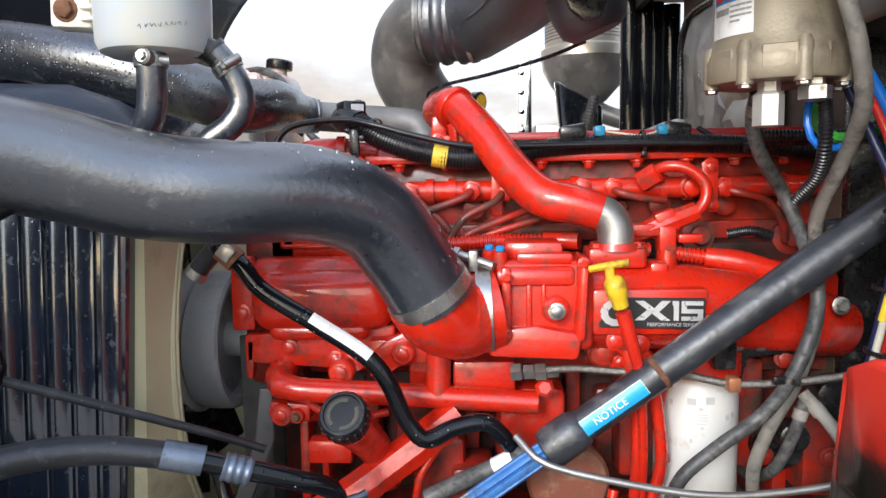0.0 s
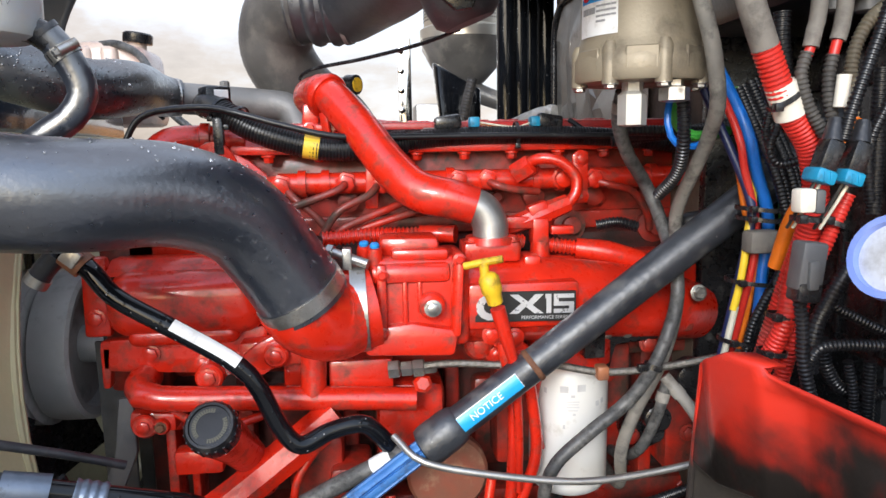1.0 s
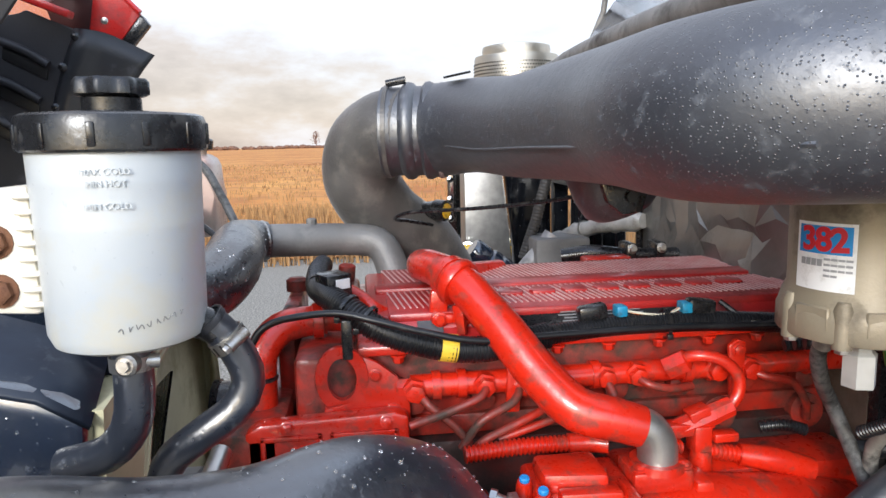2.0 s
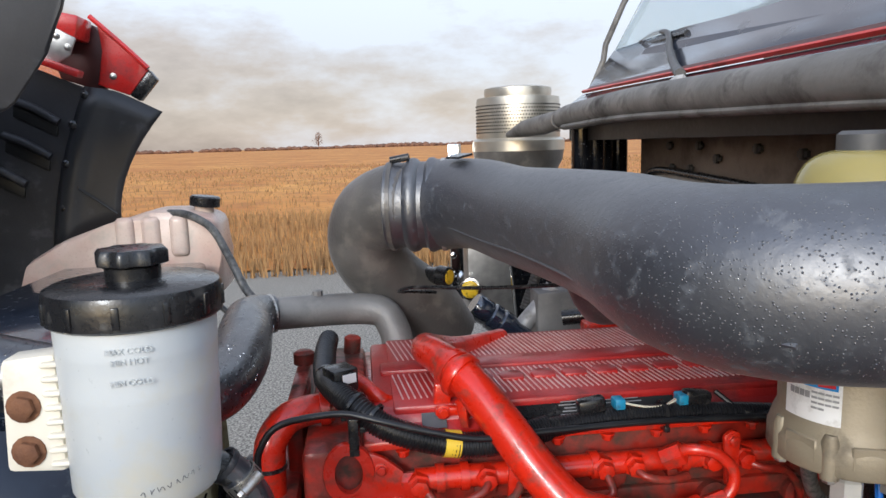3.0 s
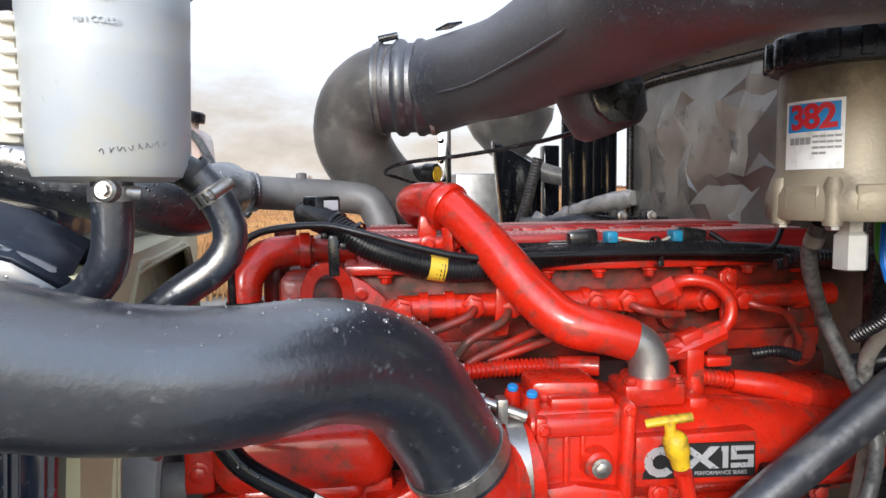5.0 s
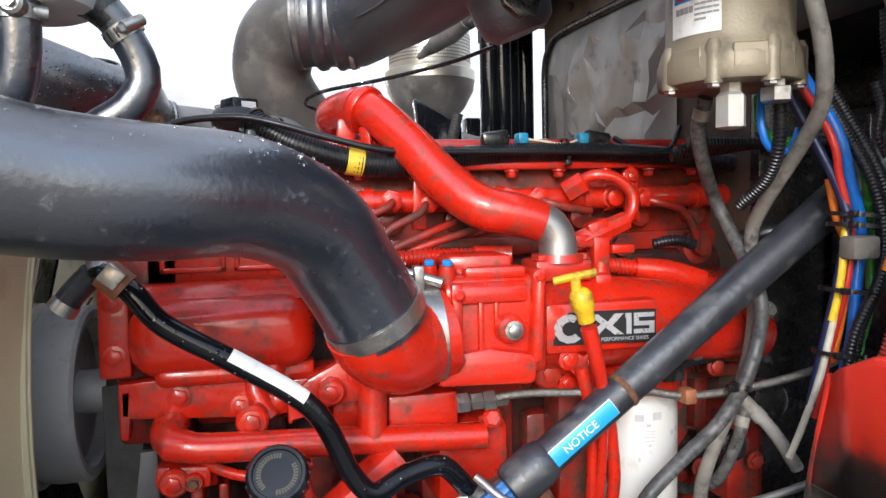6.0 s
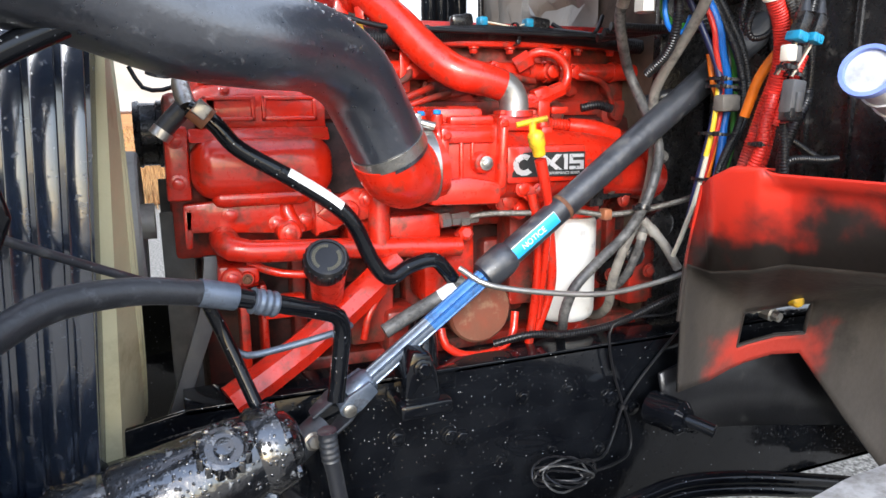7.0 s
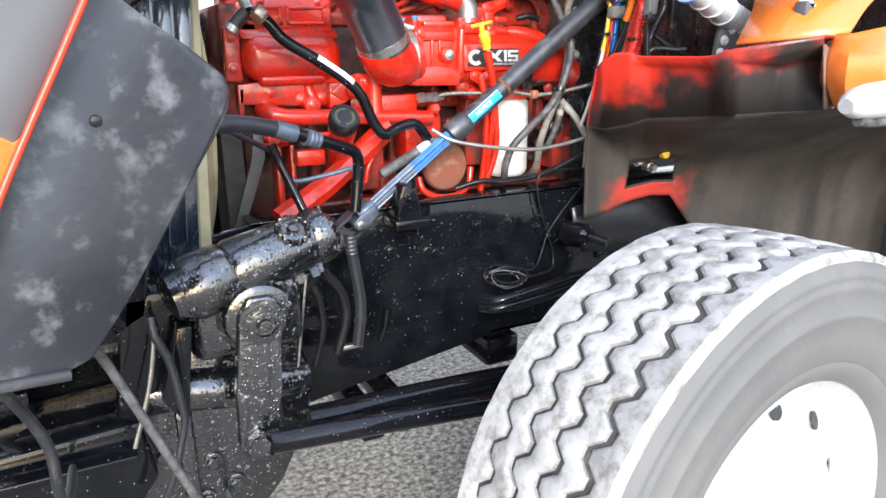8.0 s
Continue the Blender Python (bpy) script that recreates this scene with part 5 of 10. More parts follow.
for x, f in ((-0.47, 1.0), (-0.340, 1.0), (-0.332, 0.985), (-0.334, 0.84), (-0.332, 0.80), (-0.328, 0.79)):
    row = []
    for k in range(n):
        a = 2 * math.pi * k / n
        ox, oz = outer[k]
        cx, cz = math.cos(a) * 0.40, min(math.sin(a) * 0.38, 0.31)
        t = 0 if f > 0.98 else (1 if f < 0.82 else 0.8)
        yy = 1.30 + ox * (1 - t) + cx * t
        back = 0.0 if x < -0.46 else 0.010 + 0.085 * (yy - 0.855) / 0.89
        row.append(bm.verts.new((max(-0.47, x - back - 0.05 * (1 - (oz + 0.45) / 0.9) * (1 - t)), yy, 1.335 + oz * (1 - t) + cz * t)))
    rings.append(row)
for a, b in zip(rings, rings[1:]):
    for k in range(n):
        bm.faces.new((a[k], a[(k + 1) % n], b[(k + 1) % n], b[k]))
ob = part("shroud_body", bm, SHROUD, shr)
md = ob.modifiers.new("thickness", "SOLIDIFY")
md.thickness = 0.005
part("shroud_back", box(B(), (-0.468, 0.93, 0.90), (-0.462, 1.74, 1.66), 0.002), SHROUD, shr, "tan inner wall of the shroud")
part("shroud_rim", sweep(B(), [(-0.346 - 0.085 * (0.445 + 0.40 * math.cos(2 * math.pi * k / 24)) / 0.89, 1.30 + 0.40 * math.cos(2 * math.pi * k / 24), 1.335 + min(0.31, 0.38 * math.sin(2 * math.pi * k / 24))) for k in range(25)], 0.006, n=8), SHROUD, shr)
fan = thing("engine_fan", (-0.43, 1.14, 1.335), "black engine cooling fan at rest inside the shroud", "fan")
for k in range(9):
    a = 2 * math.pi * k / 9 + 0.2
    d, e = V(0, math.cos(a), math.sin(a)), V(0, -math.sin(a), math.cos(a))
    c = V(-0.43, 1.14, 1.335)
    bm = B()
    slab(bm, [c + d * 0.10 - e * 0.03 + V(-0.02, 0, 0), c + d * 0.26 - e * 0.05 + V(-0.03, 0, 0), c + d * 0.26 + e * 0.05 + V(0.03, 0, 0), c + d * 0.10 + e * 0.03 + V(0.02, 0, 0)], (0.004, 0, 0), 0)
    part("blade", bm, BLACK_PLASTIC, fan)

res = thing("fluid_reservoir", (-0.3015, 0.79, 1.74), "milky white power steering fluid reservoir with a black screw lid", "reservoir")
rc = (-0.2935, 0.79, 1.752)
body = part("tank", lathe(B(), [(0.050, 0.0), (0.059, 0.004), (0.0632, 0.014), (0.0651, 0.100), (0.0654, 0.102), (0.0652, 0.104), (0.0661, 0.135), (0.0664, 0.137), (0.0662, 0.139), (0.0668, 0.165), (0.065, 0.170)], rc, (0.012, 0, 1), 48), WHITE_TANK, res)
bm = lathe(B(), [(0.0705, 0.161), (0.0728, 0.163), (0.0728, 0.184), (0.0710, 0.189), (0.067, 0.191), (0.025, 0.194)], rc, (0.012, 0, 1), 48)
lid = part("lid", bm, BLACK_PLASTIC, res, "wet black screw lid")
for k in range(12):
    a = 2 * math.pi * k / 12 + 0.1
    c = V(rc[0] + 0.002 + math.cos(a) * 0.0728, rc[1] + math.sin(a) * 0.0728, rc[2] + 0.174)
    part("grip_rib", box(B(), c - V(0.0016, 0.003, 0.009), c + V(0.0016, 0.003, 0.009), 0.001, turn=Matrix.Rotation(a, 3, "Z")), BLACK_PLASTIC, lid)
part("filler_neck", lathe(B(), [(0.023, 0.188), (0.023, 0.204), (0.021, 0.206)], rc, (0.012, 0, 1), 28), BLACK_PLASTIC, res)
bm = B()
x, y, z = basis((0.012, 0, 1))
rings = []
for r, h in ((0.8, 0.205), (1.0, 0.207), (1.0, 0.217), (0.92, 0.220), (0.4, 0.221)):
    rings.append([bm.verts.new(Vector(rc) + z * h + (x * math.cos(a) + y * math.sin(a)) * r * (0.0285 + 0.0022 * math.cos(8 * a))) for a in (2 * math.pi * j / 48 for j in range(48))])
for a, b in zip(rings, rings[1:]):
    for j in range(48):
        bm.faces.new((a[j], a[(j + 1) % 48], b[(j + 1) % 48], b[j]))
bm.faces.new(rings[0][::-1])
bm.faces.new(rings[-1])
part("filler_cap", bm, BLACK_PLASTIC, res)
bm = B()
slab(bm, [(-0.403, 0.765, 1.785), (-0.353, 0.765, 1.782), (-0.353, 0.765, 1.889), (-0.398, 0.765, 1.885)], (0, 0.03, 0), 0.006)
brk = part("mounting_flange", bm, IVORY, res, "ivory ribbed mounting flange")
for k in range(8):
    z = 1.79 + k * 0.0125
    part("flange_rib", box(B(), (-0.364, 0.759, z), (-0.346, 0.775, z + 0.0045), 0.0014, seg=1), IVORY, brk)
for z in (1.804, 1.844):
    part("bolt", bolt(B(), (-0.382, 0.766, z), (0, -1, 0), 0.0105, 0.009), RUST, res, "rusty hex bolt")
for k, (txt, z) in enumerate((("MAX COLD", 1.898), ("MIN HOT", 1.889), ("MIN COLD", 1.872))):
    m = facing((rc[0] + 0.014, rc[1] - 0.0656, z), (0.98, 0.2, 0), (0.2, -0.98, 0))
    lettering("raised_lettering", txt, 0.0068, m, WHITE_TANK, body, depth=0.0009)
bm = B()
for k in range(8):
    a = radians(-78 + k * 6.2)
    pts = []
    for j in range(5):
        b = a + radians(0.9 * (j - 2) + 0.8 * math.sin(k * 2.1 + j))
        z = 1.7745 + 0.0011 * k + 0.0022 * math.sin(j * (1.3 + 0.5 * (k % 3)) + k)
        pts.append((rc[0] + math.cos(b) * 0.0639, rc[1] + math.sin(b) * 0.0639, z))
    sweep(bm, pts, 0.0004, n=4, step=0.002)
part("pen_mark", bm, PEN_INK, body, "faint handwritten pen marks")
part("outlet_fitting", sweep(B(), [(-0.262, 0.785, 1.768), (-0.240, 0.796, 1.764), (-0.221, 0.804, 1.750)], 0.0148, n=18), BLACK_PLASTIC, res)

for pts, r, lab_ in (([(-0.283, 0.756, 1.757), (-0.284, 0.757, 1.735), (-0.286, 0.760, 1.710), (-0.293, 0.764, 1.682), (-0.318, 0.775, 1.655), (-0.36, 0.79, 1.64)], 0.0162, "black rubber return hose under the reservoir"),
                     ([(-0.231, 0.800, 1.762), (-0.218, 0.806, 1.745), (-0.206, 0.810, 1.722), (-0.202, 0.811, 1.698), (-0.216, 0.808, 1.674), (-0.248, 0.806, 1.652), (-0.282, 0.815, 1.62), (-0.294, 0.83, 1.56)], 0.0156, "black curved rubber supply hose under the reservoir")):
    rh = thing("reservoir_hose", pts[-1], lab_, "hose")
    part("hose_body", sweep(B(), pts, r, n=18), HOSE_BLUE, rh)
    part("hose_end", band(B(), pts[0], Vector(pts[1]) - Vector(pts[0]), r - 0.001, 0.006, 0.0025), RUBBER, rh)


def hose_clamp(at, axis, r, screw):
    """A worm-drive clamp: slotted band, screw housing and hex screw."""
    t = thing("hose_clamp", at, "shiny steel worm-drive hose clamp", "hose clamp")
    part("strap", band(B(), at, axis, r, 0.013, 0.0016), STEEL, t)
    a, s = Vector(axis).normalized(), Vector(screw).normalized()
    s = (s - a * s.dot(a)).normalized()
    w = a.cross(s)
    c = Vector(at) + s * (r + 0.0045)
    bm = B()
    sweep(bm, [c - w * 0.010, c + w * 0.010], 0.0052, n=14, step=0.03)
    part("screw_housing", bm, STEEL, t)
    part("screw", bolt(B(), c + w * 0.010, w, 0.0042, 0.007), STEEL, t)
    bm = B()
    for k in range(14):
        ang = 2 * math.pi * k / 14
        d = s * math.cos(ang) + w * math.sin(ang)
        plate_at(bm, facing(Vector(at) + d * (r + 0.0018), a, d), 0.009, 0.0018, 0.0006, 0)
    part("slot", bm, BLACK_INK, t)
    return t


hose_clamp((-0.216, 0.807, 1.742), (0.5, 0.15, -0.8), 0.0160, (0.5, -0.8, 0.3))
bm = B()
lathe(bm, [(0.0092, 0), (0.0092, 0.010), (0.0068, 0.012)], (-0.281, 0.744, 1.744), (-0.1, -1, 0.1), 20)
lathe(bm, [(0.005, 0.010), (0.005, 0.016)], (-0.281, 0.744, 1.744), (-0.1, -1, 0.1), 6)
sweep(bm, [(-0.281, 0.748, 1.744), (-0.262, 0.755, 1.742)], 0.006, n=14)
band(bm, (-0.284, 0.757, 1.742), (0, 0, 1), 0.0165, 0.012, 0.0016)
solo("drain_fitting", bm, STEEL, "pale steel hex fitting under the reservoir", "fitting")

# ---- charge air hose ----
hose = thing("charge_air_hose", (-0.2, 0.78, 1.53), "wide black rubber charge air hose beaded with rain drops", "hose")
HOSE = [(-0.95, 0.28, 1.70), (-0.621, 0.481, 1.677), (-0.462, 0.587, 1.655), (-0.361, 0.655, 1.6345), (-0.272, 0.695, 1.607), (-0.190, 0.7256, 1.5965), (-0.114, 0.780, 1.5917), (-0.0546, 0.824, 1.5634), (-0.018, 0.850, 1.513), (0.0186, 0.8708, 1.4474)]
part("hose_body", sweep(B(), HOSE, [0.0575, 0.0575, 0.0572, 0.0568, 0.0565, 0.0560, 0.0555, 0.0550, 0.0548, 0.0555], n=40, step=0.010), HOSE_BLUE, hose)
end_dir = (Vector(HOSE[-1]) - Vector(HOSE[-2])).normalized()
c1 = Vector(HOSE[-1]) - end_dir * 0.016
part("clamp_band", band(B(), c1, end_dir, 0.0556, 0.018, 0.002, 40), STEEL, hose, "steel band clamp")
line, where = spline(HOSE[3:], 0.004)
bm = B()
r2 = random.Random(11)
for _ in range(380):
    i = r2.randrange(2, len(line) - 8)
    t = (line[i + 1] - line[i - 1]).normalized()
    up = (V(0, 0, 1) - t * t.z).normalized()
    side = t.cross(up)
    a = radians(r2.uniform(-55, 95))
    nrm = up * math.cos(a) - side * math.sin(a)
    if nrm.y > 0.3:
        continue
    s = 0.0005 + 0.0020 * r2.random() ** 3
    lathe(bm, [(s, 0), (s * 0.9, s * 0.45), (s * 0.5, s * 0.8), (0, s * 0.9)], line[i] + nrm * 0.0555, nrm, 8)
tagged(part("rain_drop", bm, WATER, hose, "clear rain drops"), kind="stuff")
clamp = thing("band_clamp", (0.082, 0.918, 1.37), "wide steel band clamp round the red intake elbow", "hose clamp")
part("strap", band(B(), (0.083, 0.918, 1.428), (1, 0, 0.05), 0.0565, 0.020, 0.003, 40), STEEL, clamp)
bm = B()
sweep(bm, [(0.050, 0.915, 1.503), (0.095, 0.895, 1.489)], 0.0065, n=12, step=0.02)
lathe(bm, [(0.010, 0), (0.010, 0.008)], (0.050, 0.915, 1.503), (-1, 0.4, 0.2), 6)
box(bm, (0.062, 0.895, 1.482), (0.074, 0.915, 1.51), 0.002)
part("tee_bolt", bm, STEEL, clamp)

# ---- pipes over the engine ----
uh = thing("upper_coolant_hose", (-0.30, 1.1, 1.70), "thick black rubber upper coolant hose wet with rain", "hose")
part("hose_body", sweep(B(), [(-0.95, 1.14, 1.855), (-0.70, 1.07, 1.825), (-0.55, 1.032, 1.798), (-0.44, 1.022, 1.772), (-0.362, 1.040, 1.745), (-0.306, 1.10, 1.729), (-0.288, 1.20, 1.738), (-0.297, 1.323, 1.746), (-0.305, 1.41, 1.746), (-0.293, 1.462, 1.743), (-0.268, 1.478, 1.741)], [0.045, 0.045, 0.045, 0.045, 0.044, 0.044, 0.045, 0.045, 0.043, 0.040, 0.036], n=32), HOSE_WET, uh)
part("hose_clamp", band(B(), (-0.278, 1.474, 1.742), (1, 0.5, 0), 0.0355, 0.012, 0.002), STEEL, uh, "thin steel clamp")
bm = B()
r3 = random.Random(4)
for _ in range(160):
    a, s = r3.uniform(-1.4, 1.9), r3.random()
    c = V(-0.292 - 0.008 * s, 1.12 + 0.28 * s, 1.733 + 0.012 * s)
    nrm = V(0.95 * math.sin(a), -0.25, math.cos(a)).normalized()
    q = r3.uniform(0.0009, 0.002)
    lathe(bm, [(q, 0), (q * 0.9, q * 0.45), (q * 0.5, q * 0.8), (0, q * 0.9)], c + nrm * 0.0440, nrm, 6)
tagged(part("rain_drop", bm, WATER, uh, "clear rain drops"), kind="stuff")
gp = thing("coolant_crossover", (-0.15, 1.50, 1.64), "weathered grey metal coolant pipe across the engine's front", "pipe")
part("pipe", sweep(B(), [(-0.281, 1.472, 1.7416), (-0.199, 1.504, 1.736), (-0.112, 1.527, 1.730), (-0.063, 1.525, 1.7215), (-0.042, 1.513, 1.6935), (-0.032, 1.499, 1.653), (-0.028, 1.491, 1.61)], 0.0314, n=24), PIPE_GREY, gp)
bm = lathe(B(), [(0.010, 0), (0.010, 0.012), (0.006, 0.014)], (-0.187, 1.508, 1.763), (0, 0, 1), 8)
part("bleed_plug", bm, PIPE_GREY, gp)

ad = thing("air_duct", (0.1, 1.4, 1.80), "black rubber air intake duct with steel clamps and dust", "air duct")
part("elbow_pipe", sweep(B(), [(0.085, 1.70, 1.62), (0.035, 1.665, 1.70), (-0.04, 1.635, 1.765), (-0.086, 1.60, 1.84), (-0.076, 1.565, 1.905), (-0.036, 1.52, 1.935), (0.0, 1.50, 1.937)], [0.075, 0.075, 0.076, 0.078, 0.080, 0.080, 0.080], n=32), PIPE_DARK, ad, "dull brown-black turbo inlet elbow")
ax = V(0.12, -0.025, 0.0).normalized()
part("bellows", lathe(B(), [(0.078, 0), (0.084, 0.002), (0.086, 0.014), (0.083, 0.020), (0.083, 0.038), (0.090, 0.045), (0.092, 0.052), (0.090, 0.060), (0.084, 0.066), (0.084, 0.078), (0.091, 0.084), (0.092, 0.092), (0.088, 0.100), (0.088, 0.122), (0.08, 0.124)], (-0.042, 1.515, 1.936), ax, 40), DUCT, ad, "ribbed rubber coupling")
part("clamp_band", band(B(), V(-0.042, 1.515, 1.936) + ax * 0.012, ax, 0.0862, 0.008, 0.0018, 40), PIPE_DARK, ad)
part("clamp_band", band(B(), V(-0.042, 1.515, 1.936) + ax * 0.112, ax, 0.0882, 0.008, 0.0018, 40), PULLEY, ad)
bm = B()
sweep(bm, [(-0.035, 1.49, 2.024), (0.0, 1.48, 2.030)], 0.007, n=12, step=0.03)
part("clamp_screw", bm, BLACK_PLASTIC, ad)
DUCT_LINE = [(0.068, 1.493, 1.937), (0.120, 1.393, 1.942), (0.157, 1.243, 1.935), (0.183, 1.079, 1.937), (0.199, 0.911, 1.938), (0.199, 0.755, 1.935), (0.243, 0.668, 1.937), (0.364, 0.615, 1.941), (0.552, 0.542, 1.948), (0.90, 0.45, 1.952)]
duct = part("duct_body", sweep(B(), DUCT_LINE, [0.087, 0.082, 0.0785, 0.0778, 0.0778, 0.0778, 0.0775, 0.077, 0.074, 0.074], n=44), DUCT, ad, "moulded black rubber duct")
part("mould_seam", sweep(B(), [(p[0] - 0.0702, p[1] - 0.011, p[2] - 0.033) for p in DUCT_LINE[1:5]] + [(0.139, 0.718, 1.905), (0.206, 0.605, 1.906)], 0.0022, n=6), DUCT, duct, "thin moulded seam line")
line, where = spline(DUCT_LINE[2:8], 0.004)
bm = B()
for _ in range(420):
    i = r2.randrange(len(line) // 2, len(line) - 8)
    t = (line[i + 1] - line[i - 1]).normalized()
    up = (V(0, 0, 1) - t * t.z).normalized()
    a = radians(r2.uniform(30, 135))
    nrm = up * math.cos(a) + up.cross(t) * math.sin(a)
    if nrm.x > 0.2:
        nrm = up * math.cos(a) - up.cross(t) * math.sin(a)
    s = 0.0004 + 0.0006 * r2.random() ** 2
    lathe(bm, [(s, 0), (s * 0.9, s * 0.45), (s * 0.5, s * 0.8), (0, s * 0.9)], line[i] + nrm * 0.0772, nrm, 7)
tagged(part("rain_drop", bm, WATER, duct, "clear rain drops"), kind="stuff")
part("label_pad", plate_at(B(), facing((0.085, 1.40, 2.030), (0.3, -0.95, 0), (-0.15, -0.2, 1)), 0.05, 0.03, 0.004), BLACK_PLASTIC, duct)
part("outlet_boss", lathe(B(), [(0.058, 0), (0.056, 0.06), (0.050, 0.085), (0.038, 0.095)], (0.222, 1.06, 1.905), (0.35, 0, -0.9), 26), DUCT, ad)
bm = B()
slab(bm, [(0.192, 0.990, 1.880), (0.207, 0.985, 1.835), (0.226, 0.982, 1.819), (0.250, 0.982, 1.823), (0.268, 0.988, 1.870)], (0.0, 0.014, 0.0), 0.004)
part("bracket_tab", bm, BLACK_PLASTIC, ad, "black tab with a bolt hole")
part("tab_hole", lathe(B(), [(0.007, 0), (0.007, 0.003)], (0.236, 0.9825, 1.842), (0, -1, 0), 14), BLACK_INK, ad)
gauge = thing("restriction_gauge", (0.08, 1.595, 1.75), "black air restriction gauge with a yellow face and thin cable", "gauge")
part("gauge_body", lathe(B(), [(0.010, -0.03), (0.014, -0.028), (0.020, 0.0), (0.022, 0.002), (0.022, 0.026), (0.018, 0.028)], (0.062, 1.60, 1.775), (0.75, -0.62, -0.05), 24), BLACK_PLASTIC, gauge)
part("gauge_face", lathe(B(), [(0.016, 0.028), (0.016, 0.0295)], (0.062, 1.60, 1.775), (0.75, -0.62, -0.05), 24), YELLOW, gauge)
part("cable", sweep(B(), [(0.05, 1.55, 1.75), (0.0, 1.50, 1.765), (-0.03, 1.46, 1.775), (0.0, 1.42, 1.79), (0.10, 1.34, 1.80), (0.20, 1.26, 1.815), (0.26, 1.20, 1.83)], 0.0035, n=8), BLACK_PLASTIC, gauge)

# ---- expansion tank on the far side ----
tank = thing("coolant_tank", (-0.66, 1.95, 1.70), "translucent pinkish coolant expansion tank with a black cap", "tank")
bm = B()
slab(bm, [(-0.93, 1.88, 1.70), (-0.44, 1.88, 1.70), (-0.44, 1.88, 1.80), (-0.446, 1.88, 1.892), (-0.517, 1.88, 1.912), (-0.60, 1.88, 1.914), (-0.70, 1.88, 1.886), (-0.808, 1.88, 1.849), (-0.90, 1.88, 1.795)], (0, 0.16, 0), 0.02)
part("tank_body", bm, TANK_PINK, tank)
for x in (-0.66, -0.60, -0.535):
    part("tank_bulge", box(B(), (x - 0.022, 1.868, 1.80), (x + 0.022, 1.895, 1.90), 0.016, seg=3), TANK_PINK, tank)
part("tank_neck", lathe(B(), [(0.024, 0), (0.024, 0.05)], (-0.492, 1.95, 1.875), (0.12, 0, 1), 20), TANK_PINK, tank)
part("tank_cap", lathe(B(), [(0.036, 0), (0.037, 0.004), (0.037, 0.022), (0.033, 0.026), (0.012, 0.028)], (-0.486, 1.95, 1.915), (0.12, 0, 1), 24), BLACK_PLASTIC, tank)
tube_thing("overflow_hose", [(-0.56, 1.90, 1.905), (-0.51, 1.87, 1.902), (-0.45, 1.84, 1.87), (-0.405, 1.80, 1.80), (-0.365, 1.76, 1.73), (-0.32, 1.74, 1.69)], 0.0095, HOSE_GREY, "thin grey rubber overflow hose from the coolant tank", "hose", n=14)
tube_thing("sensor_lead", [(-0.50, 1.60, 1.82), (-0.44, 1.56, 1.79), (-0.38, 1.50, 1.765), (-0.30, 1.46, 1.70)], [0.003, 0.006, 0.006, 0.004], LOOM, "thin black sensor lead with a braided sleeve", "cable", n=8)

# ---- oil filter, dipstick, breather tube ----
FAINT_INK = surface("faint_ink", (0.55, 0.55, 0.56), None, 0.5, bump=0)
flt = thing("oil_filter", (0.388, 0.985, 1.125), "white spin-on oil filter with small printed marks", "oil filter")
part("canister", lathe(B(), [(0.048, 0.0), (0.055, 0.006), (0.0585, 0.016), (0.0585, 0.185), (0.055, 0.192), (0.050, 0.196)], (0.388, 0.985, 1.125), (0, 0, 1), 44), WHITE_PAINT, flt)
part("filter_head", lathe(B(), [(0.05, 0.194), (0.062, 0.198), (0.062, 0.23), (0.05, 0.235)], (0.388, 0.985, 1.125), (0, 0, 1), 32), RED, flt, "red cast filter head")
bm = B()
for a0, z0, w, h in ((-112, 1.292, 0.012, 0.010), (-88, 1.294, 0.012, 0.010), (-100, 1.282, 0.006, 0.004), (-100, 1.274, 0.018, 0.0014), (-100, 1.270, 0.016, 0.0014), (-100, 1.266, 0.018, 0.0014), (-100, 1.261, 0.014, 0.0014), (-140, 1.287, 0.005, 0.008), (-112, 1.236, 0.003, 0.006), (-62, 1.268, 0.006, 0.007), (-52, 1.270, 0.006, 0.007), (-98, 1.255, 0.004, 0.003)):
    a = radians(a0)
    d = V(math.cos(a), math.sin(a), 0)
    plate_at(bm, facing(V(0.388, 0.985, z0) + d * 0.0588, V(-d.y, d.x, 0), d), w, h, 0.0005, 0)
split("print_mark", bm, FAINT_INK, flt)

dip = thing("dipstick", (0.26, 0.86, 1.15), "yellow T-handled oil dipstick in a red tube", "dipstick")
part("handle", sweep(B(), [(0.213, 0.850, 1.490), (0.236, 0.843, 1.4955), (0.259, 0.836, 1.500)], [0.0062, 0.0066, 0.0062], n=10, flat=0.75), YELLOW, dip)
part("stem", lathe(B(), [(0.006, 0.03), (0.006, 0.0), (0.006, -0.001)][::-1], (0.239, 0.842, 1.466), (-0.1, 0, 1), 14), YELLOW, dip)
part("grip", lathe(B(), [(0.0075, -0.032), (0.0098, -0.030), (0.0108, -0.018), (0.0132, -0.014), (0.0132, 0.003), (0.010, 0.008), (0.005, 0.011)], (0.243, 0.842, 1.472), (-0.28, -0.06, 1), 22), YELLOW, dip)
part("tube", sweep(B(), [(0.254, 0.846, 1.436), (0.266, 0.85, 1.395), (0.278, 0.858, 1.35), (0.291, 0.89, 1.25), (0.297, 0.92, 1.15)], [0.0098, 0.0088, 0.0062, 0.006, 0.006], n=14), RED, dip)

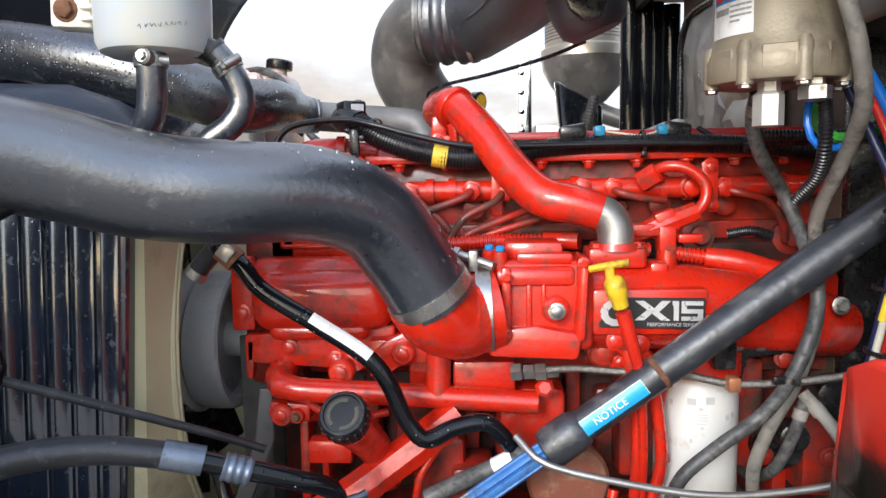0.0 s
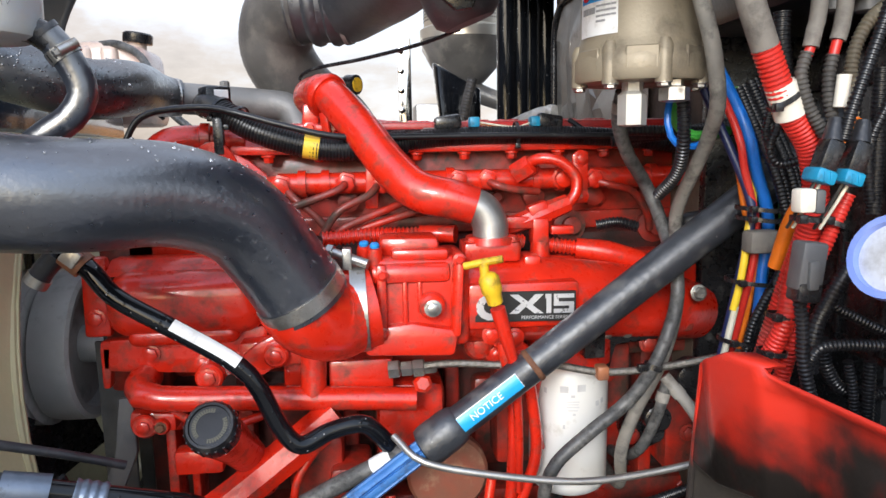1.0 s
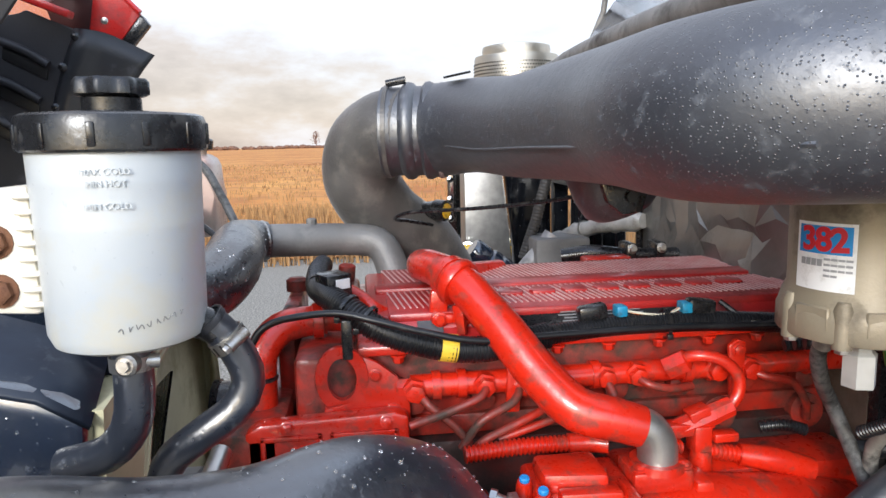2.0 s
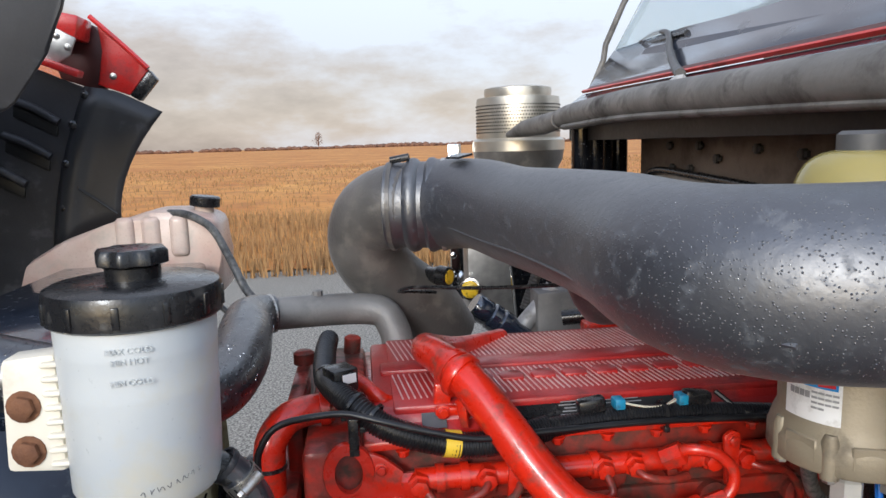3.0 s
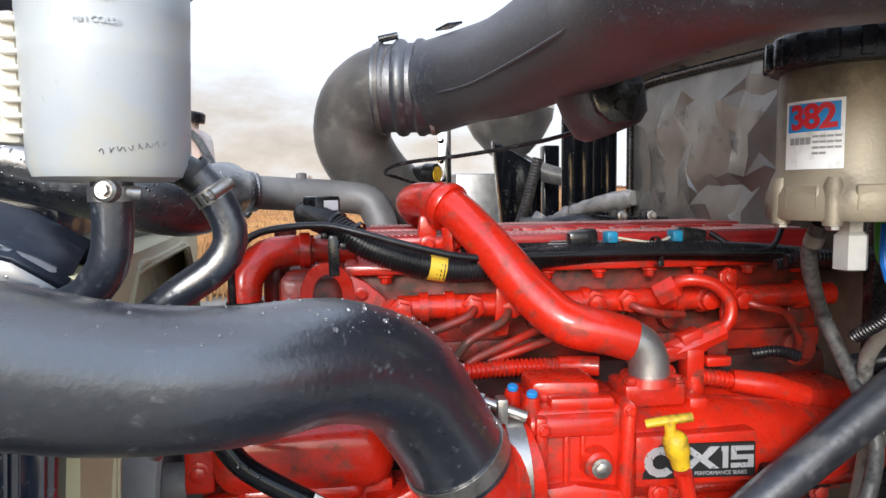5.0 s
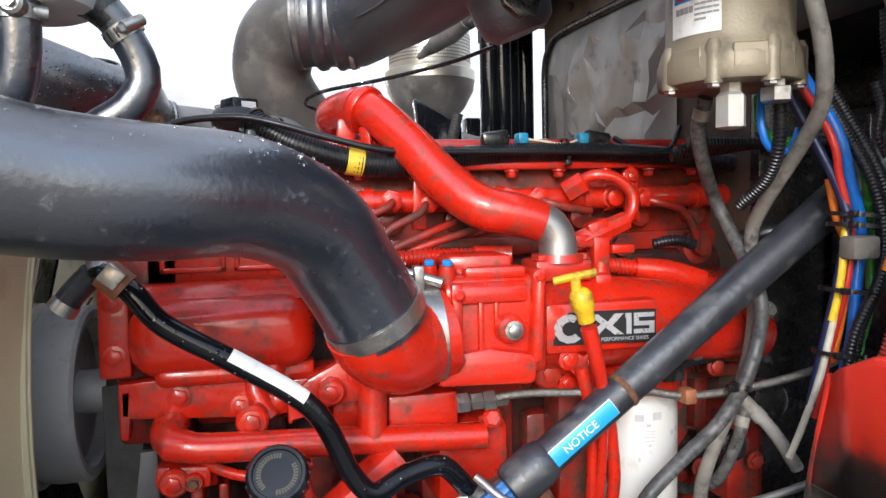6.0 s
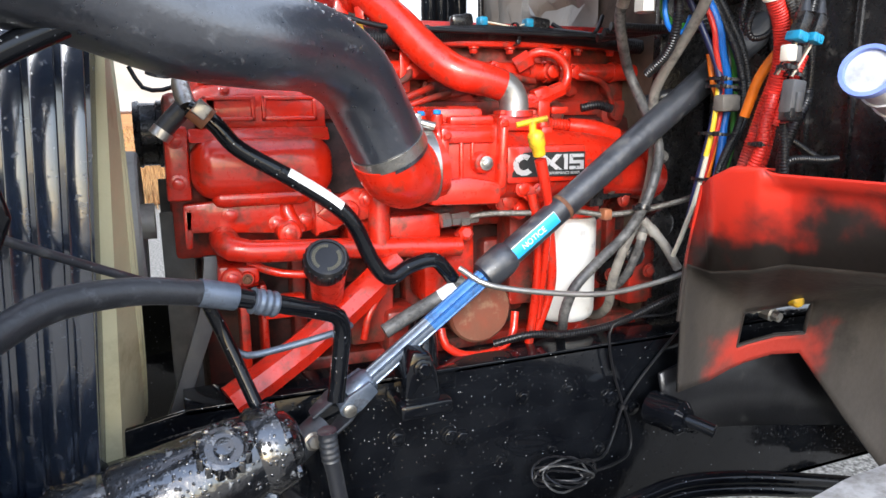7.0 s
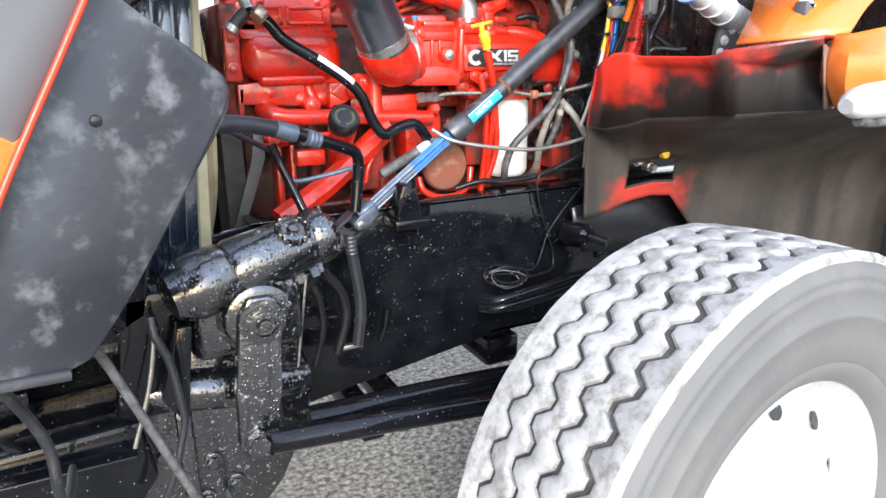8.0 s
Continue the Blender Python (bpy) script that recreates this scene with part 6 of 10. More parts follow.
br = thing("breather_tube", (-0.05, 0.855, 1.25), "glossy black bent tube with a white paper label", "tube")
TUBE = [(-0.262, 0.865, 1.520), (-0.243, 0.862, 1.510), (-0.228, 0.858, 1.497), (-0.202, 0.855, 1.466), (-0.137, 0.852, 1.425), (-0.075, 0.855, 1.382), (-0.047, 0.855, 1.350), (-0.022, 0.855, 1.295), (0.003, 0.855, 1.268), (0.040, 0.865, 1.280), (0.080, 0.87, 1.285), (0.103, 0.875, 1.265), (0.125, 0.88, 1.235)]
part("tube_body", sweep(B(), TUBE, 0.0118, n=20, step=0.006), BLACK_GLOSS, br)
bm = B()
run_ = [p for p in spline(TUBE, 0.006)[0] if -0.146 < p.x < -0.068]
rows = []
for i, p in enumerate(run_):
    dr = (run_[min(i + 1, len(run_) - 1)] - run_[max(i - 1, 0)]).normalized()
    up_ = V(0.25, -0.75, 0.62)
    up_ = (up_ - dr * up_.dot(dr)).normalized()
    rows.append([bm.verts.new(p + (Matrix.Rotation(radians(-40 + 10 * k), 3, dr) @ up_) * 0.0124) for k in range(9)])
for r0, r1 in zip(rows, rows[1:]):
    for q in range(8):
        bm.faces.new((r0[q], r0[q + 1], r1[q + 1], r1[q]))
part("paper_label", bm, WHITE_LABEL, br, "white paper label stuck along the tube")
part("clamp_band", band(B(), (-0.247, 0.862, 1.513), (-0.6, 0, 0.55), 0.0135, 0.026, 0.0025), COPPER, br, "orange-brown clamp")
bm = B()
box(bm, (-0.256, 0.842, 1.508), (-0.236, 0.852, 1.528), 0.002, turn=Matrix.Rotation(radians(40), 3, "Y"))
part("clamp_plate", bm, STEEL, br)
part("stub_hose", sweep(B(), [(-0.268, 0.868, 1.52), (-0.288, 0.872, 1.50), (-0.300, 0.874, 1.484)], 0.013, n=16), RUBBER, br)
part("end_sleeve", band(B(), (-0.297, 0.874, 1.488), (-0.6, 0, -0.75), 0.0132, 0.012, 0.0015), STEEL, br)
part("upper_stub", sweep(B(), [(-0.262, 0.87, 1.52), (-0.268, 0.90, 1.55), (-0.262, 0.95, 1.57)], 0.012, n=14), STEEL, br)
tube_thing("thin_lead", [(-0.262, 0.91, 1.555), (-0.29, 0.91, 1.545), (-0.315, 0.91, 1.548), (-0.33, 0.92, 1.575)], 0.003, LOOM, "thin black wire lead by the breather clamp", "cable", n=8)

# ---- steering shaft ----
st = thing("steering_shaft", (0.15, 0.79, 1.10), "dusty black telescopic steering shaft with a blue notice sticker", "steering shaft")
SH = [V(-0.076, 0.850, 1.084), V(0.20, 0.852, 1.284), V(0.50, 0.855, 1.502), V(0.72, 0.857, 1.661)]
d1 = (SH[1] - SH[0]).normalized()
part("outer_tube", sweep(B(), [SH[0] + d1 * 0.31, SH[0] + d1 * 0.45, SH[2], SH[3]], [0.0215, 0.0215, 0.0235, 0.026], n=28, step=0.03), SHAFT, st)
part("collar", lathe(B(), [(0.018, 0), (0.0255, 0.003), (0.0275, 0.012), (0.0270, 0.045), (0.0245, 0.056), (0.0215, 0.060)], SH[0] + d1 * 0.288, d1, 28), SHAFT, st)
part("seam_ring", lathe(B(), [(0.0215, 0), (0.0230, 0.002), (0.0230, 0.006), (0.0215, 0.008)], SH[0] + d1 * 0.462, d1, 28), RUST, st)
x, y, z = basis(d1)


def splined(a0, a1):
    bm = B()
    rings = []
    for k, s in enumerate((a0, a1)):
        rings.append([bm.verts.new(SH[0] + d1 * s + (x * math.cos(t) + y * math.sin(t)) * (0.0112 if j % 6 == 0 else 0.0150)) for j, t in enumerate(2 * math.pi * (j + 0.5) / 42 for j in range(42))])
    for j in range(42):
        bm.faces.new((rings[0][j], rings[0][(j + 1) % 42], rings[1][(j + 1) % 42], rings[1][j]))
    bm.faces.new(rings[0][::-1])
    bm.faces.new(rings[1])
    return bm


part("spline", splined(0.175, 0.292), BLUE_GREASE, st, "bright blue coated splines", sharp=20)
part("spline", splined(0.045, 0.175), SHAFT_STEEL, st, "bare grooved steel splines", sharp=20)
nm = (V(-0.05, -1, 0.12) - d1 * V(-0.05, -1, 0.12).dot(d1)).normalized()


def wrap(s0, s1, a0, a1, r):
    """A thin patch curved round the shaft between two places along it and two angles."""
    bm = B()
    rows = []
    for k in range(7):
        nrm = Matrix.Rotation(radians(a0 + (a1 - a0) * k / 6), 3, d1) @ nm
        rows.append([bm.verts.new(SH[0] + d1 * s + nrm * r) for s in (s0, s1)])
    for a, b in zip(rows, rows[1:]):
        bm.faces.new((a[0], a[1], b[1], b[0]))
    return bm


stk = part("sticker", wrap(0.335, 0.441, -30, 27, 0.0219), WHITE_LABEL, st, "white edged notice sticker")
part("blue_field", wrap(0.3355, 0.4405, -27, 26.5, 0.0221), CYAN_LABEL, stk, "bright blue field")
lettering("notice_lettering", "NOTICE", 0.0135, facing(SH[0] + d1 * 0.388 + nm * 0.0228, d1, nm), WHITE_LABEL, stk)
part("yoke", lathe(B(), [(0.016, 0.055), (0.020, 0.05), (0.022, 0.03), (0.020, 0.012)][::-1], SH[0], d1, 20), SHAFT_STEEL, st)
w = V(0.35, -0.9, 0.1)
w = (w - d1 * w.dot(d1)).normalized()
w2 = d1.cross(w).normalized()
low = SH[0] - V(0.050, 0.03, 0.024)
ld = (SH[0] - low).normalized()
for s in (-1, 1):
    c = SH[0] + w * 0.020 * s
    part("yoke_fork", slab(B(), [c + d1 * 0.050 + w2 * 0.012, c + d1 * 0.012 + w2 * 0.017, c - d1 * 0.010 + w2 * 0.012, c - d1 * 0.014, c - d1 * 0.010 - w2 * 0.012, c + d1 * 0.012 - w2 * 0.017, c + d1 * 0.050 - w2 * 0.012], w * 0.007 * s, 0.003), SHAFT_STEEL, st)
    part("bearing_cap", lathe(B(), [(0.0105, 0), (0.0105, 0.006), (0.007, 0.008)], SH[0] + w * 0.026 * s, w * s, 18), STEEL, st, "bright bearing cap")
    c = SH[0] + w2 * 0.020 * s
    part("lower_fork", slab(B(), [c - ld * 0.052 + w * 0.012, c - ld * 0.012 + w * 0.017, c + ld * 0.010 + w * 0.012, c + ld * 0.014, c + ld * 0.010 - w * 0.012, c - ld * 0.012 - w * 0.017, c - ld * 0.052 - w * 0.012], w2 * 0.007 * s, 0.003), SHAFT, st)
part("joint_cross", lathe(B(), [(0.011, -0.028), (0.011, 0.028)], SH[0], w, 16), SHAFT_STEEL, st)
part("lower_yoke", sweep(B(), [low + ld * 0.012, low - ld * 0.012, low - ld * 0.05], [0.021, 0.022, 0.020], n=18, step=0.02), SHAFT, st)
part("pinch_bolt", bolt(B(), low - ld * 0.012 + V(0, -0.024, 0.004), (0.1, -1, 0.1), 0.010, 0.010), STEEL, st, "bright pinch bolt")

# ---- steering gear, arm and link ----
# Pale flecks and patches carry the wet casting's glints in its colour.
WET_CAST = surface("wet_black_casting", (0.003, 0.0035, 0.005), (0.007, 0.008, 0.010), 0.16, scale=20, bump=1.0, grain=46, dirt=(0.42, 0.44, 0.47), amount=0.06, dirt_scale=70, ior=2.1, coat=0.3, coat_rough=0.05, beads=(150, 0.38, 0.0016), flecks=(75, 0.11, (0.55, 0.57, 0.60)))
sg = thing("steering_gear", (-0.34, 0.68, 0.95), "glossy black steering gear box bolted to the frame rail", "steering gear")
G0, G1 = V(-0.185, 0.715, 1.105), V(-0.50, 0.665, 1.035)
gd = (G1 - G0).normalized()
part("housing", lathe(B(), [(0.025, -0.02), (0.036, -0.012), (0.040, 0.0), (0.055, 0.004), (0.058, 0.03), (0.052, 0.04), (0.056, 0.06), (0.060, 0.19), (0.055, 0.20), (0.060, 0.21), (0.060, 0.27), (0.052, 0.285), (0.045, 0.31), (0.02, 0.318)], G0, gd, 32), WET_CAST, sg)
bm = B()
for k in range(6):
    a = 2 * math.pi * k / 6 + 0.3
    x, y, z = basis(gd)
    bolt(bm, G0 + gd * 0.005 + (x * math.cos(a) + y * math.sin(a)) * 0.048, -gd, 0.008, 0.008)
    bolt(bm, G0 + gd * 0.285 + (x * math.cos(a) + y * math.sin(a)) * 0.046, gd, 0.009, 0.010)
split("cover_bolt", bm, WET_CAST, sg)
part("valve_plug", lathe(B(), [(0.028, 0), (0.028, 0.014), (0.022, 0.016), (0.022, 0.012), (0.012, 0.012), (0.011, 0.020), (0.005, 0.021)], G0 + gd * 0.078 + V(0, -0.030, 0.036), (0.05, -0.62, 0.8), 20), WET_CAST, sg)
bm = B()
for k in range(14):
    a = 2 * math.pi * k / 14
    cx, cy, cz = basis(V(0.05, -0.62, 0.8))
    c = G0 + gd * 0.078 + V(0, -0.030, 0.036) + cz * 0.008 + (cx * math.cos(a) + cy * math.sin(a)) * 0.029
    box(bm, c - V(0.004, 0.004, 0.007), c + V(0.004, 0.004, 0.007), 0.0015, turn=Matrix.Rotation(a, 3, "Z"))
part("castle_ring", bm, WET_CAST, sg)
part("mount_plate", slab(B(), [(-0.47, 0.80, 0.88), (-0.20, 0.80, 0.90), (-0.18, 0.80, 1.09), (-0.48, 0.80, 1.04)], (0, 0.06, 0), 0.01), WET_CAST, sg)
bm = box(B(), (-0.46, 0.66, 0.90), (-0.25, 0.80, 1.05), 0.03, seg=3)
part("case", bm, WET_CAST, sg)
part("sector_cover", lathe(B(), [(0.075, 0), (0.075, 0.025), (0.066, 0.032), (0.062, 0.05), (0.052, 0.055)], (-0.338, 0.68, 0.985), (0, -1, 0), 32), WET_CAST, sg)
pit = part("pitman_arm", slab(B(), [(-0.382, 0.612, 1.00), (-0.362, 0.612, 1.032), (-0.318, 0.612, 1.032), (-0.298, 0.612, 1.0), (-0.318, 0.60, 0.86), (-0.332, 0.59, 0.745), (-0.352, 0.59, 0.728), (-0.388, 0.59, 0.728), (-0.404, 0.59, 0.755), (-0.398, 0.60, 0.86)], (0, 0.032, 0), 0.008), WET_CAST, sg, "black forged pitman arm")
part("arm_nut", lathe(B(), [(0.042, 0), (0.042, 0.006), (0.036, 0.007), (0.036, 0.012), (0.027, 0.013), (0.027, 0.020), (0.021, 0.021), (0.020, 0.012), (0.013, 0.012), (0.012, 0.028), (0.006, 0.029)], (-0.340, 0.612, 0.985), (0, -1, 0), 20), WET_CAST, pit)
part("arm_nut", lathe(B(), [(0.026, 0), (0.026, 0.008), (0.018, 0.010), (0.018, 0.022)], (-0.370, 0.592, 0.762), (0, -1, 0), 8), WET_CAST, pit)
tube_thing("drag_link", [(-0.355, 0.575, 0.765), (-0.30, 0.575, 0.762), (0.10, 0.555, 0.735), (0.34, 0.545, 0.70)], 0.0235, BLACK_GLOSS, "thick glossy black drag link to the wheel", "drag link", n=20, step=0.05)
tube_thing("tie_bar", [(-0.25, 0.70, 0.715), (0.05, 0.70, 0.705), (0.35, 0.70, 0.69)], 0.03, BLACK_GLOSS, "black suspension bar behind the drag link", "bar", n=16, step=0.1)
bm = B()
sweep(bm, [(0.30, 0.66, 0.73), (0.305, 0.66, 0.60), (0.30, 0.66, 0.42)], 0.022, n=16, step=0.05)
lathe(bm, [(0.045, -0.05), (0.05, -0.04), (0.05, 0.04), (0.045, 0.05)], (0.26, 0.64, 0.66), (0, -1, 0), 22)
solo("shock_absorber", bm, BLACK_GLOSS, "black shock absorber and bush behind the wheel", "shock absorber")
sp = thing("leaf_spring", (0.9, 0.72, 0.50), "black leaf spring pack above the axle", "leaf spring")
for k in range(5):
    part("leaf", box(B(), (0.30 + 0.05 * k, 0.70, 0.50 + 0.014 * k), (1.25, 0.79, 0.512 + 0.014 * k), 0.003), BLACK_GLOSS, sp)
bh = thing("brake_hose", (-0.10, 0.77, 0.80), "black rubber hose with a crimped end down the frame rail", "hose")
part("hose", sweep(B(), [(-0.118, 0.765, 1.05), (-0.109, 0.77, 1.002), (-0.1, 0.772, 0.913), (-0.109, 0.778, 0.825)], 0.0115, n=16), RUBBER, bh)
part("crimp_sleeve", sweep(B(), [(-0.1205, 0.763, 1.085), (-0.116, 0.766, 1.04)], 0.0135, n=16, rib=(0.0090, 0.0013)), SHAFT, bh)
for pts, r in (([(-0.19, 0.74, 1.03), (-0.175, 0.755, 1.003), (-0.144, 0.765, 0.959), (-0.135, 0.77, 0.896), (-0.157, 0.775, 0.815)], 0.0105), ([(-0.011, 0.845, 0.862), (-0.014, 0.848, 0.835), (-0.018, 0.85, 0.812), (-0.028, 0.858, 0.780)], 0.004), ([(-0.215, 0.735, 1.00), (-0.195, 0.75, 0.95), (-0.19, 0.76, 0.88), (-0.21, 0.77, 0.80)], 0.007)):
    tube_thing("brake_hose", pts, r, LOOM, "thin black rubber hose down the side of the frame rail", "hose", n=14)
hf = thing("hose_fitting", (-0.23, 0.70, 1.02), "pale zinc hose unions on the steering gear", "fitting")
part("union", lathe(B(), [(0.007, 0), (0.010, 0.002), (0.010, 0.012), (0.007, 0.014), (0.007, 0.02)], (-0.254, 0.694, 1.024), (0.8, -0.2, 0.25), 6), STEEL, hf)
part("union", lathe(B(), [(0.008, 0), (0.0125, 0.002), (0.0125, 0.016), (0.008, 0.018), (0.008, 0.026)], (-0.224, 0.700, 1.033), (0.85, -0.1, 0.25), 6), SHAFT_STEEL, hf)
em = thing("engine_mount", (0.038, 0.85, 1.07), "black cast engine mount lug standing on the frame rail", "bracket")
part("lug", slab(B(), [(0.004, 0.80, 1.085), (0.066, 0.80, 1.08), (0.060, 0.80, 1.125), (0.048, 0.80, 1.160), (0.020, 0.80, 1.165), (0.008, 0.80, 1.13)], (0, 0.06, 0), 0.008), BLACK_GLOSS, em)
part("bolt", bolt(B(), (0.034, 0.797, 1.138), (0, -1, 0.1), 0.011, 0.010), BLACK_GLOSS, em)
part("foot", box(B(), (-0.004, 0.79, 1.062), (0.080, 0.868, 1.086), 0.006), BLACK_GLOSS, em)
tube_thing("steel_wire", [(-0.232, 0.70, 1.03), (-0.245, 0.70, 0.95), (-0.262, 0.70, 0.84)], 0.0025, STEEL, "thin bright steel wire by the steering gear", "wire", n=6)
bm = box(B(), (-0.145, 0.785, 0.812), (-0.095, 0.80, 0.822), 0.002)
solo("hose_bracket", bm, STEEL, "small grey steel hose bracket on the rail", "bracket")
part("lift_lug", slab(B(), [(-0.52, 0.64, 0.86), (-0.48, 0.64, 0.99), (-0.455, 0.64, 0.99), (-0.48, 0.64, 0.80)], (0, 0.04, 0), 0.004), BLACK_GLOSS, sg)

# ---- hydraulic lines in front ----
hy = thing("steering_hose", (-0.25, 0.70, 1.15), "black hydraulic hose with crimped steel ends", "hose")
part("rubber_hose", sweep(B(), [(-0.600, 0.44, 1.225), (-0.540, 0.50, 1.268), (-0.492, 0.548, 1.297), (-0.45, 0.60, 1.317), (-0.405, 0.640, 1.331), (-0.335, 0.675, 1.328), (-0.265, 0.700, 1.312)], [0.016, 0.016, 0.0165, 0.0165, 0.0165, 0.0155, 0.015], n=20), RUBBER, hy)
part("crimp_sleeve", sweep(B(), [(-0.272, 0.698, 1.314), (-0.232, 0.711, 1.301)], 0.0165, n=20, step=0.03), SHAFT_STEEL, hy, "bright crimped sleeve")
part("crimp_sleeve", sweep(B(), [(-0.212, 0.716, 1.293), (-0.182, 0.724, 1.282)], 0.0165, n=20, rib=(0.0090, 0.0013)), SHAFT_STEEL, hy, "bright crimped sleeve")
part("steel_line", sweep(B(), [(-0.235, 0.71, 1.302), (-0.17, 0.728, 1.279), (-0.125, 0.742, 1.262), (-0.100, 0.755, 1.248), (-0.094, 0.760, 1.225), (-0.098, 0.76, 1.19), (-0.108, 0.755, 1.13)], 0.0118, n=18), BLACK_GLOSS, hy)
tube_thing("steel_pipe", [(-0.235, 0.80, 1.21), (-0.215, 0.80, 1.195), (-0.16, 0.80, 1.20), (-0.09, 0.80, 1.212), (-0.07, 0.81, 1.216)], 0.0050, SHAFT_STEEL, "thin dark steel pipe across the strut", "pipe", n=12)
tube_thing("steel_pipe", [(-0.26, 0.79, 1.275), (-0.245, 0.79, 1.235), (-0.222, 0.77, 1.17), (-0.205, 0.75, 1.12)], 0.009, BLACK_GLOSS, "short black pipe into the steering gear", "pipe", n=12)
tube_thing("sleeved_hose", [(0.0, 0.88, 1.175), (0.05, 0.88, 1.20), (0.10, 0.875, 1.225), (0.135, 0.87, 1.245)], 0.012, HOSE_GREY, "grey-brown sleeved hose with a white tag", "hose", n=14)
solo("paper_tag", sweep(B(), [(0.093, 0.876, 1.221), (0.118, 0.872, 1.236)], 0.0126, n=14, step=0.02), WHITE_LABEL, "small white paper tag on the hose", "tag")
rod = thing("hood_rod", (-0.4, 0.76, 1.30), "thin black steel rod with a rubber grommet at its end", "rod")
part("rod", sweep(B(), [(-0.50, 0.70, 1.410), (-0.394, 0.785, 1.340), (-0.285, 0.86, 1.274), (-0.225, 0.895, 1.238)], 0.0058, n=10, step=0.05), SHAFT, rod)
part("grommet", lathe(B(), [(0.012, -0.02), (0.022, -0.018), (0.022, -0.010), (0.016, -0.008), (0.016, -0.004), (0.022, -0.002), (0.022, 0.008), (0.014, 0.010)], (-0.478, 0.715, 1.403), (0.6, 0.5, -0.38), 20), RUBBER, rod)
tube_thing("grab_handle", [(-0.37, 0.63, 1.595), (-0.42, 0.615, 1.568), (-0.475, 0.60, 1.532), (-0.502, 0.585, 1.505), (-0.515, 0.57, 1.44)], 0.0125, BLACK_GLOSS, "bent glossy black steel tube beside the radiator", "tube", n=16)
bm = slab(B(), [(-0.58, 0.64, 1.44), (-0.455, 0.70, 1.455), (-0.445, 0.70, 1.41), (-0.46, 0.70, 1.375), (-0.55, 0.65, 1.37)], (0, 0.01, 0), 0.004)
hbk = thing("hood_bracket", (-0.50, 0.66, 1.37), "black hinge bracket plate by the radiator", "bracket")
part("plate", bm, BLACK_GLOSS, hbk)

# ---- fuel filter housing on the firewall ----
HEX_PALE = surface("pale_zinc", (0.50, 0.49, 0.46), (0.42, 0.41, 0.38), 0.4, 0.3, scale=30, bump=0.1)
fs = thing("fuel_filter", (0.42, 0.83, 1.705), "tan cast fuel filter housing with a clear amber bowl", "fuel filter")
FC = (0.424, 0.83, 0.0)
part("housing", lathe(B(), [(0.05, 1.706), (0.077, 1.707), (0.079, 1.710), (0.079, 1.732), (0.077, 1.737), (0.074, 1.748), (0.0695, 1.758), (0.0700, 1.85), (0.067, 1.862)], FC, (0, 0, 1), 48), TAN_CAST, fs)
for k in range(5):
    a = radians(175 + k * 47)
    c = V(FC[0] + math.cos(a) * 0.0715, FC[1] + math.sin(a) * 0.0715, 0)
    part("boss", lathe(B(), [(0.0095, 1.703), (0.0095, 1.742), (0.006, 1.750)], c, (0, 0, 1), 16), TAN_CAST, fs)
    part("bolt", bolt(B(), (c.x, c.y, 1.704), (0, 0, -1), 0.007, 0.006), STEEL, fs)
bm = B()
for k in range(3):
    a = radians(200 + k * 50)
    d = V(math.cos(a), math.sin(a), 0)
    plate_at(bm, facing(V(FC[0], FC[1], 1.730) + d * 0.0755, V(-d.y, d.x, 0), d), 0.036, 0.026, 0.004, 0.0015)
split("base_pad", bm, TAN_CAST, fs)
lid = part("lid_ring", lathe(B(), [(0.069, 1.858), (0.079, 1.860), (0.081, 1.865), (0.081, 1.888), (0.077, 1.894), (0.06, 1.896)], FC, (0, 0, 1), 48), BLACK_PLASTIC, fs, "black toothed lid ring")
for k in range(18):
    a = 2 * math.pi * k / 18
    c = V(FC[0] + math.cos(a) * 0.081, FC[1] + math.sin(a) * 0.081, 1.876)
    part("lid_tooth", box(B(), c - V(0.004, 0.006, 0.014), c + V(0.004, 0.006, 0.014), 0.0015, turn=Matrix.Rotation(a, 3, "Z")), BLACK_PLASTIC, lid)
part("bowl", lathe(B(), [(0.066, 1.895), (0.0672, 1.902), (0.0672, 1.955), (0.0668, 1.975), (0.0655, 1.990), (0.063, 2.002), (0.059, 2.012), (0.054, 2.020), (0.047, 2.0265), (0.039, 2.031), (0.030, 2.0335), (0.018, 2.035), (0.008, 2.0355)], FC, (0, 0, 1), 56), BOWL, fs)
part("cap_nut", lathe(B(), [(0.024, 2.032), (0.026, 2.034), (0.026, 2.050), (0.021, 2.054)], FC, (0, 0, 1), 12), CONNECTOR, fs, "grey ribbed cap nut")
part("hex_fitting", lathe(B(), [(0.010, 0.0), (0.0165, 0.002), (0.0165, 0.036), (0.012, 0.040), (0.012, 0.055)], (0.403, 0.797, 1.656), (0, 0, 1), 6), HEX_PALE, fs, "pale hex fitting")
part("hex_fitting", lathe(B(), [(0.010, 0.0), (0.017, 0.002), (0.017, 0.016), (0.010, 0.018), (0.010, 0.03)], (0.443, 0.775, 1.682), (0, 0, 1), 6), STEEL, fs, "brassy hex plug")
od = V(0.16, -0.95, 0.10).normalized()
part("outlet_boss", lathe(B(), [(0.026, -0.03), (0.026, 0.0), (0.023, 0.004), (0.019, 0.006)], (0.437, 0.765, 1.823), od, 26), TAN_CAST, fs)
part("outlet_fitting", lathe(B(), [(0.016, 0.0), (0.016, 0.010), (0.012, 0.012), (0.012, 0.022), (0.008, 0.024)], V(0.437, 0.765, 1.823) + od * 0.005, od, 8), BLACK_PLASTIC, fs, "black quick-connect fitting")
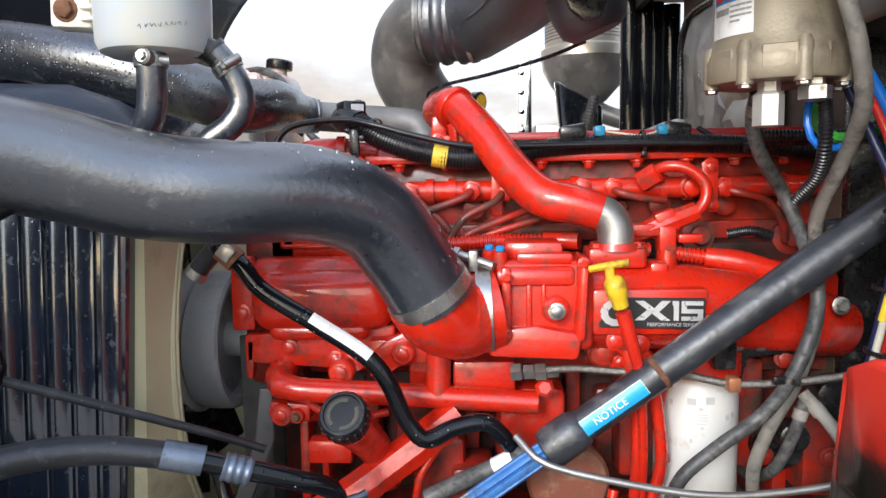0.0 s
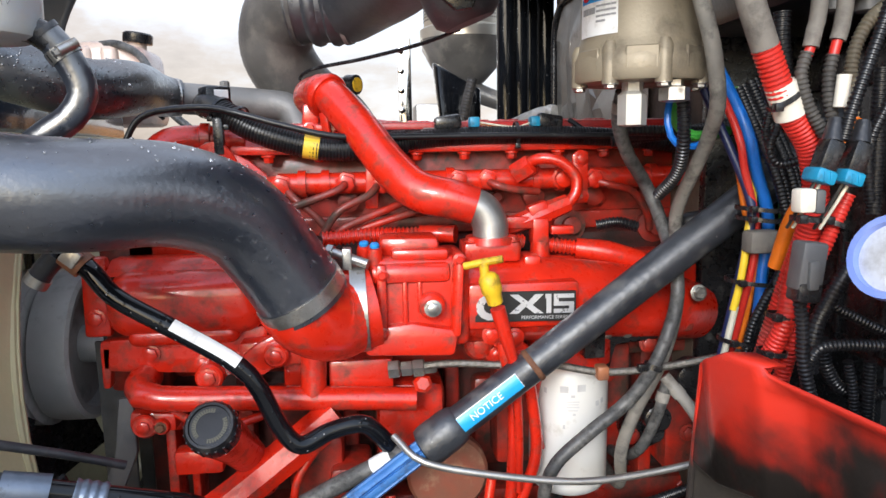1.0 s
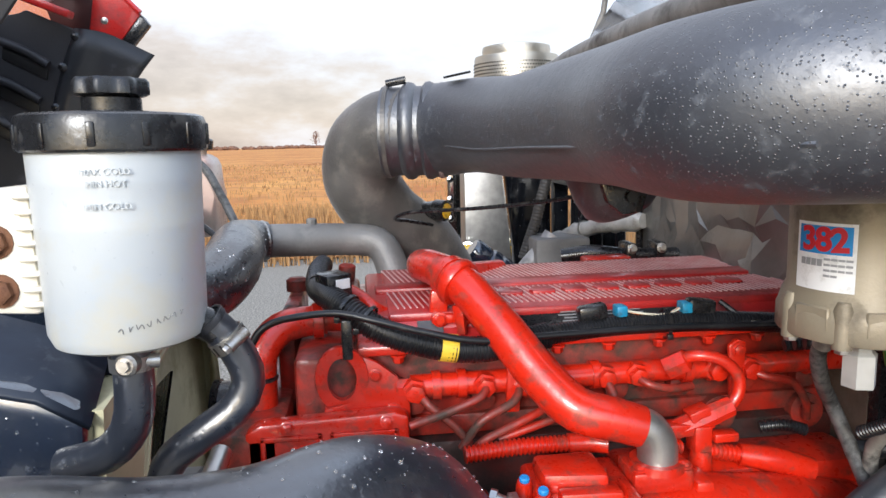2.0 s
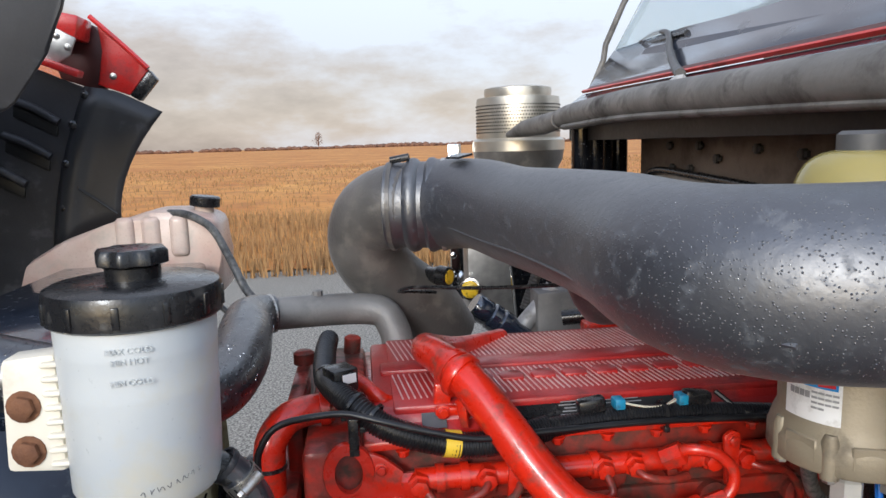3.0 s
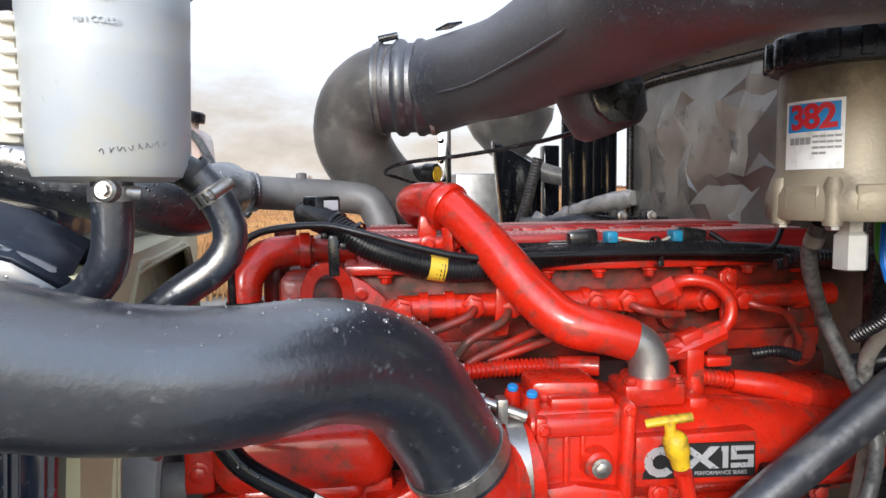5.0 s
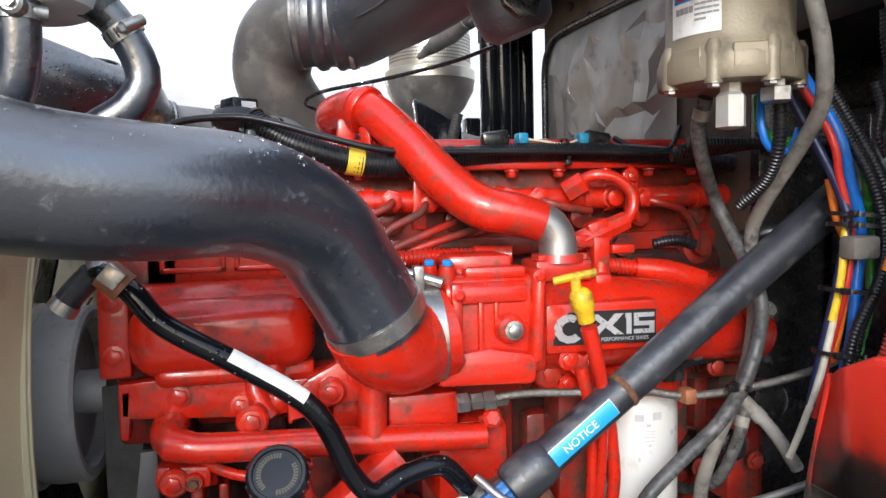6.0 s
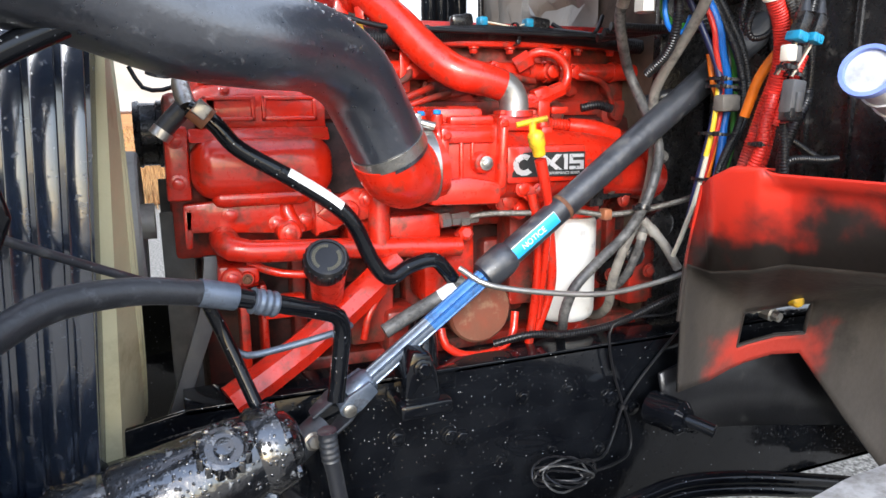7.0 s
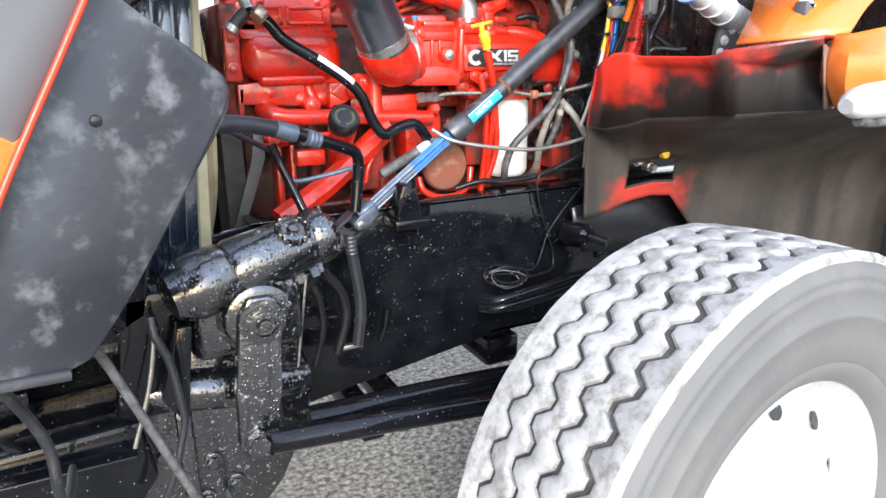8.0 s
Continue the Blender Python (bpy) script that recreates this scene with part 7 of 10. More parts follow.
part("red_tab", box(B(), (0.424, 0.735, 1.834), (0.444, 0.748, 1.842), 0.002, turn=Matrix.Rotation(radians(-15), 3, "Y")), WIRE_RED, fs)
lab = [("white", 0, 50, 1.758, 1.826), ("blue", 3, 47, 1.795, 1.823)]
for nm_, a0, a1, z0, z1 in lab:
    bm = B()
    rows = []
    for k in range(9):
        a = radians(178 + a0 + (a1 - a0) * k / 8)
        r = 0.0706 if nm_ == "white" else 0.0709
        rows.append([bm.verts.new((FC[0] + math.cos(a) * r, FC[1] + math.sin(a) * r, z)) for z in (z0, z1)])
    for a, b in zip(rows, rows[1:]):
        bm.faces.new((a[0], b[0], b[1], a[1]))
    part(nm_ + "_label", bm, WHITE_LABEL if nm_ == "white" else BLUE_LABEL, fs, nm_ + " printed label")
for k, ch in enumerate("382"):
    a = radians(178 + 13 + 12.5 * k)
    d = V(math.cos(a), math.sin(a), 0)
    lettering("label_number", ch, 0.033, facing(V(FC[0], FC[1], 1.8085) + d * 0.0712, V(-d.y, d.x, 0.06), d), RED_INK, fs, bold=0.0011)
bm = B()
for k in range(4):
    a = radians(178 + 8 + 5 * k)
    d = V(math.cos(a), math.sin(a), 0)
    plate_at(bm, facing(V(FC[0], FC[1], 1.786) + d * 0.0709, V(-d.y, d.x, 0), d), 0.005, 0.007, 0.0006, 0)
for k in range(14):
    a = radians(178 + 29 + 5.5 * (k % 4))
    d = V(math.cos(a), math.sin(a), 0)
    plate_at(bm, facing(V(FC[0], FC[1], 1.790 - 0.0055 * (k // 4)) + d * 0.0709, V(-d.y, d.x, 0), d), 0.006, 0.0022, 0.0006, 0)
part("label_print", bm, GREY_INK, fs)

DUSTY_PIPE = surface("dusty_pale_pipe", (0.36, 0.34, 0.31), (0.26, 0.245, 0.22), 0.5, scale=20, bump=0.2, dirt=(0.12, 0.10, 0.09), amount=0.3, dirt_scale=25)
DUSTY_HOSE = surface("dust_caked_hose", (0.23, 0.215, 0.19), (0.13, 0.122, 0.11), 0.6, scale=26, bump=0.5, grain=120, dirt=(0.040, 0.038, 0.035), amount=0.34, dirt_scale=45)
for pts, r, mat_, lab_ in (
    ([(0.415, 0.86, 1.70), (0.418, 0.88, 1.665), (0.440, 0.90, 1.622), (0.480, 0.935, 1.580), (0.497, 0.92, 1.530), (0.500, 0.88, 1.475), (0.495, 0.86, 1.43), (0.470, 0.852, 1.362), (0.436, 0.86, 1.302), (0.378, 0.862, 1.254), (0.335, 0.862, 1.215), (0.322, 0.872, 1.17), (0.335, 0.90, 1.13), (0.37, 0.98, 1.10), (0.39, 1.08, 1.09)], 0.0090, HOSE_GREY, "dusty grey fuel hose tied along the engine"),
    ([(0.440, 0.738, 1.824), (0.444, 0.732, 1.802), (0.451, 0.732, 1.778), (0.462, 0.734, 1.748), (0.473, 0.740, 1.712), (0.485, 0.757, 1.676), (0.496, 0.797, 1.640), (0.500, 0.838, 1.600), (0.501, 0.872, 1.563), (0.506, 0.895, 1.525), (0.515, 0.90, 1.42), (0.49, 0.89, 1.34), (0.455, 0.89, 1.27), (0.440, 0.90, 1.21), (0.452, 0.93, 1.15), (0.47, 1.0, 1.11), (0.48, 1.08, 1.10)], 0.0088, DUSTY_HOSE, "dusty brown-grey fuel hose from the filter housing"),
    ([(0.585, 0.90, 1.52), (0.54, 0.89, 1.535), (0.50, 0.93, 1.52)], 0.012, LOOM, "short black conduit behind the steering shaft"),
    ([(0.50, 0.90, 1.315), (0.53, 0.88, 1.275), (0.56, 0.87, 1.225)], 0.0085, DUSTY_PIPE, "pale plastic pipe beside the engine"),
    ([(0.505, 0.90, 1.31), (0.492, 0.90, 1.26), (0.475, 0.92, 1.20), (0.47, 0.99, 1.16), (0.47, 1.08, 1.15)], 0.008, HOSE_GREY, "short grey hose beside the engine"),
):
    fh = thing("fuel_hose", pts[0], lab_, "hose")
    part("hose_body", sweep(B(), pts, r, n=14), mat_, fh)
    part("hose_ferrule", band(B(), Vector(pts[0]).lerp(Vector(pts[1]), 0.5), Vector(pts[1]) - Vector(pts[0]), r, 0.014, 0.0015, 16), DUSTY_PIPE, fh, "pale dusty ferrule")
tube_thing("braided_hose", [(0.135, 0.93, 1.335), (0.20, 0.92, 1.343), (0.27, 0.905, 1.342), (0.33, 0.89, 1.345), (0.40, 0.878, 1.334), (0.47, 0.87, 1.338), (0.55, 0.86, 1.352), (0.62, 0.86, 1.37)], 0.0052, BRAID, "thin steel-braided hose along the engine", "hose", n=10)
bm = B()
for x, r in ((0.118, 0.013), (0.136, 0.011), (0.152, 0.013), (0.168, 0.009)):
    lathe(bm, [(r, 0), (r, 0.014), (r * 0.8, 0.016)], (x, 0.931, 1.335), (1, -0.1, 0.08), 6)
solo("braided_hose_fitting", bm, STEEL, "dull steel hex fittings on the braided hose", "fitting")
tube_thing("steel_cable", [(0.12, 0.86, 1.27), (0.157, 0.83, 1.246), (0.25, 0.82, 1.226), (0.355, 0.815, 1.213), (0.446, 0.815, 1.218), (0.53, 0.81, 1.235), (0.58, 0.80, 1.26)], 0.0048, ALU, "pale grey sheathed cable hanging below the shaft", "cable", n=10)
bm = box(B(), (0.392, 0.864, 1.326), (0.408, 0.884, 1.345), 0.003)
solo("cable_clip", bm, COPPER, "small orange-brown clip on the braided hose", "clip")
bm = box(B(), (0.385, 0.90, 1.345), (0.415, 0.93, 1.41), 0.004)
solo("filter_bracket", bm, BLACK_PLASTIC, "black bracket above the oil filter", "bracket")

hx = thing("hose_tie_clip", (0.462, 0.858, 1.345), "black plastic clip tying two fuel hoses together", "clip")
part("strap", band(B(), (0.4625, 0.853, 1.347), (0.35, 0, 1), 0.0105, 0.007, 0.002, 18), BLACK_PLASTIC, hx)
part("head", box(B(), (0.440, 0.846, 1.342), (0.455, 0.856, 1.352), 0.002), BLACK_PLASTIC, hx)
bb = thing("black_bracket", (0.43, 0.952, 1.31), "black steel bracket with two bright bolts under the intake", "bracket")
part("plate", slab(B(), [(0.418, 0.952, 1.382), (0.514, 0.952, 1.379), (0.514, 0.952, 1.353), (0.446, 0.952, 1.351), (0.441, 0.952, 1.311), (0.419, 0.952, 1.312)], (0, 0.012, 0), 0.003), BLACK_PLASTIC, bb)
part("foot", box(B(), (0.43, 0.964, 1.352), (0.50, 1.06, 1.372), 0.003), BLACK_PLASTIC, bb)
for x in (0.434, 0.465):
    part("bolt", bolt(B(), (x, 0.951, 1.369), (0, -1, 0), 0.0085, 0.008), STEEL, bb)
ps = thing("pressure_sensor", (0.505, 1.02, 1.19), "black round pressure sensor on the engine side", "sensor")
part("body", lathe(B(), [(0.03, 0), (0.034, 0.01), (0.034, 0.05), (0.028, 0.06), (0.014, 0.064), (0.014, 0.085)], (0.510, 1.045, 1.195), (0.1, -1, 0.1), 24), BLACK_PLASTIC, ps)
part("collar", lathe(B(), [(0.040, 0), (0.040, 0.012), (0.034, 0.014)], (0.510, 1.047, 1.195), (0.1, -1, 0.1), 6), RUST, ps)

# ---- cable looms ----
DUSTY_TAPE = surface("dusty_tape", (0.13, 0.118, 0.102), (0.21, 0.19, 0.165), 0.7, scale=20, bump=0.3, dirt=(0.055, 0.048, 0.042), amount=0.32, dirt_scale=30)
LOOM_DUSTY = surface("dusty_split_loom", (0.035, 0.032, 0.030), (0.075, 0.068, 0.06), 0.55, scale=20, bump=0.2)
def tie(at, axis, r):
    t = thing("cable_tie", at, "black plastic cable tie", "cable tie", "cable ties")
    part("strap", band(B(), at, axis, r, 0.005, 0.0018, 18), BLACK_PLASTIC, t)
    a = Vector(axis).normalized()
    s = a.orthogonal().normalized()
    if s.y > 0:
        s = -s
    c = Vector(at) + s * (r + 0.003)
    part("head", box(B(), c - V(0.004, 0.004, 0.004), c + V(0.004, 0.004, 0.004), 0.001), BLACK_PLASTIC, t)
    return t


tube_thing("wiring_loom", [(-0.165, 1.42, 1.70), (-0.165, 1.30, 1.708), (-0.155, 1.17, 1.708), (-0.115, 1.095, 1.695), (-0.065, 1.072, 1.665), (0.015, 1.068, 1.640), (0.08, 1.07, 1.636), (0.16, 1.085, 1.645)], 0.0185, LOOM, "thick black corrugated wiring loom over the engine", "cable", n=16, rib=(0.0046, 0.0016))
tube_thing("wiring_loom", [(0.15, 1.082, 1.645), (0.25, 1.085, 1.652), (0.38, 1.083, 1.652), (0.50, 1.075, 1.645), (0.62, 1.06, 1.63)], 0.0145, LOOM, "black corrugated wiring loom along the rocker cover", "cable", n=14, rib=(0.0046, 0.0014))
tube_thing("thin_cable", [(-0.247, 1.07, 1.60), (-0.246, 1.06, 1.64), (-0.242, 1.06, 1.656), (-0.229, 1.06, 1.678), (-0.211, 1.06, 1.690), (-0.181, 1.06, 1.696), (-0.129, 1.06, 1.698), (-0.081, 1.05, 1.688), (-0.021, 1.046, 1.671), (0.056, 1.046, 1.654), (0.16, 1.058, 1.652), (0.32, 1.062, 1.652), (0.50, 1.055, 1.648)], 0.0048, LOOM, "thin smooth black cable arched over the red elbow", "cable", n=12)
solo("yellow_tape", sweep(B(), [(0.006, 1.068, 1.642), (0.028, 1.069, 1.638)], 0.0192, n=18, step=0.02), YELLOW_TAPE, "yellow tape round the black loom", "tape")
for at, ax_ in (((-0.115, 1.095, 1.695), (0.7, -0.5, -0.4)), ((-0.09, 1.082, 1.682), (0.7, -0.4, -0.5)), ((-0.155, 1.18, 1.708), (0, 1, 0)), ((0.10, 1.075, 1.638), (1, 0, 0)), ((0.33, 1.084, 1.652), (1, 0, 0))):
    tie(at, ax_, 0.0195)
solo("loom_clip", box(B(), (-0.125, 1.07, 1.63), (-0.11, 1.085, 1.685), 0.003), BLACK_PLASTIC, "black clip holding the loom to the lifting eye", "clip")
bm = box(B(), (-0.155, 1.13, 1.70), (-0.115, 1.17, 1.735), 0.004, turn=Matrix.Rotation(radians(30), 3, "Z"))
sc = thing("sensor_connector", (-0.135, 1.15, 1.70), "black plastic sensor box with a pale label on the loom", "connector")
part("case", bm, BLACK_PLASTIC, sc)
part("label", plate_at(B(), facing((-0.121, 1.131, 1.722), (0.87, 0.5, 0), (0.5, -0.87, 0.05)), 0.022, 0.014, 0.001), WHITE_LABEL, sc, "pale label")
part("socket", box(B(), (-0.150, 1.150, 1.690), (-0.128, 1.175, 1.704), 0.003), CONNECTOR, sc)
for x0, flip in ((0.235, 1), (0.395, -1)):
    cn = thing("injector_connector", (x0, 1.085, 1.665), "black plug with a teal collar on the loom", "connector", "loom connectors")
    part("plug", box(B(), (x0 - 0.032, 1.078, 1.662), (x0 + 0.010, 1.100, 1.684), 0.006, turn=Matrix.Rotation(radians(-8 * flip), 3, "Y")), BLACK_PLASTIC, cn)
    part("collar", box(B(), (x0 + 0.012 * flip - 0.01 + 0.02 * (flip > 0) - 0.02 * (flip < 0), 1.078, 1.665), (x0 + 0.012 * flip + 0.006 + 0.02 * (flip > 0) - 0.02 * (flip < 0), 1.100, 1.681), 0.003), TEAL, cn)
for k, c in enumerate((WIRE_WHITE, WIRE_ORANGE, WIRE_WHITE)):
    tube_thing("thin_wire", [(0.265, 1.09 + 0.004 * k, 1.674), (0.30, 1.08 + 0.004 * k, 1.668 - 0.002 * k), (0.335, 1.085, 1.665), (0.365, 1.09 + 0.004 * k, 1.676)], 0.0016, c, "thin bare coloured wire between connectors", "wire", n=6)
tube_thing("loop_cable", [(0.42, 1.10, 1.675), (0.45, 1.07, 1.652), (0.49, 1.06, 1.655), (0.515, 1.07, 1.69)], 0.004, LOOM, "thin black wire loop by the filter housing", "cable", n=8)

for c, r, lab_, pts in (
    (WIRE_RED, 0.0046, "red", [(0.510, 0.84, 1.74), (0.528, 0.79, 1.649), (0.539, 0.788, 1.602), (0.551, 0.788, 1.563), (0.559, 0.79, 1.527), (0.555, 0.79, 1.485), (0.550, 0.795, 1.445), (0.546, 0.81, 1.38), (0.54, 0.82, 1.31)]),
    (WIRE_BLUE, 0.0072, "blue", [(0.520, 0.84, 1.74), (0.541, 0.795, 1.654), (0.557, 0.793, 1.60), (0.571, 0.793, 1.561), (0.577, 0.795, 1.528), (0.572, 0.795, 1.482), (0.570, 0.795, 1.437), (0.567, 0.795, 1.408), (0.558, 0.797, 1.366), (0.545, 0.80, 1.31)]),
    (WIRE_YELLOW, 0.0048, "yellow", [(0.560, 0.81, 1.60), (0.552, 0.79, 1.56), (0.546, 0.785, 1.538), (0.541, 0.785, 1.491), (0.537, 0.787, 1.458), (0.534, 0.79, 1.435)]),
    (WIRE_WHITE, 0.0042, "cream", [(0.536, 0.789, 1.44), (0.532, 0.793, 1.407), (0.527, 0.80, 1.364), (0.518, 0.82, 1.292), (0.512, 0.83, 1.26)]),
    (WIRE_ORANGE, 0.0046, "orange", [(0.545, 0.81, 1.60), (0.553, 0.805, 1.55), (0.563, 0.80, 1.52), (0.561, 0.80, 1.46), (0.555, 0.81, 1.38)]),
    (WIRE_GREEN, 0.0055, "green", [(0.545, 0.83, 1.70), (0.568, 0.80, 1.640), (0.584, 0.80, 1.611), (0.596, 0.805, 1.587), (0.606, 0.81, 1.53), (0.598, 0.80, 1.46), (0.580, 0.79, 1.426), (0.574, 0.79, 1.406), (0.568, 0.79, 1.372), (0.558, 0.80, 1.31)]),
    (WIRE_NAVY, 0.0052, "navy blue", [(0.505, 0.83, 1.70), (0.529, 0.80, 1.623), (0.546, 0.79, 1.575), (0.549, 0.785, 1.552), (0.545, 0.785, 1.522), (0.537, 0.79, 1.462), (0.531, 0.80, 1.401), (0.524, 0.81, 1.33)]),
):
    tube_thing("air_line", pts, r, c, lab_ + " plastic air line in a tied bundle", "cable", n=12)
DARK_RUN = [(0.53, 0.82, 1.70), (0.543, 0.79, 1.64), (0.556, 0.775, 1.597), (0.568, 0.77, 1.549), (0.570, 0.77, 1.511), (0.563, 0.77, 1.479), (0.548, 0.772, 1.448), (0.536, 0.775, 1.416), (0.531, 0.78, 1.37), (0.528, 0.79, 1.30)]
for k in range(4):
    tube_thing("conduit", [(p[0] + 0.014 + 0.011 * k, p[1] + 0.003 * (k % 2) + 0.006 * k, p[2] + 0.004 * k) for p in DARK_RUN], (0.0060, 0.0052, 0.0066, 0.0056)[k], LOOM, "black corrugated conduit in the tied bundle", "cable", n=10, rib=(0.0046, 0.0009))
for z_, x_, y_ in ((1.557, 0.562, 0.79), (1.545, 0.562, 0.79), (1.470, 0.553, 0.79), (1.395, 0.550, 0.796)):
    tie((x_, y_, z_), (0.1, 0, 1), 0.027)
solo("felt_tape", box(B(), (0.536, 0.762, 1.507), (0.574, 0.786, 1.534), 0.005), DUSTY_TAPE, "dusty grey felt tape round the air lines", "tape")

rb = thing("battery_cable", (0.50, 0.64, 1.55), "thick red corrugated power cable with a white band", "cable")
RB = [(0.425, 0.63, 1.86), (0.436, 0.625, 1.78), (0.462, 0.632, 1.722), (0.490, 0.640, 1.672), (0.525, 0.650, 1.628), (0.540, 0.660, 1.57), (0.535, 0.68, 1.50), (0.52, 0.70, 1.40)]
part("sleeve", sweep(B(), RB[2:], 0.0128, n=14, rib=(0.0046, 0.0012)), WIRE_RED, rb)
part("grey_sleeve", sweep(B(), RB[:3], 0.0125, n=16), DUSTY_TAPE, rb, "dusty grey tape sleeve")
part("white_band", sweep(B(), [(0.482, 0.638, 1.690), (0.497, 0.642, 1.660)], 0.0142, n=16, step=0.02), IVORY, rb)
for pts, r in (([(0.530, 0.660, 1.530), (0.520, 0.660, 1.490), (0.514, 0.660, 1.449), (0.507, 0.680, 1.401), (0.50, 0.70, 1.36)], 0.0098), ([(0.544, 0.670, 1.510), (0.539, 0.670, 1.469), (0.534, 0.675, 1.427), (0.530, 0.69, 1.36)], 0.0088), ([(0.560, 0.640, 1.585), (0.551, 0.640, 1.563), (0.540, 0.645, 1.527), (0.531, 0.655, 1.488)], 0.0072)):
    tube_thing("battery_cable", pts, r, WIRE_RED, "red corrugated power cable below the connectors", "cable", n=14, rib=(0.0046, 0.0010))
for mat_, lab_, pts, r in (
    (LOOM, "black corrugated conduit by the washer filler", [(0.562, 0.600, 1.777), (0.553, 0.600, 1.743), (0.537, 0.600, 1.693), (0.527, 0.600, 1.661), (0.521, 0.600, 1.636)], 0.0060),
    (TAN_LOOM, "dusty tan corrugated conduit by the washer filler", [(0.607, 0.660, 1.770), (0.585, 0.660, 1.752), (0.571, 0.660, 1.723), (0.569, 0.660, 1.690), (0.574, 0.660, 1.658)], 0.0066),
    (LOOM, "black corrugated conduit by the washer filler", [(0.620, 0.660, 1.690), (0.605, 0.660, 1.660), (0.596, 0.660, 1.638), (0.594, 0.660, 1.608), (0.600, 0.660, 1.574)], 0.0056),
    (LOOM, "black corrugated conduit over the inner fender", [(0.622, 0.620, 1.438), (0.596, 0.620, 1.437), (0.556, 0.620, 1.440), (0.528, 0.620, 1.438), (0.517, 0.620, 1.423), (0.515, 0.620, 1.397)], 0.0061),
    (LOOM, "black corrugated conduit over the inner fender", [(0.650, 0.660, 1.430), (0.624, 0.660, 1.440), (0.588, 0.660, 1.458), (0.568, 0.660, 1.470), (0.557, 0.660, 1.494)], 0.0058),
    (LOOM, "thick black conduit below the connectors", [(0.563, 0.630, 1.539), (0.561, 0.630, 1.519), (0.541, 0.630, 1.484), (0.527, 0.630, 1.452), (0.525, 0.630, 1.410)], 0.0083),
    (LOOM, "black corrugated conduit below the grey connector", [(0.489, 0.600, 1.493), (0.494, 0.600, 1.466), (0.497, 0.600, 1.433), (0.507, 0.600, 1.396)], 0.0063),
    (LOOM, "thin black conduit looped behind the connectors", [(0.521, 0.700, 1.652), (0.514, 0.700, 1.630), (0.523, 0.700, 1.614), (0.545, 0.700, 1.616), (0.560, 0.700, 1.625)], 0.0047),
    (LOOM, "thin black conduit beside the air lines", [(0.515, 0.720, 1.696), (0.524, 0.720, 1.673), (0.521, 0.720, 1.643), (0.533, 0.720, 1.619)], 0.0045),
    (LOOM, "black conduit hanging from the mounting block", [(0.532, 0.720, 1.770), (0.533, 0.720, 1.742), (0.538, 0.720, 1.713), (0.542, 0.720, 1.678)], 0.0089),
    (LOOM, "black corrugated conduit behind the washer filler", [(0.649, 0.720, 1.713), (0.649, 0.720, 1.665), (0.651, 0.720, 1.611), (0.652, 0.720, 1.555)], 0.0080),
    (LOOM, "black corrugated conduit in the lower loom", [(0.663, 0.720, 1.385), (0.664, 0.720, 1.331), (0.665, 0.720, 1.275)], 0.0072),
    (LOOM, "black corrugated conduit in the lower loom", [(0.635, 0.720, 1.387), (0.645, 0.720, 1.346), (0.651, 0.720, 1.283)], 0.0059),
    (LOOM, "black corrugated conduit in the lower loom", [(0.616, 0.740, 1.409), (0.624, 0.740, 1.374), (0.646, 0.740, 1.345), (0.683, 0.740, 1.336), (0.726, 0.740, 1.341)], 0.0080),
):
    tube_thing("conduit", pts, r, mat_, lab_, "cable", n=12, rib=(0.0045, 0.0010))
for low_, tip, run_ in (([(0.511, 0.630, 1.84), (0.511, 0.630, 1.758), (0.508, 0.630, 1.739), (0.505, 0.630, 1.722)], (0.502, 0.630, 1.714), [(0.502, 0.630, 1.717), (0.498, 0.630, 1.704), (0.498, 0.630, 1.693), (0.507, 0.630, 1.668), (0.526, 0.630, 1.639), (0.535, 0.630, 1.621)]), ([(0.538, 0.630, 1.84), (0.536, 0.630, 1.755), (0.531, 0.630, 1.728)], (0.527, 0.630, 1.711), [(0.5275, 0.630, 1.715), (0.525, 0.630, 1.698), (0.526, 0.630, 1.678), (0.533, 0.630, 1.649), (0.535, 0.628, 1.62)])):
    cb = thing("sleeved_cable", run_[-1], "cable in a dusty grey sleeve with a red ring", "cable", "sleeved cables")
    part("sleeve", sweep(B(), low_, 0.0072, n=14), DUSTY_TAPE, cb, "dusty grey tape sleeve")
    part("red_ring", sweep(B(), [low_[-1], tip], 0.0046, n=12), WIRE_RED, cb)
    part("conduit", sweep(B(), run_, 0.0060, n=12, rib=(0.0045, 0.0010)), LOOM_DUSTY, cb)
solo("cable_tag", sweep(B(), [(0.533, 0.620, 1.696), (0.531, 0.620, 1.667)], 0.0064, n=12, step=0.02), IVORY, "ivory tag on the cables", "tag")
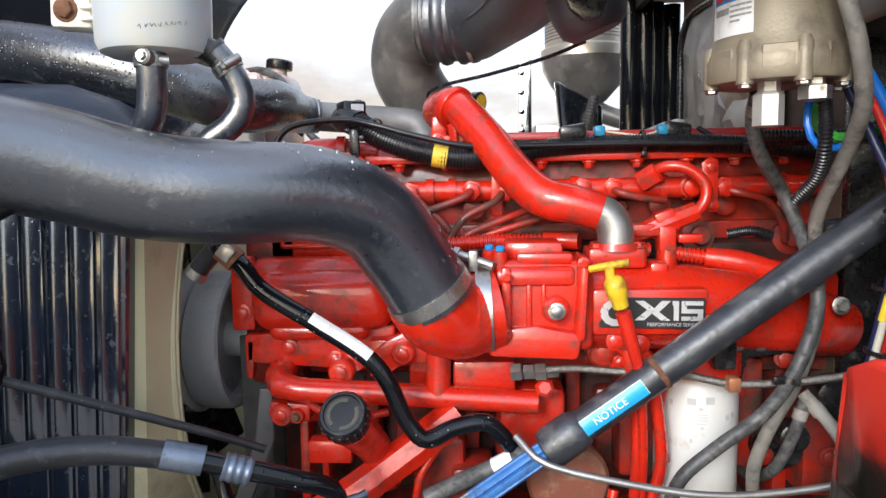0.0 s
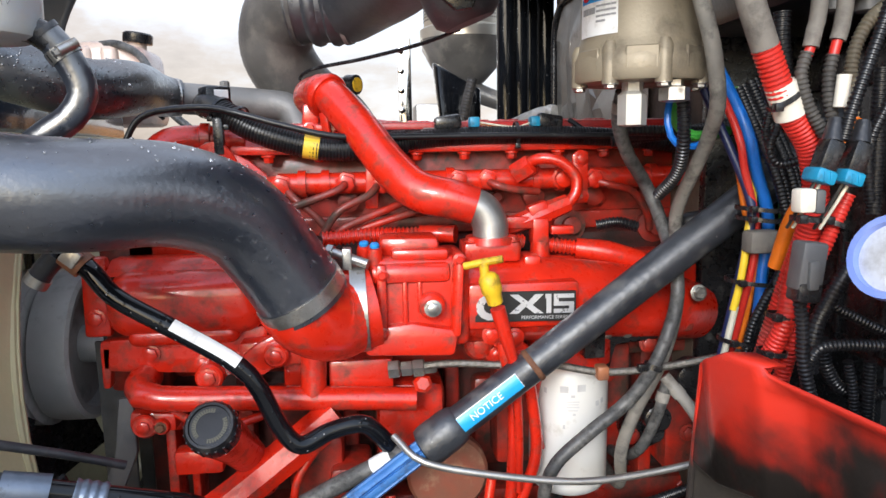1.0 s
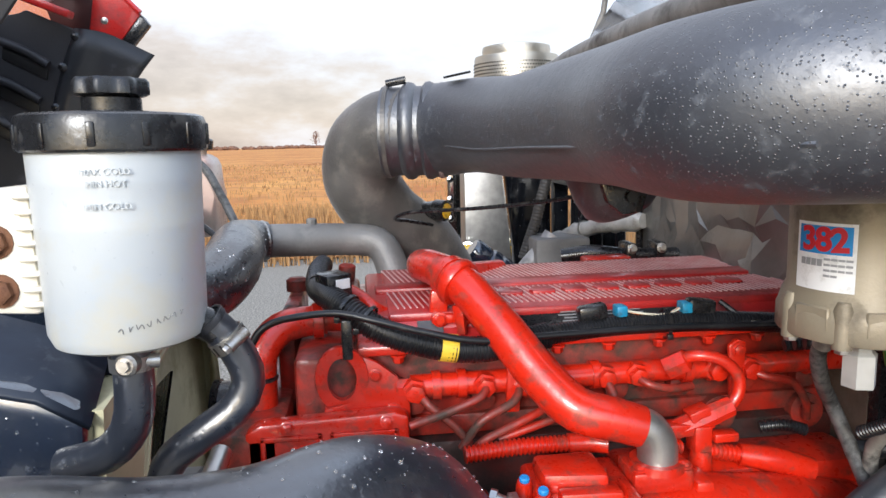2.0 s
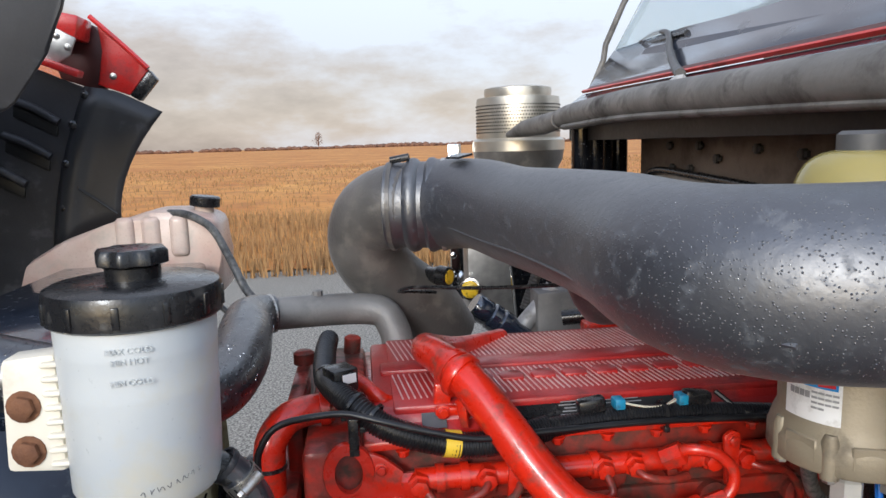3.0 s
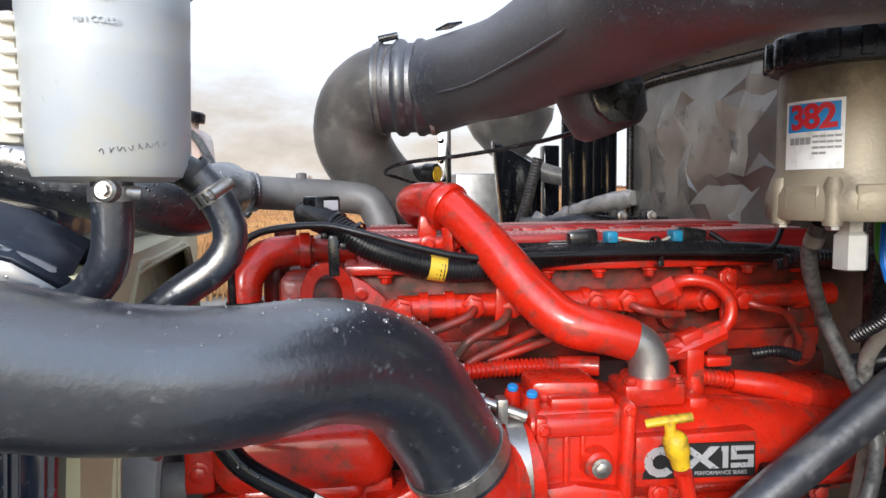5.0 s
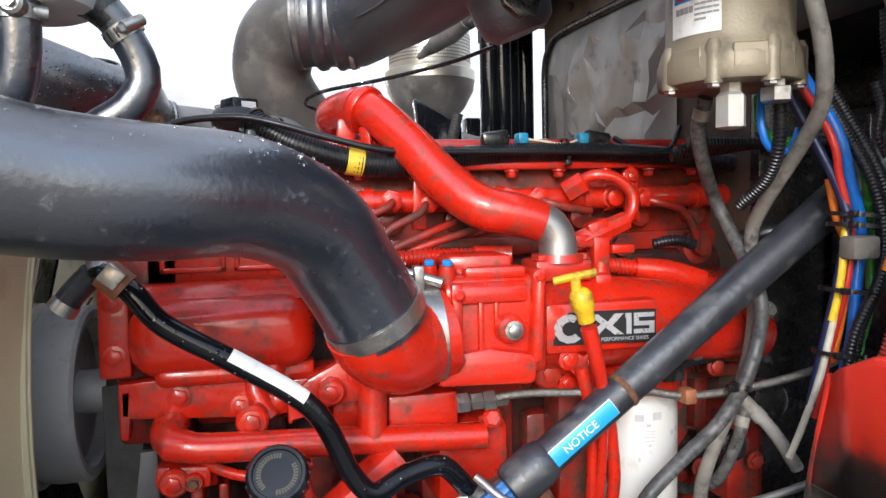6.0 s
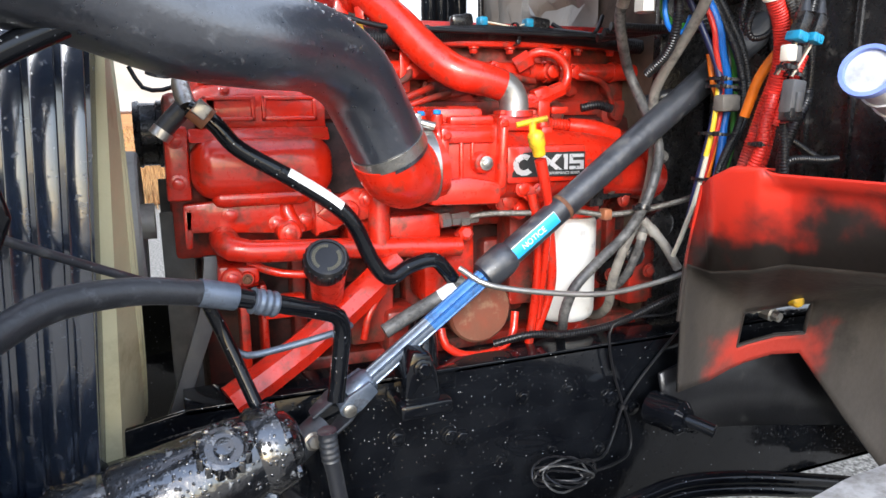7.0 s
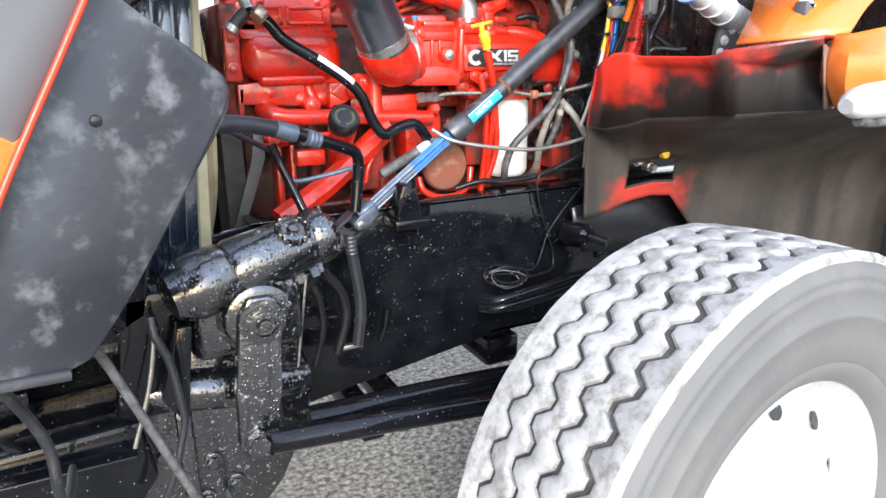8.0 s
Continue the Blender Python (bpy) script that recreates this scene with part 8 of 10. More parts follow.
for p in ((0.509, 0.603, 1.622), (0.536, 0.603, 1.620)):
    cn = thing("plug_connector", p, "black plug connector with a teal lock", "connector", "plug connectors")
    tw = Matrix.Rotation(radians(18), 3, "Y")
    part("plug", box(B(), V(*p) - V(0.009, 0.009, 0.016), V(*p) + V(0.009, 0.009, 0.016), 0.003, turn=tw), BLACK_PLASTIC, cn)
    part("boot", sweep(B(), [V(*p) + V(0.004, 0, 0.014), V(*p) + V(0.009, 0.004, 0.034)], [0.009, 0.006], n=12), RUBBER, cn)
    part("lock", box(B(), V(*p) + V(-0.017, -0.013, -0.023), V(*p) + V(0.003, 0.011, -0.010), 0.003, turn=tw), TEAL, cn, "bright teal lock")
    for q in (-0.010, -0.004):
        part("rib", box(B(), V(*p) + V(q - 0.001, -0.014, -0.021), V(*p) + V(q + 0.001, -0.012, -0.012), 0.0004), TEAL, cn)
    for q in (-0.003, 0.003):
        tube_thing("thin_wire", [(p[0] - 0.006 + q, p[1], p[2] - 0.02), (p[0] - 0.014 + q, p[1] + 0.005, p[2] - 0.04), (p[0] - 0.022 + q, p[1] + 0.015, p[2] - 0.065)], 0.0016, WIRE_WHITE if q > 0 else LOOM, "thin wire below a plug connector", "wire", n=6)
p = V(0.484, 0.585, 1.523)
cn = thing("plug_connector", p, "large grey moulded plug connector on the cables", "connector")
part("plug", box(B(), p - V(0.012, 0.010, 0.018), p + V(0.012, 0.010, 0.026), 0.003, turn=Matrix.Rotation(radians(6), 3, "Y")), CONNECTOR, cn)
part("socket", box(B(), p - V(0.0135, 0.011, 0.028), p + V(0.0095, 0.009, -0.010), 0.003, turn=Matrix.Rotation(radians(6), 3, "Y")), BLACK_PLASTIC, cn)
part("latch", box(B(), p + V(-0.006, -0.014, -0.016), p + V(0.004, -0.009, 0.010), 0.002), CONNECTOR, cn)
p = V(0.487, 0.60, 1.584)
cn = thing("plug_connector", p, "small ivory plug connector on the cables", "connector")
part("plug", box(B(), p - V(0.008, 0.008, 0.011), p + V(0.008, 0.008, 0.011), 0.003), IVORY, cn)
part("socket", box(B(), p + V(0.008, -0.007, -0.012), p + V(0.018, 0.007, 0.010), 0.003), CONNECTOR, cn)
for at, ax_, r_ in (((0.497, 0.61, 1.566), (0.1, 0, 1), 0.012), ((0.545, 0.64, 1.557), (0.4, 0, 1), 0.012), ((0.487, 0.64, 1.675), (-0.5, 0, 0.8), 0.0145), ((0.515, 0.665, 1.46), (0.1, 0, 1), 0.0135), ((0.51, 0.67, 1.42), (0.1, 0, 1), 0.0135)):
    tie(at, ax_, r_)
tube_thing("orange_cable", [(0.575, 0.66, 1.66), (0.56, 0.67, 1.61), (0.545, 0.70, 1.56), (0.54, 0.72, 1.50)], 0.008, WIRE_ORANGE, "orange cable behind the connectors", "cable", n=12)
tube_thing("blue_wire", [(0.46, 0.82, 1.70), (0.452, 0.81, 1.66), (0.465, 0.81, 1.635), (0.50, 0.82, 1.635), (0.52, 0.83, 1.66)], 0.0042, WIRE_BLUE, "thin blue wire curling under the filter housing", "wire", n=8)
tube_thing("green_wire", [(0.48, 0.85, 1.70), (0.476, 0.84, 1.662), (0.50, 0.84, 1.645), (0.55, 0.85, 1.65)], 0.0065, WIRE_GREEN, "green wire curling under the filter housing", "wire", n=8)
tube_thing("conduit", [(0.46, 0.79, 1.70), (0.468, 0.80, 1.64), (0.475, 0.83, 1.60), (0.47, 0.87, 1.57)], 0.008, LOOM, "short black conduit under the filter housing", "cable", n=12, rib=(0.0046, 0.0013))
for k in range(3):
    tube_thing("wiring_loom", [(0.45, 0.95 + 0.02 * k, 1.655 - 0.008 * k), (0.55, 0.93 + 0.02 * k, 1.652), (0.66, 0.92, 1.655 + 0.01 * k)], 0.008, LOOM, "thin black conduit running to the firewall", "cable", n=10, rib=(0.0046, 0.0010))

# looms and coil of wire on the frame
tube_thing("conduit", [(0.20, 0.90, 1.12), (0.26, 0.88, 1.135), (0.33, 0.87, 1.13), (0.42, 0.86, 1.14), (0.52, 0.84, 1.18), (0.60, 0.80, 1.22)], 0.0072, LOOM, "black corrugated conduit along the frame top", "cable", n=10, rib=(0.0046, 0.0013))
for k in range(6):
    a = 0.9 * k
    c = V(0.285 + 0.012 * math.sin(a), 0.80 + 0.008 * math.cos(a * 1.3), 0.908 + 0.006 * math.sin(a * 2.1))
    ring = [(c.x + math.cos(t) * (0.052 + 0.010 * math.sin(k * 2.0)), c.y + math.sin(t * 2 + k) * 0.012, c.z - 0.18 * math.cos(t) * 0.05 + math.sin(t) * (0.020 + 0.006 * math.cos(k * 1.7))) for t in (2 * math.pi * j / 10 for j in range(11))]
    tube_thing("coiled_wire", ring, 0.0019, LOOM if k % 3 else HOSE_GREY, "coil of thin black wire hung on the frame rail", "wire", n=6)
for pts in ([(0.56, 0.86, 1.15), (0.521, 0.85, 1.148), (0.458, 0.85, 1.150), (0.419, 0.85, 1.147), (0.401, 0.85, 1.127), (0.411, 0.85, 1.062), (0.438, 0.85, 0.984), (0.455, 0.85, 0.935), (0.448, 0.84, 0.897), (0.40, 0.82, 0.893), (0.32, 0.80, 0.90)], [(0.56, 0.85, 1.12), (0.518, 0.85, 1.079), (0.472, 0.85, 1.032), (0.436, 0.85, 0.984), (0.415, 0.845, 0.936), (0.383, 0.83, 0.906), (0.31, 0.80, 0.925)]):
    tube_thing("thin_wire", pts, 0.0024, LOOM, "thin dark wire looped over the frame rail", "wire", n=8)
solo("wire_tie", band(B(), (0.437, 0.85, 0.984), (0.2, 0, 1), 0.006, 0.008, 0.002), LOOM, "small black tie round two thin wires", "cable tie")
for k in range(2):
    tube_thing("frame_hose", [(0.17, 0.72, 0.90 - 0.02 * k), (0.20, 0.68, 0.905 - 0.018 * k), (0.30, 0.67, 0.920 - 0.021 * k), (0.412, 0.67, 0.934 - 0.020 * k), (0.52, 0.655, 0.928 - 0.020 * k), (0.64, 0.64, 0.905 - 0.02 * k), (0.80, 0.64, 0.86 - 0.02 * k), (0.95, 0.66, 0.80 - 0.02 * k)], 0.0115, BLACK_GLOSS, "glossy black brake hose along the frame", "hose", n=14)
bm = B()
lathe(bm, [(0.03, 0), (0.03, 0.06), (0.02, 0.07)], (0.46, 0.80, 1.0), (0.3, -1, 0), 18)
lathe(bm, [(0.012, 0), (0.012, 0.05)], (0.48, 0.74, 1.0), (0.6, -1, -0.2), 10)
solo("air_valve", bm, BLACK_GLOSS, "black air valve on the frame rail", "valve")
# ---- the front wheel ----
wh = thing("truck_wheel", (0.409, 0.19, 0.132), "front truck wheel with a dusty pale tyre on a polished rim", "truck wheel")
WC = V(0.409, 0.19, 0.646)
R, HALF = 0.514, 0.146
bm = B()
NS = 180
prof = [(0.272, 0.095), (0.282, 0.112), (0.300, 0.130), (0.318, 0.138), (0.326, 0.137), (0.332, 0.141), (0.37, 0.147), (0.40, 0.149), (0.404, 0.1515), (0.41, 0.1515), (0.414, 0.149), (0.445, 0.149), (0.449, 0.1505), (0.455, 0.1505), (0.459, 0.1485), (0.466, 0.1482), (0.469, 0.1495), (0.475, 0.149), (0.479, 0.146), (0.495, 0.141), (0.499, 0.134)]
rings = []
full = [(r, -y) for r, y in prof] + [(r, y) for r, y in prof[::-1]]
for r, y in full:
    rings.append([bm.verts.new(WC + V(math.cos(2 * math.pi * j / 90) * r, y, math.sin(2 * math.pi * j / 90) * r)) for j in range(90)])
for a, b in zip(rings, rings[1:]):
    for j in range(90):
        bm.faces.new((a[j], a[(j + 1) % 90], b[(j + 1) % 90], b[j]))
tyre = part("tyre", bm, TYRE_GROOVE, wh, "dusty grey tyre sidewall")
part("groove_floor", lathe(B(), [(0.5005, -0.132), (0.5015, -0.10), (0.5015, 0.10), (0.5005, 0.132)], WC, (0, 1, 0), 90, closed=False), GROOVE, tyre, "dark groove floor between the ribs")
bounds = [-0.143, -0.088, -0.031, 0.027, 0.084, 0.143]
for i in range(5):
    bm = B()
    lo_, hi_ = bounds[i] + (0.0066 if i else 0), bounds[i + 1] - (0.0066 if i < 4 else 0)
    cols = []
    for j in range(NS):
        a = 2 * math.pi * j / NS
        zig = 0.0120 * (1, 0.9, -1, -0.9)[j % 4]
        lo2 = lo_ + (zig if i else 0)
        hi2 = hi_ + (zig if i < 4 else 0)
        ro = R - 0.006 * (abs((lo2 + hi2) / 2) / 0.13) ** 2
        p = []
        for r, y in ((ro - 0.016, lo2), (ro - (0.004 if i else 0.010), lo2), (ro, lo2 + 0.007), (ro, hi2 - 0.007), (ro - (0.004 if i < 4 else 0.010), hi2), (ro - 0.016, hi2)):
            p.append(bm.verts.new(WC + V(math.cos(a) * r, y, math.sin(a) * r)))
        cols.append(p)
    for j in range(NS):
        a, b = cols[j], cols[(j + 1) % NS]
        for k in range(5):
            bm.faces.new((a[k], b[k], b[k + 1], a[k + 1]))
    part("tread_rib", bm, TYRE, tyre, "pale dusty zigzag tread rib", sharp=30)
rimp = part("rim", lathe(B(), [(0.275, -0.100), (0.287, -0.108), (0.289, -0.114), (0.284, -0.120), (0.274, -0.116), (0.266, -0.098), (0.258, -0.066), (0.250, -0.056), (0.235, -0.056), (0.20, -0.072), (0.168, -0.098), (0.160, -0.104), (0.105, -0.104), (0.098, -0.112), (0.092, -0.165), (0.02, -0.175), (0.0, -0.175), (0.0, 0.05), (0.275, 0.05)], WC, (0, 1, 0), 72, closed=False), RIM_ALU, wh, "bright polished aluminium rim")
for k in range(10):
    a = 2 * math.pi * k / 10 + 0.2
    c = WC + V(math.cos(a) * 0.217, -0.0645, math.sin(a) * 0.217)
    part("hand_hole", lathe(B(), [(0.017, -0.003), (0.017, 0.01)], c, V(-math.cos(a) * 0.46, 1, -math.sin(a) * 0.46), 18), BLACK_PLASTIC, rimp)
    c2 = WC + V(math.cos(a + 0.31) * 0.1335, -0.104, math.sin(a + 0.31) * 0.1335)
    part("wheel_nut", lathe(B(), [(0.015, 0), (0.015, 0.003), (0.012, 0.004), (0.012, 0.012), (0.008, 0.014)], c2, (0, -1, 0), 6), RIM_ALU, rimp)

# the wheel stands slightly steered and cambered
lean_ = Vector((-0.086, 1.0, -0.055)).normalized()
wh.matrix_world = Matrix.Translation((0.381, 0.185, 0.632)) @ Vector((0, 1, 0)).rotation_difference(lean_).to_matrix().to_4x4() @ Matrix.Translation((0, 0, -0.514))

# ---- inner fender beside the wheel ----
WASHER_WHITE = surface("milky_washer_plastic", (0.62, 0.64, 0.68), (0.45, 0.47, 0.52), 0.3, scale=14, bump=0.1, dirt=(0.30, 0.29, 0.28), amount=0.2, dirt_scale=20)
CAP_BLUE = surface("pale_blue_cap", (0.16, 0.24, 0.62), (0.24, 0.32, 0.68), 0.4, scale=30, bump=0.1)
fn = thing("inner_fender", (0.75, 0.55, 1.05), "red inner fender panel caked with black road grime", "fender")


def loft(rows, nu=6):
    """A sheet through rows of points, smooth along each row."""
    bm = B()
    lines = [[p for p in spline(r, 0.02 if nu else 0.1)[0]] for r in rows]
    k = max(len(l) for l in lines)
    grid = []
    for r in rows:
        pts, wh_ = spline(r, 0.004)
        grid.append([bm.verts.new(pts[round(i * (len(pts) - 1) / (k - 1))]) for i in range(k)])
    for a, b in zip(grid, grid[1:]):
        for i in range(k - 1):
            bm.faces.new((a[i], a[i + 1], b[i + 1], b[i]))
    return bm


def thick(ob, t):
    md_ = ob.modifiers.new("thickness", "SOLIDIFY")
    md_.thickness, md_.offset = t, 0
    return ob


def facets(name, polys, material, label="", round_=0.010):
    """Pressed sheet metal: flat faces that share corners, with softened folds and thickness."""
    bm = B()
    seen = {}
    for poly in polys:
        vs = []
        for q in poly:
            k = tuple(round(c, 4) for c in q)
            if k not in seen:
                seen[k] = bm.verts.new(q)
            if seen[k] not in vs:
                vs.append(seen[k])
        bm.faces.new(vs)
    bmesh.ops.recalc_face_normals(bm, faces=bm.faces)
    ob = part(name, bm, material, fn, label)
    md_ = ob.modifiers.new("fold", "BEVEL")
    md_.width, md_.segments, md_.limit_method, md_.angle_limit = round_, 3, "ANGLE", radians(12)
    return thick(ob, 0.004)


def fp(y, z, d=0.0):
    """A place on the fender's front face, d behind it."""
    return (0.425 + (0.66 - y) * 0.142 + (1.43 - z) * 0.22 + d, y, z)


def fq(y, z, d=0.0):
    """A place on the outer box of the front face, which slants back."""
    return (0.468 + (0.358 - y) * 0.62 + (1.44 - z) * 0.22 + d, y, z)


L0, L1 = (0.442, 0.705, 1.398), (0.455, 0.745, 1.27)
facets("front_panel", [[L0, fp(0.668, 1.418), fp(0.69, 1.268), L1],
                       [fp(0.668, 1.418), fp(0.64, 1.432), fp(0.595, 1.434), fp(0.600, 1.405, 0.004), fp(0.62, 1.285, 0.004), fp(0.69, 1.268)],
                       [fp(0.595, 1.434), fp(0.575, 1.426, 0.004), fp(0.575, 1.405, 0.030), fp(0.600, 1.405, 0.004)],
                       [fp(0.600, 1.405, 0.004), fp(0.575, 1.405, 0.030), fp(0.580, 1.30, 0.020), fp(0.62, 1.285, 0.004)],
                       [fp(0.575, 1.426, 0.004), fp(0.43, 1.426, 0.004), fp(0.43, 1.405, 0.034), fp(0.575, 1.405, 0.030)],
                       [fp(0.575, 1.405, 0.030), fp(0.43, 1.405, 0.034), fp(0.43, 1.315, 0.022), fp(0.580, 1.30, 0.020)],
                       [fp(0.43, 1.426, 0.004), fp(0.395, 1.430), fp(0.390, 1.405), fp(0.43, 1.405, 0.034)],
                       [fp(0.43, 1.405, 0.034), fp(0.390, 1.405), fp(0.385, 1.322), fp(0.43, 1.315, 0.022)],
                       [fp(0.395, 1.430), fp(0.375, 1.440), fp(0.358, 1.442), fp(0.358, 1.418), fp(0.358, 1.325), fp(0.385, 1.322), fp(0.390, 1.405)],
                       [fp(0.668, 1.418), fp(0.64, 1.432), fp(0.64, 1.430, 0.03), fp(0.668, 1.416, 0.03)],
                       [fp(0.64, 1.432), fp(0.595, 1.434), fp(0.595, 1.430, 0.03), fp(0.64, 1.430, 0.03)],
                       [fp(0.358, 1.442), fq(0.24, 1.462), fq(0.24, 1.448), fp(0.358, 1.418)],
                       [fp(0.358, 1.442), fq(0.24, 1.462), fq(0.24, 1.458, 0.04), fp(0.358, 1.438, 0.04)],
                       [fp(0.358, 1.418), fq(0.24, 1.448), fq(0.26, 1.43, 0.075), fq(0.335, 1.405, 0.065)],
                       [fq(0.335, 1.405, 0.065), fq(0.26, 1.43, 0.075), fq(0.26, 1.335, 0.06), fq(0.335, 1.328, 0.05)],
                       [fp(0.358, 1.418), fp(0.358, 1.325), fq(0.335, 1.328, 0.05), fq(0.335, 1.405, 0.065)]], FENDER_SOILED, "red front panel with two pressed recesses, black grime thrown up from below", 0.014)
K = [L1, fp(0.69, 1.268), fp(0.62, 1.285, 0.004), fp(0.580, 1.30, 0.020), fp(0.43, 1.315, 0.022), fp(0.358, 1.325), fq(0.335, 1.328, 0.05), fq(0.26, 1.335, 0.06), (1.6, 0.20, 1.335)]
IN = [(0.455, 0.752, 1.245), (0.53, 0.752, 1.222), (0.585, 0.748, 1.195), (0.62, 0.746, 1.195), (0.68, 0.744, 1.197), (0.745, 0.742, 1.198), (0.85, 0.73, 1.20), (1.05, 0.715, 1.20), (1.6, 0.70, 1.20)]
facets("pocket_side", [[fq(0.24, 1.448), fq(0.24, 1.34), fq(0.26, 1.335, 0.06), fq(0.26, 1.43, 0.075)]], POCKET, "dusty brown side of the pocket", 0.003)
FOOT = [(0.475, 0.770, 1.035), (0.545, 0.772, 1.045), (0.590, 0.772, 1.060), (0.622, 0.770, 1.068), (0.68, 0.766, 1.076), (0.745, 0.762, 1.070), (0.86, 0.75, 0.93), (1.10, 0.73, 0.66), (1.6, 0.70, 0.50)]
bm = B()
cols = []
for i in range(len(K) - 1):
    for q in range(6 if i < len(K) - 2 else 7):
        f = q / 6
        p0, p1, p2 = (V(*a[i]).lerp(V(*a[i + 1]), f) for a in (K, IN, FOOT))
        a, b = p0.lerp(p1, 0.45), p1.lerp(p2, 0.30)
        col = [p0.lerp(a, k / 4) for k in range(4)]
        col += [a.lerp(p1, k / 6).lerp(p1.lerp(b, k / 6), k / 6) for k in range(6)]
        col += [b.lerp(p2, k / 9) for k in range(10)]
        cols.append([bm.verts.new(p) for p in col])
for i, (ca, cb) in enumerate(zip(cols, cols[1:])):
    for k in range(19):
        if not (13 <= i < 30 and 9 <= k < 15):
            bm.faces.new((ca[k], cb[k], cb[k + 1], ca[k + 1]))
hole = [cols[13][9:16], [c[15] for c in cols[13:31]], cols[30][9:16][::-1], [c[9] for c in cols[13:31]][::-1]]
rim_ = [v.co.copy() for side in hole for v in side[:-1]]
thick(part("wheel_liner", bm, LINER, fn, "curved liner caked with brown road dirt, red paint showing through round a hole"), 0.005)
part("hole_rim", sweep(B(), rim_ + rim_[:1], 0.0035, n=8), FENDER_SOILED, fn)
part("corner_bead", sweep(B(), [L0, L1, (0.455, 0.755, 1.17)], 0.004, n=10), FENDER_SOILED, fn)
flap = [[(0.46, 0.80, 1.06), (0.60, 0.83, 1.07), (0.80, 0.82, 1.08), (1.10, 0.80, 1.06)],
        [(0.48, 0.81, 1.00), (0.62, 0.835, 1.00), (0.82, 0.83, 0.99), (1.10, 0.80, 0.95)],
        [(0.50, 0.80, 0.94), (0.66, 0.83, 0.91), (0.86, 0.82, 0.88), (1.10, 0.80, 0.84)]]
thick(part("splash_flap", loft(flap), LOOM, fn, "black rubber splash flap"), 0.006)
part("well_back", slab(B(), [(0.60, 0.22, 1.372), (1.6, 0.22, 1.372), (1.6, 0.72, 1.372), (0.66, 0.60, 1.372)], (0, 0, 0.01), 0.002), WELL_BLACK, fn)
part("back_panel", slab(B(), [(1.60, 0.15, 0.4), (1.60, 0.72, 0.4), (1.60, 0.72, 1.34), (1.60, 0.15, 1.34)], (0.02, 0, 0), 0.003), WELL_BLACK, fn)
bm = B()
lathe(bm, [(0.006, -0.035), (0.006, -0.012), (0.0115, -0.010), (0.0115, 0.004), (0.010, 0.008), (0.006, 0.010)], (0.690, 0.722, 1.187), (-0.3, -0.95, 0.12), 18)
solo("amber_fitting", bm, YELLOW, "amber plastic fitting behind the hole in the fender", "fitting")
bm = B()
for p, a in (((0.60, 0.80, 1.15), (0.3, -1, 0.3)), ((0.66, 0.80, 1.16), (-0.2, -1, 0.2)), ((0.69, 0.79, 1.15), (0.1, -1, -0.1))):
    lathe(bm, [(0.013, 0), (0.013, 0.02), (0.009, 0.022), (0.009, 0.035)], p, a, 8)
bf = thing("brass_fitting", (0.65, 0.80, 1.15), "dull metal pipe fittings behind the fender hole", "fitting")
split("fitting", bm, STEEL, bf)
fn.location.x += 0.012
out = thing("fender_flare", (0.75, 0.20, 1.30), "bright orange outer fender panel beside the cab", "fender")
rows = [[(0.500, 0.375, 1.448), (0.56, 0.40, 1.505), (0.64, 0.46, 1.54), (0.80, 0.56, 1.56)],
        [(0.535, 0.300, 1.456), (0.60, 0.32, 1.515), (0.70, 0.36, 1.555), (0.90, 0.42, 1.58)],
        [(0.590, 0.225, 1.462), (0.65, 0.23, 1.52), (0.76, 0.24, 1.56), (1.1, 0.26, 1.60)]]
thick(part("ledge", loft(rows), ORANGE_PAINT, out, "sunlit orange ledge"), 0.005)
rows = [[(0.590, 0.260, 1.462), (0.585, 0.262, 1.42), (0.592, 0.262, 1.38), (0.625, 0.262, 1.345)],
        [(0.578, 0.235, 1.464), (0.566, 0.232, 1.42), (0.572, 0.232, 1.38), (0.605, 0.235, 1.340)],
        [(0.575, 0.205, 1.464), (0.562, 0.20, 1.42), (0.568, 0.20, 1.37), (0.60, 0.205, 1.335)],
        [(0.60, 0.165, 1.475), (0.59, 0.16, 1.42), (0.60, 0.16, 1.36), (0.63, 0.165, 1.33)],
        [(0.75, 0.13, 1.50), (0.75, 0.12, 1.42), (0.75, 0.12, 1.36), (0.75, 0.125, 1.32)],
        [(1.3, 0.10, 1.56), (1.3, 0.10, 1.46), (1.3, 0.10, 1.38), (1.3, 0.10, 1.32)]]
thick(part("panel", loft(rows), ORANGE_PAINT, out), 0.006)
bk = thing("ledge_bracket", (0.62, 0.30, 1.47), "dark and white bent bracket on the orange fender ledge", "bracket")
part("arm", box(B(), (0.575, 0.30, 1.488), (0.66, 0.325, 1.502), 0.004, turn=Matrix.Rotation(radians(35), 3, "Y")), WHITE_LABEL, bk)
part("foot", box(B(), (0.575, 0.30, 1.485), (0.60, 0.325, 1.52), 0.004), CONNECTOR, bk)
sb = thing("fender_trim", (0.55, 0.06, 1.33), "pale grey moulded fender trim", "trim")
TRIM_PALE = surface("pale_trim_plastic", (0.46, 0.465, 0.48), (0.38, 0.385, 0.40), 0.4, scale=8, bump=0.1, dirt=(0.25, 0.24, 0.23), amount=0.2, dirt_scale=12)
part("trim", sweep(B(), [(0.384, 0.075, 1.366), (0.400, 0.075, 1.368), (0.43, 0.075, 1.371), (0.50, 0.075, 1.374), (0.62, 0.08, 1.380), (0.85, 0.085, 1.384)], [0.012, 0.022, 0.028, 0.030, 0.031, 0.031], n=20, step=0.008, flat=0.9), TRIM_PALE, sb)
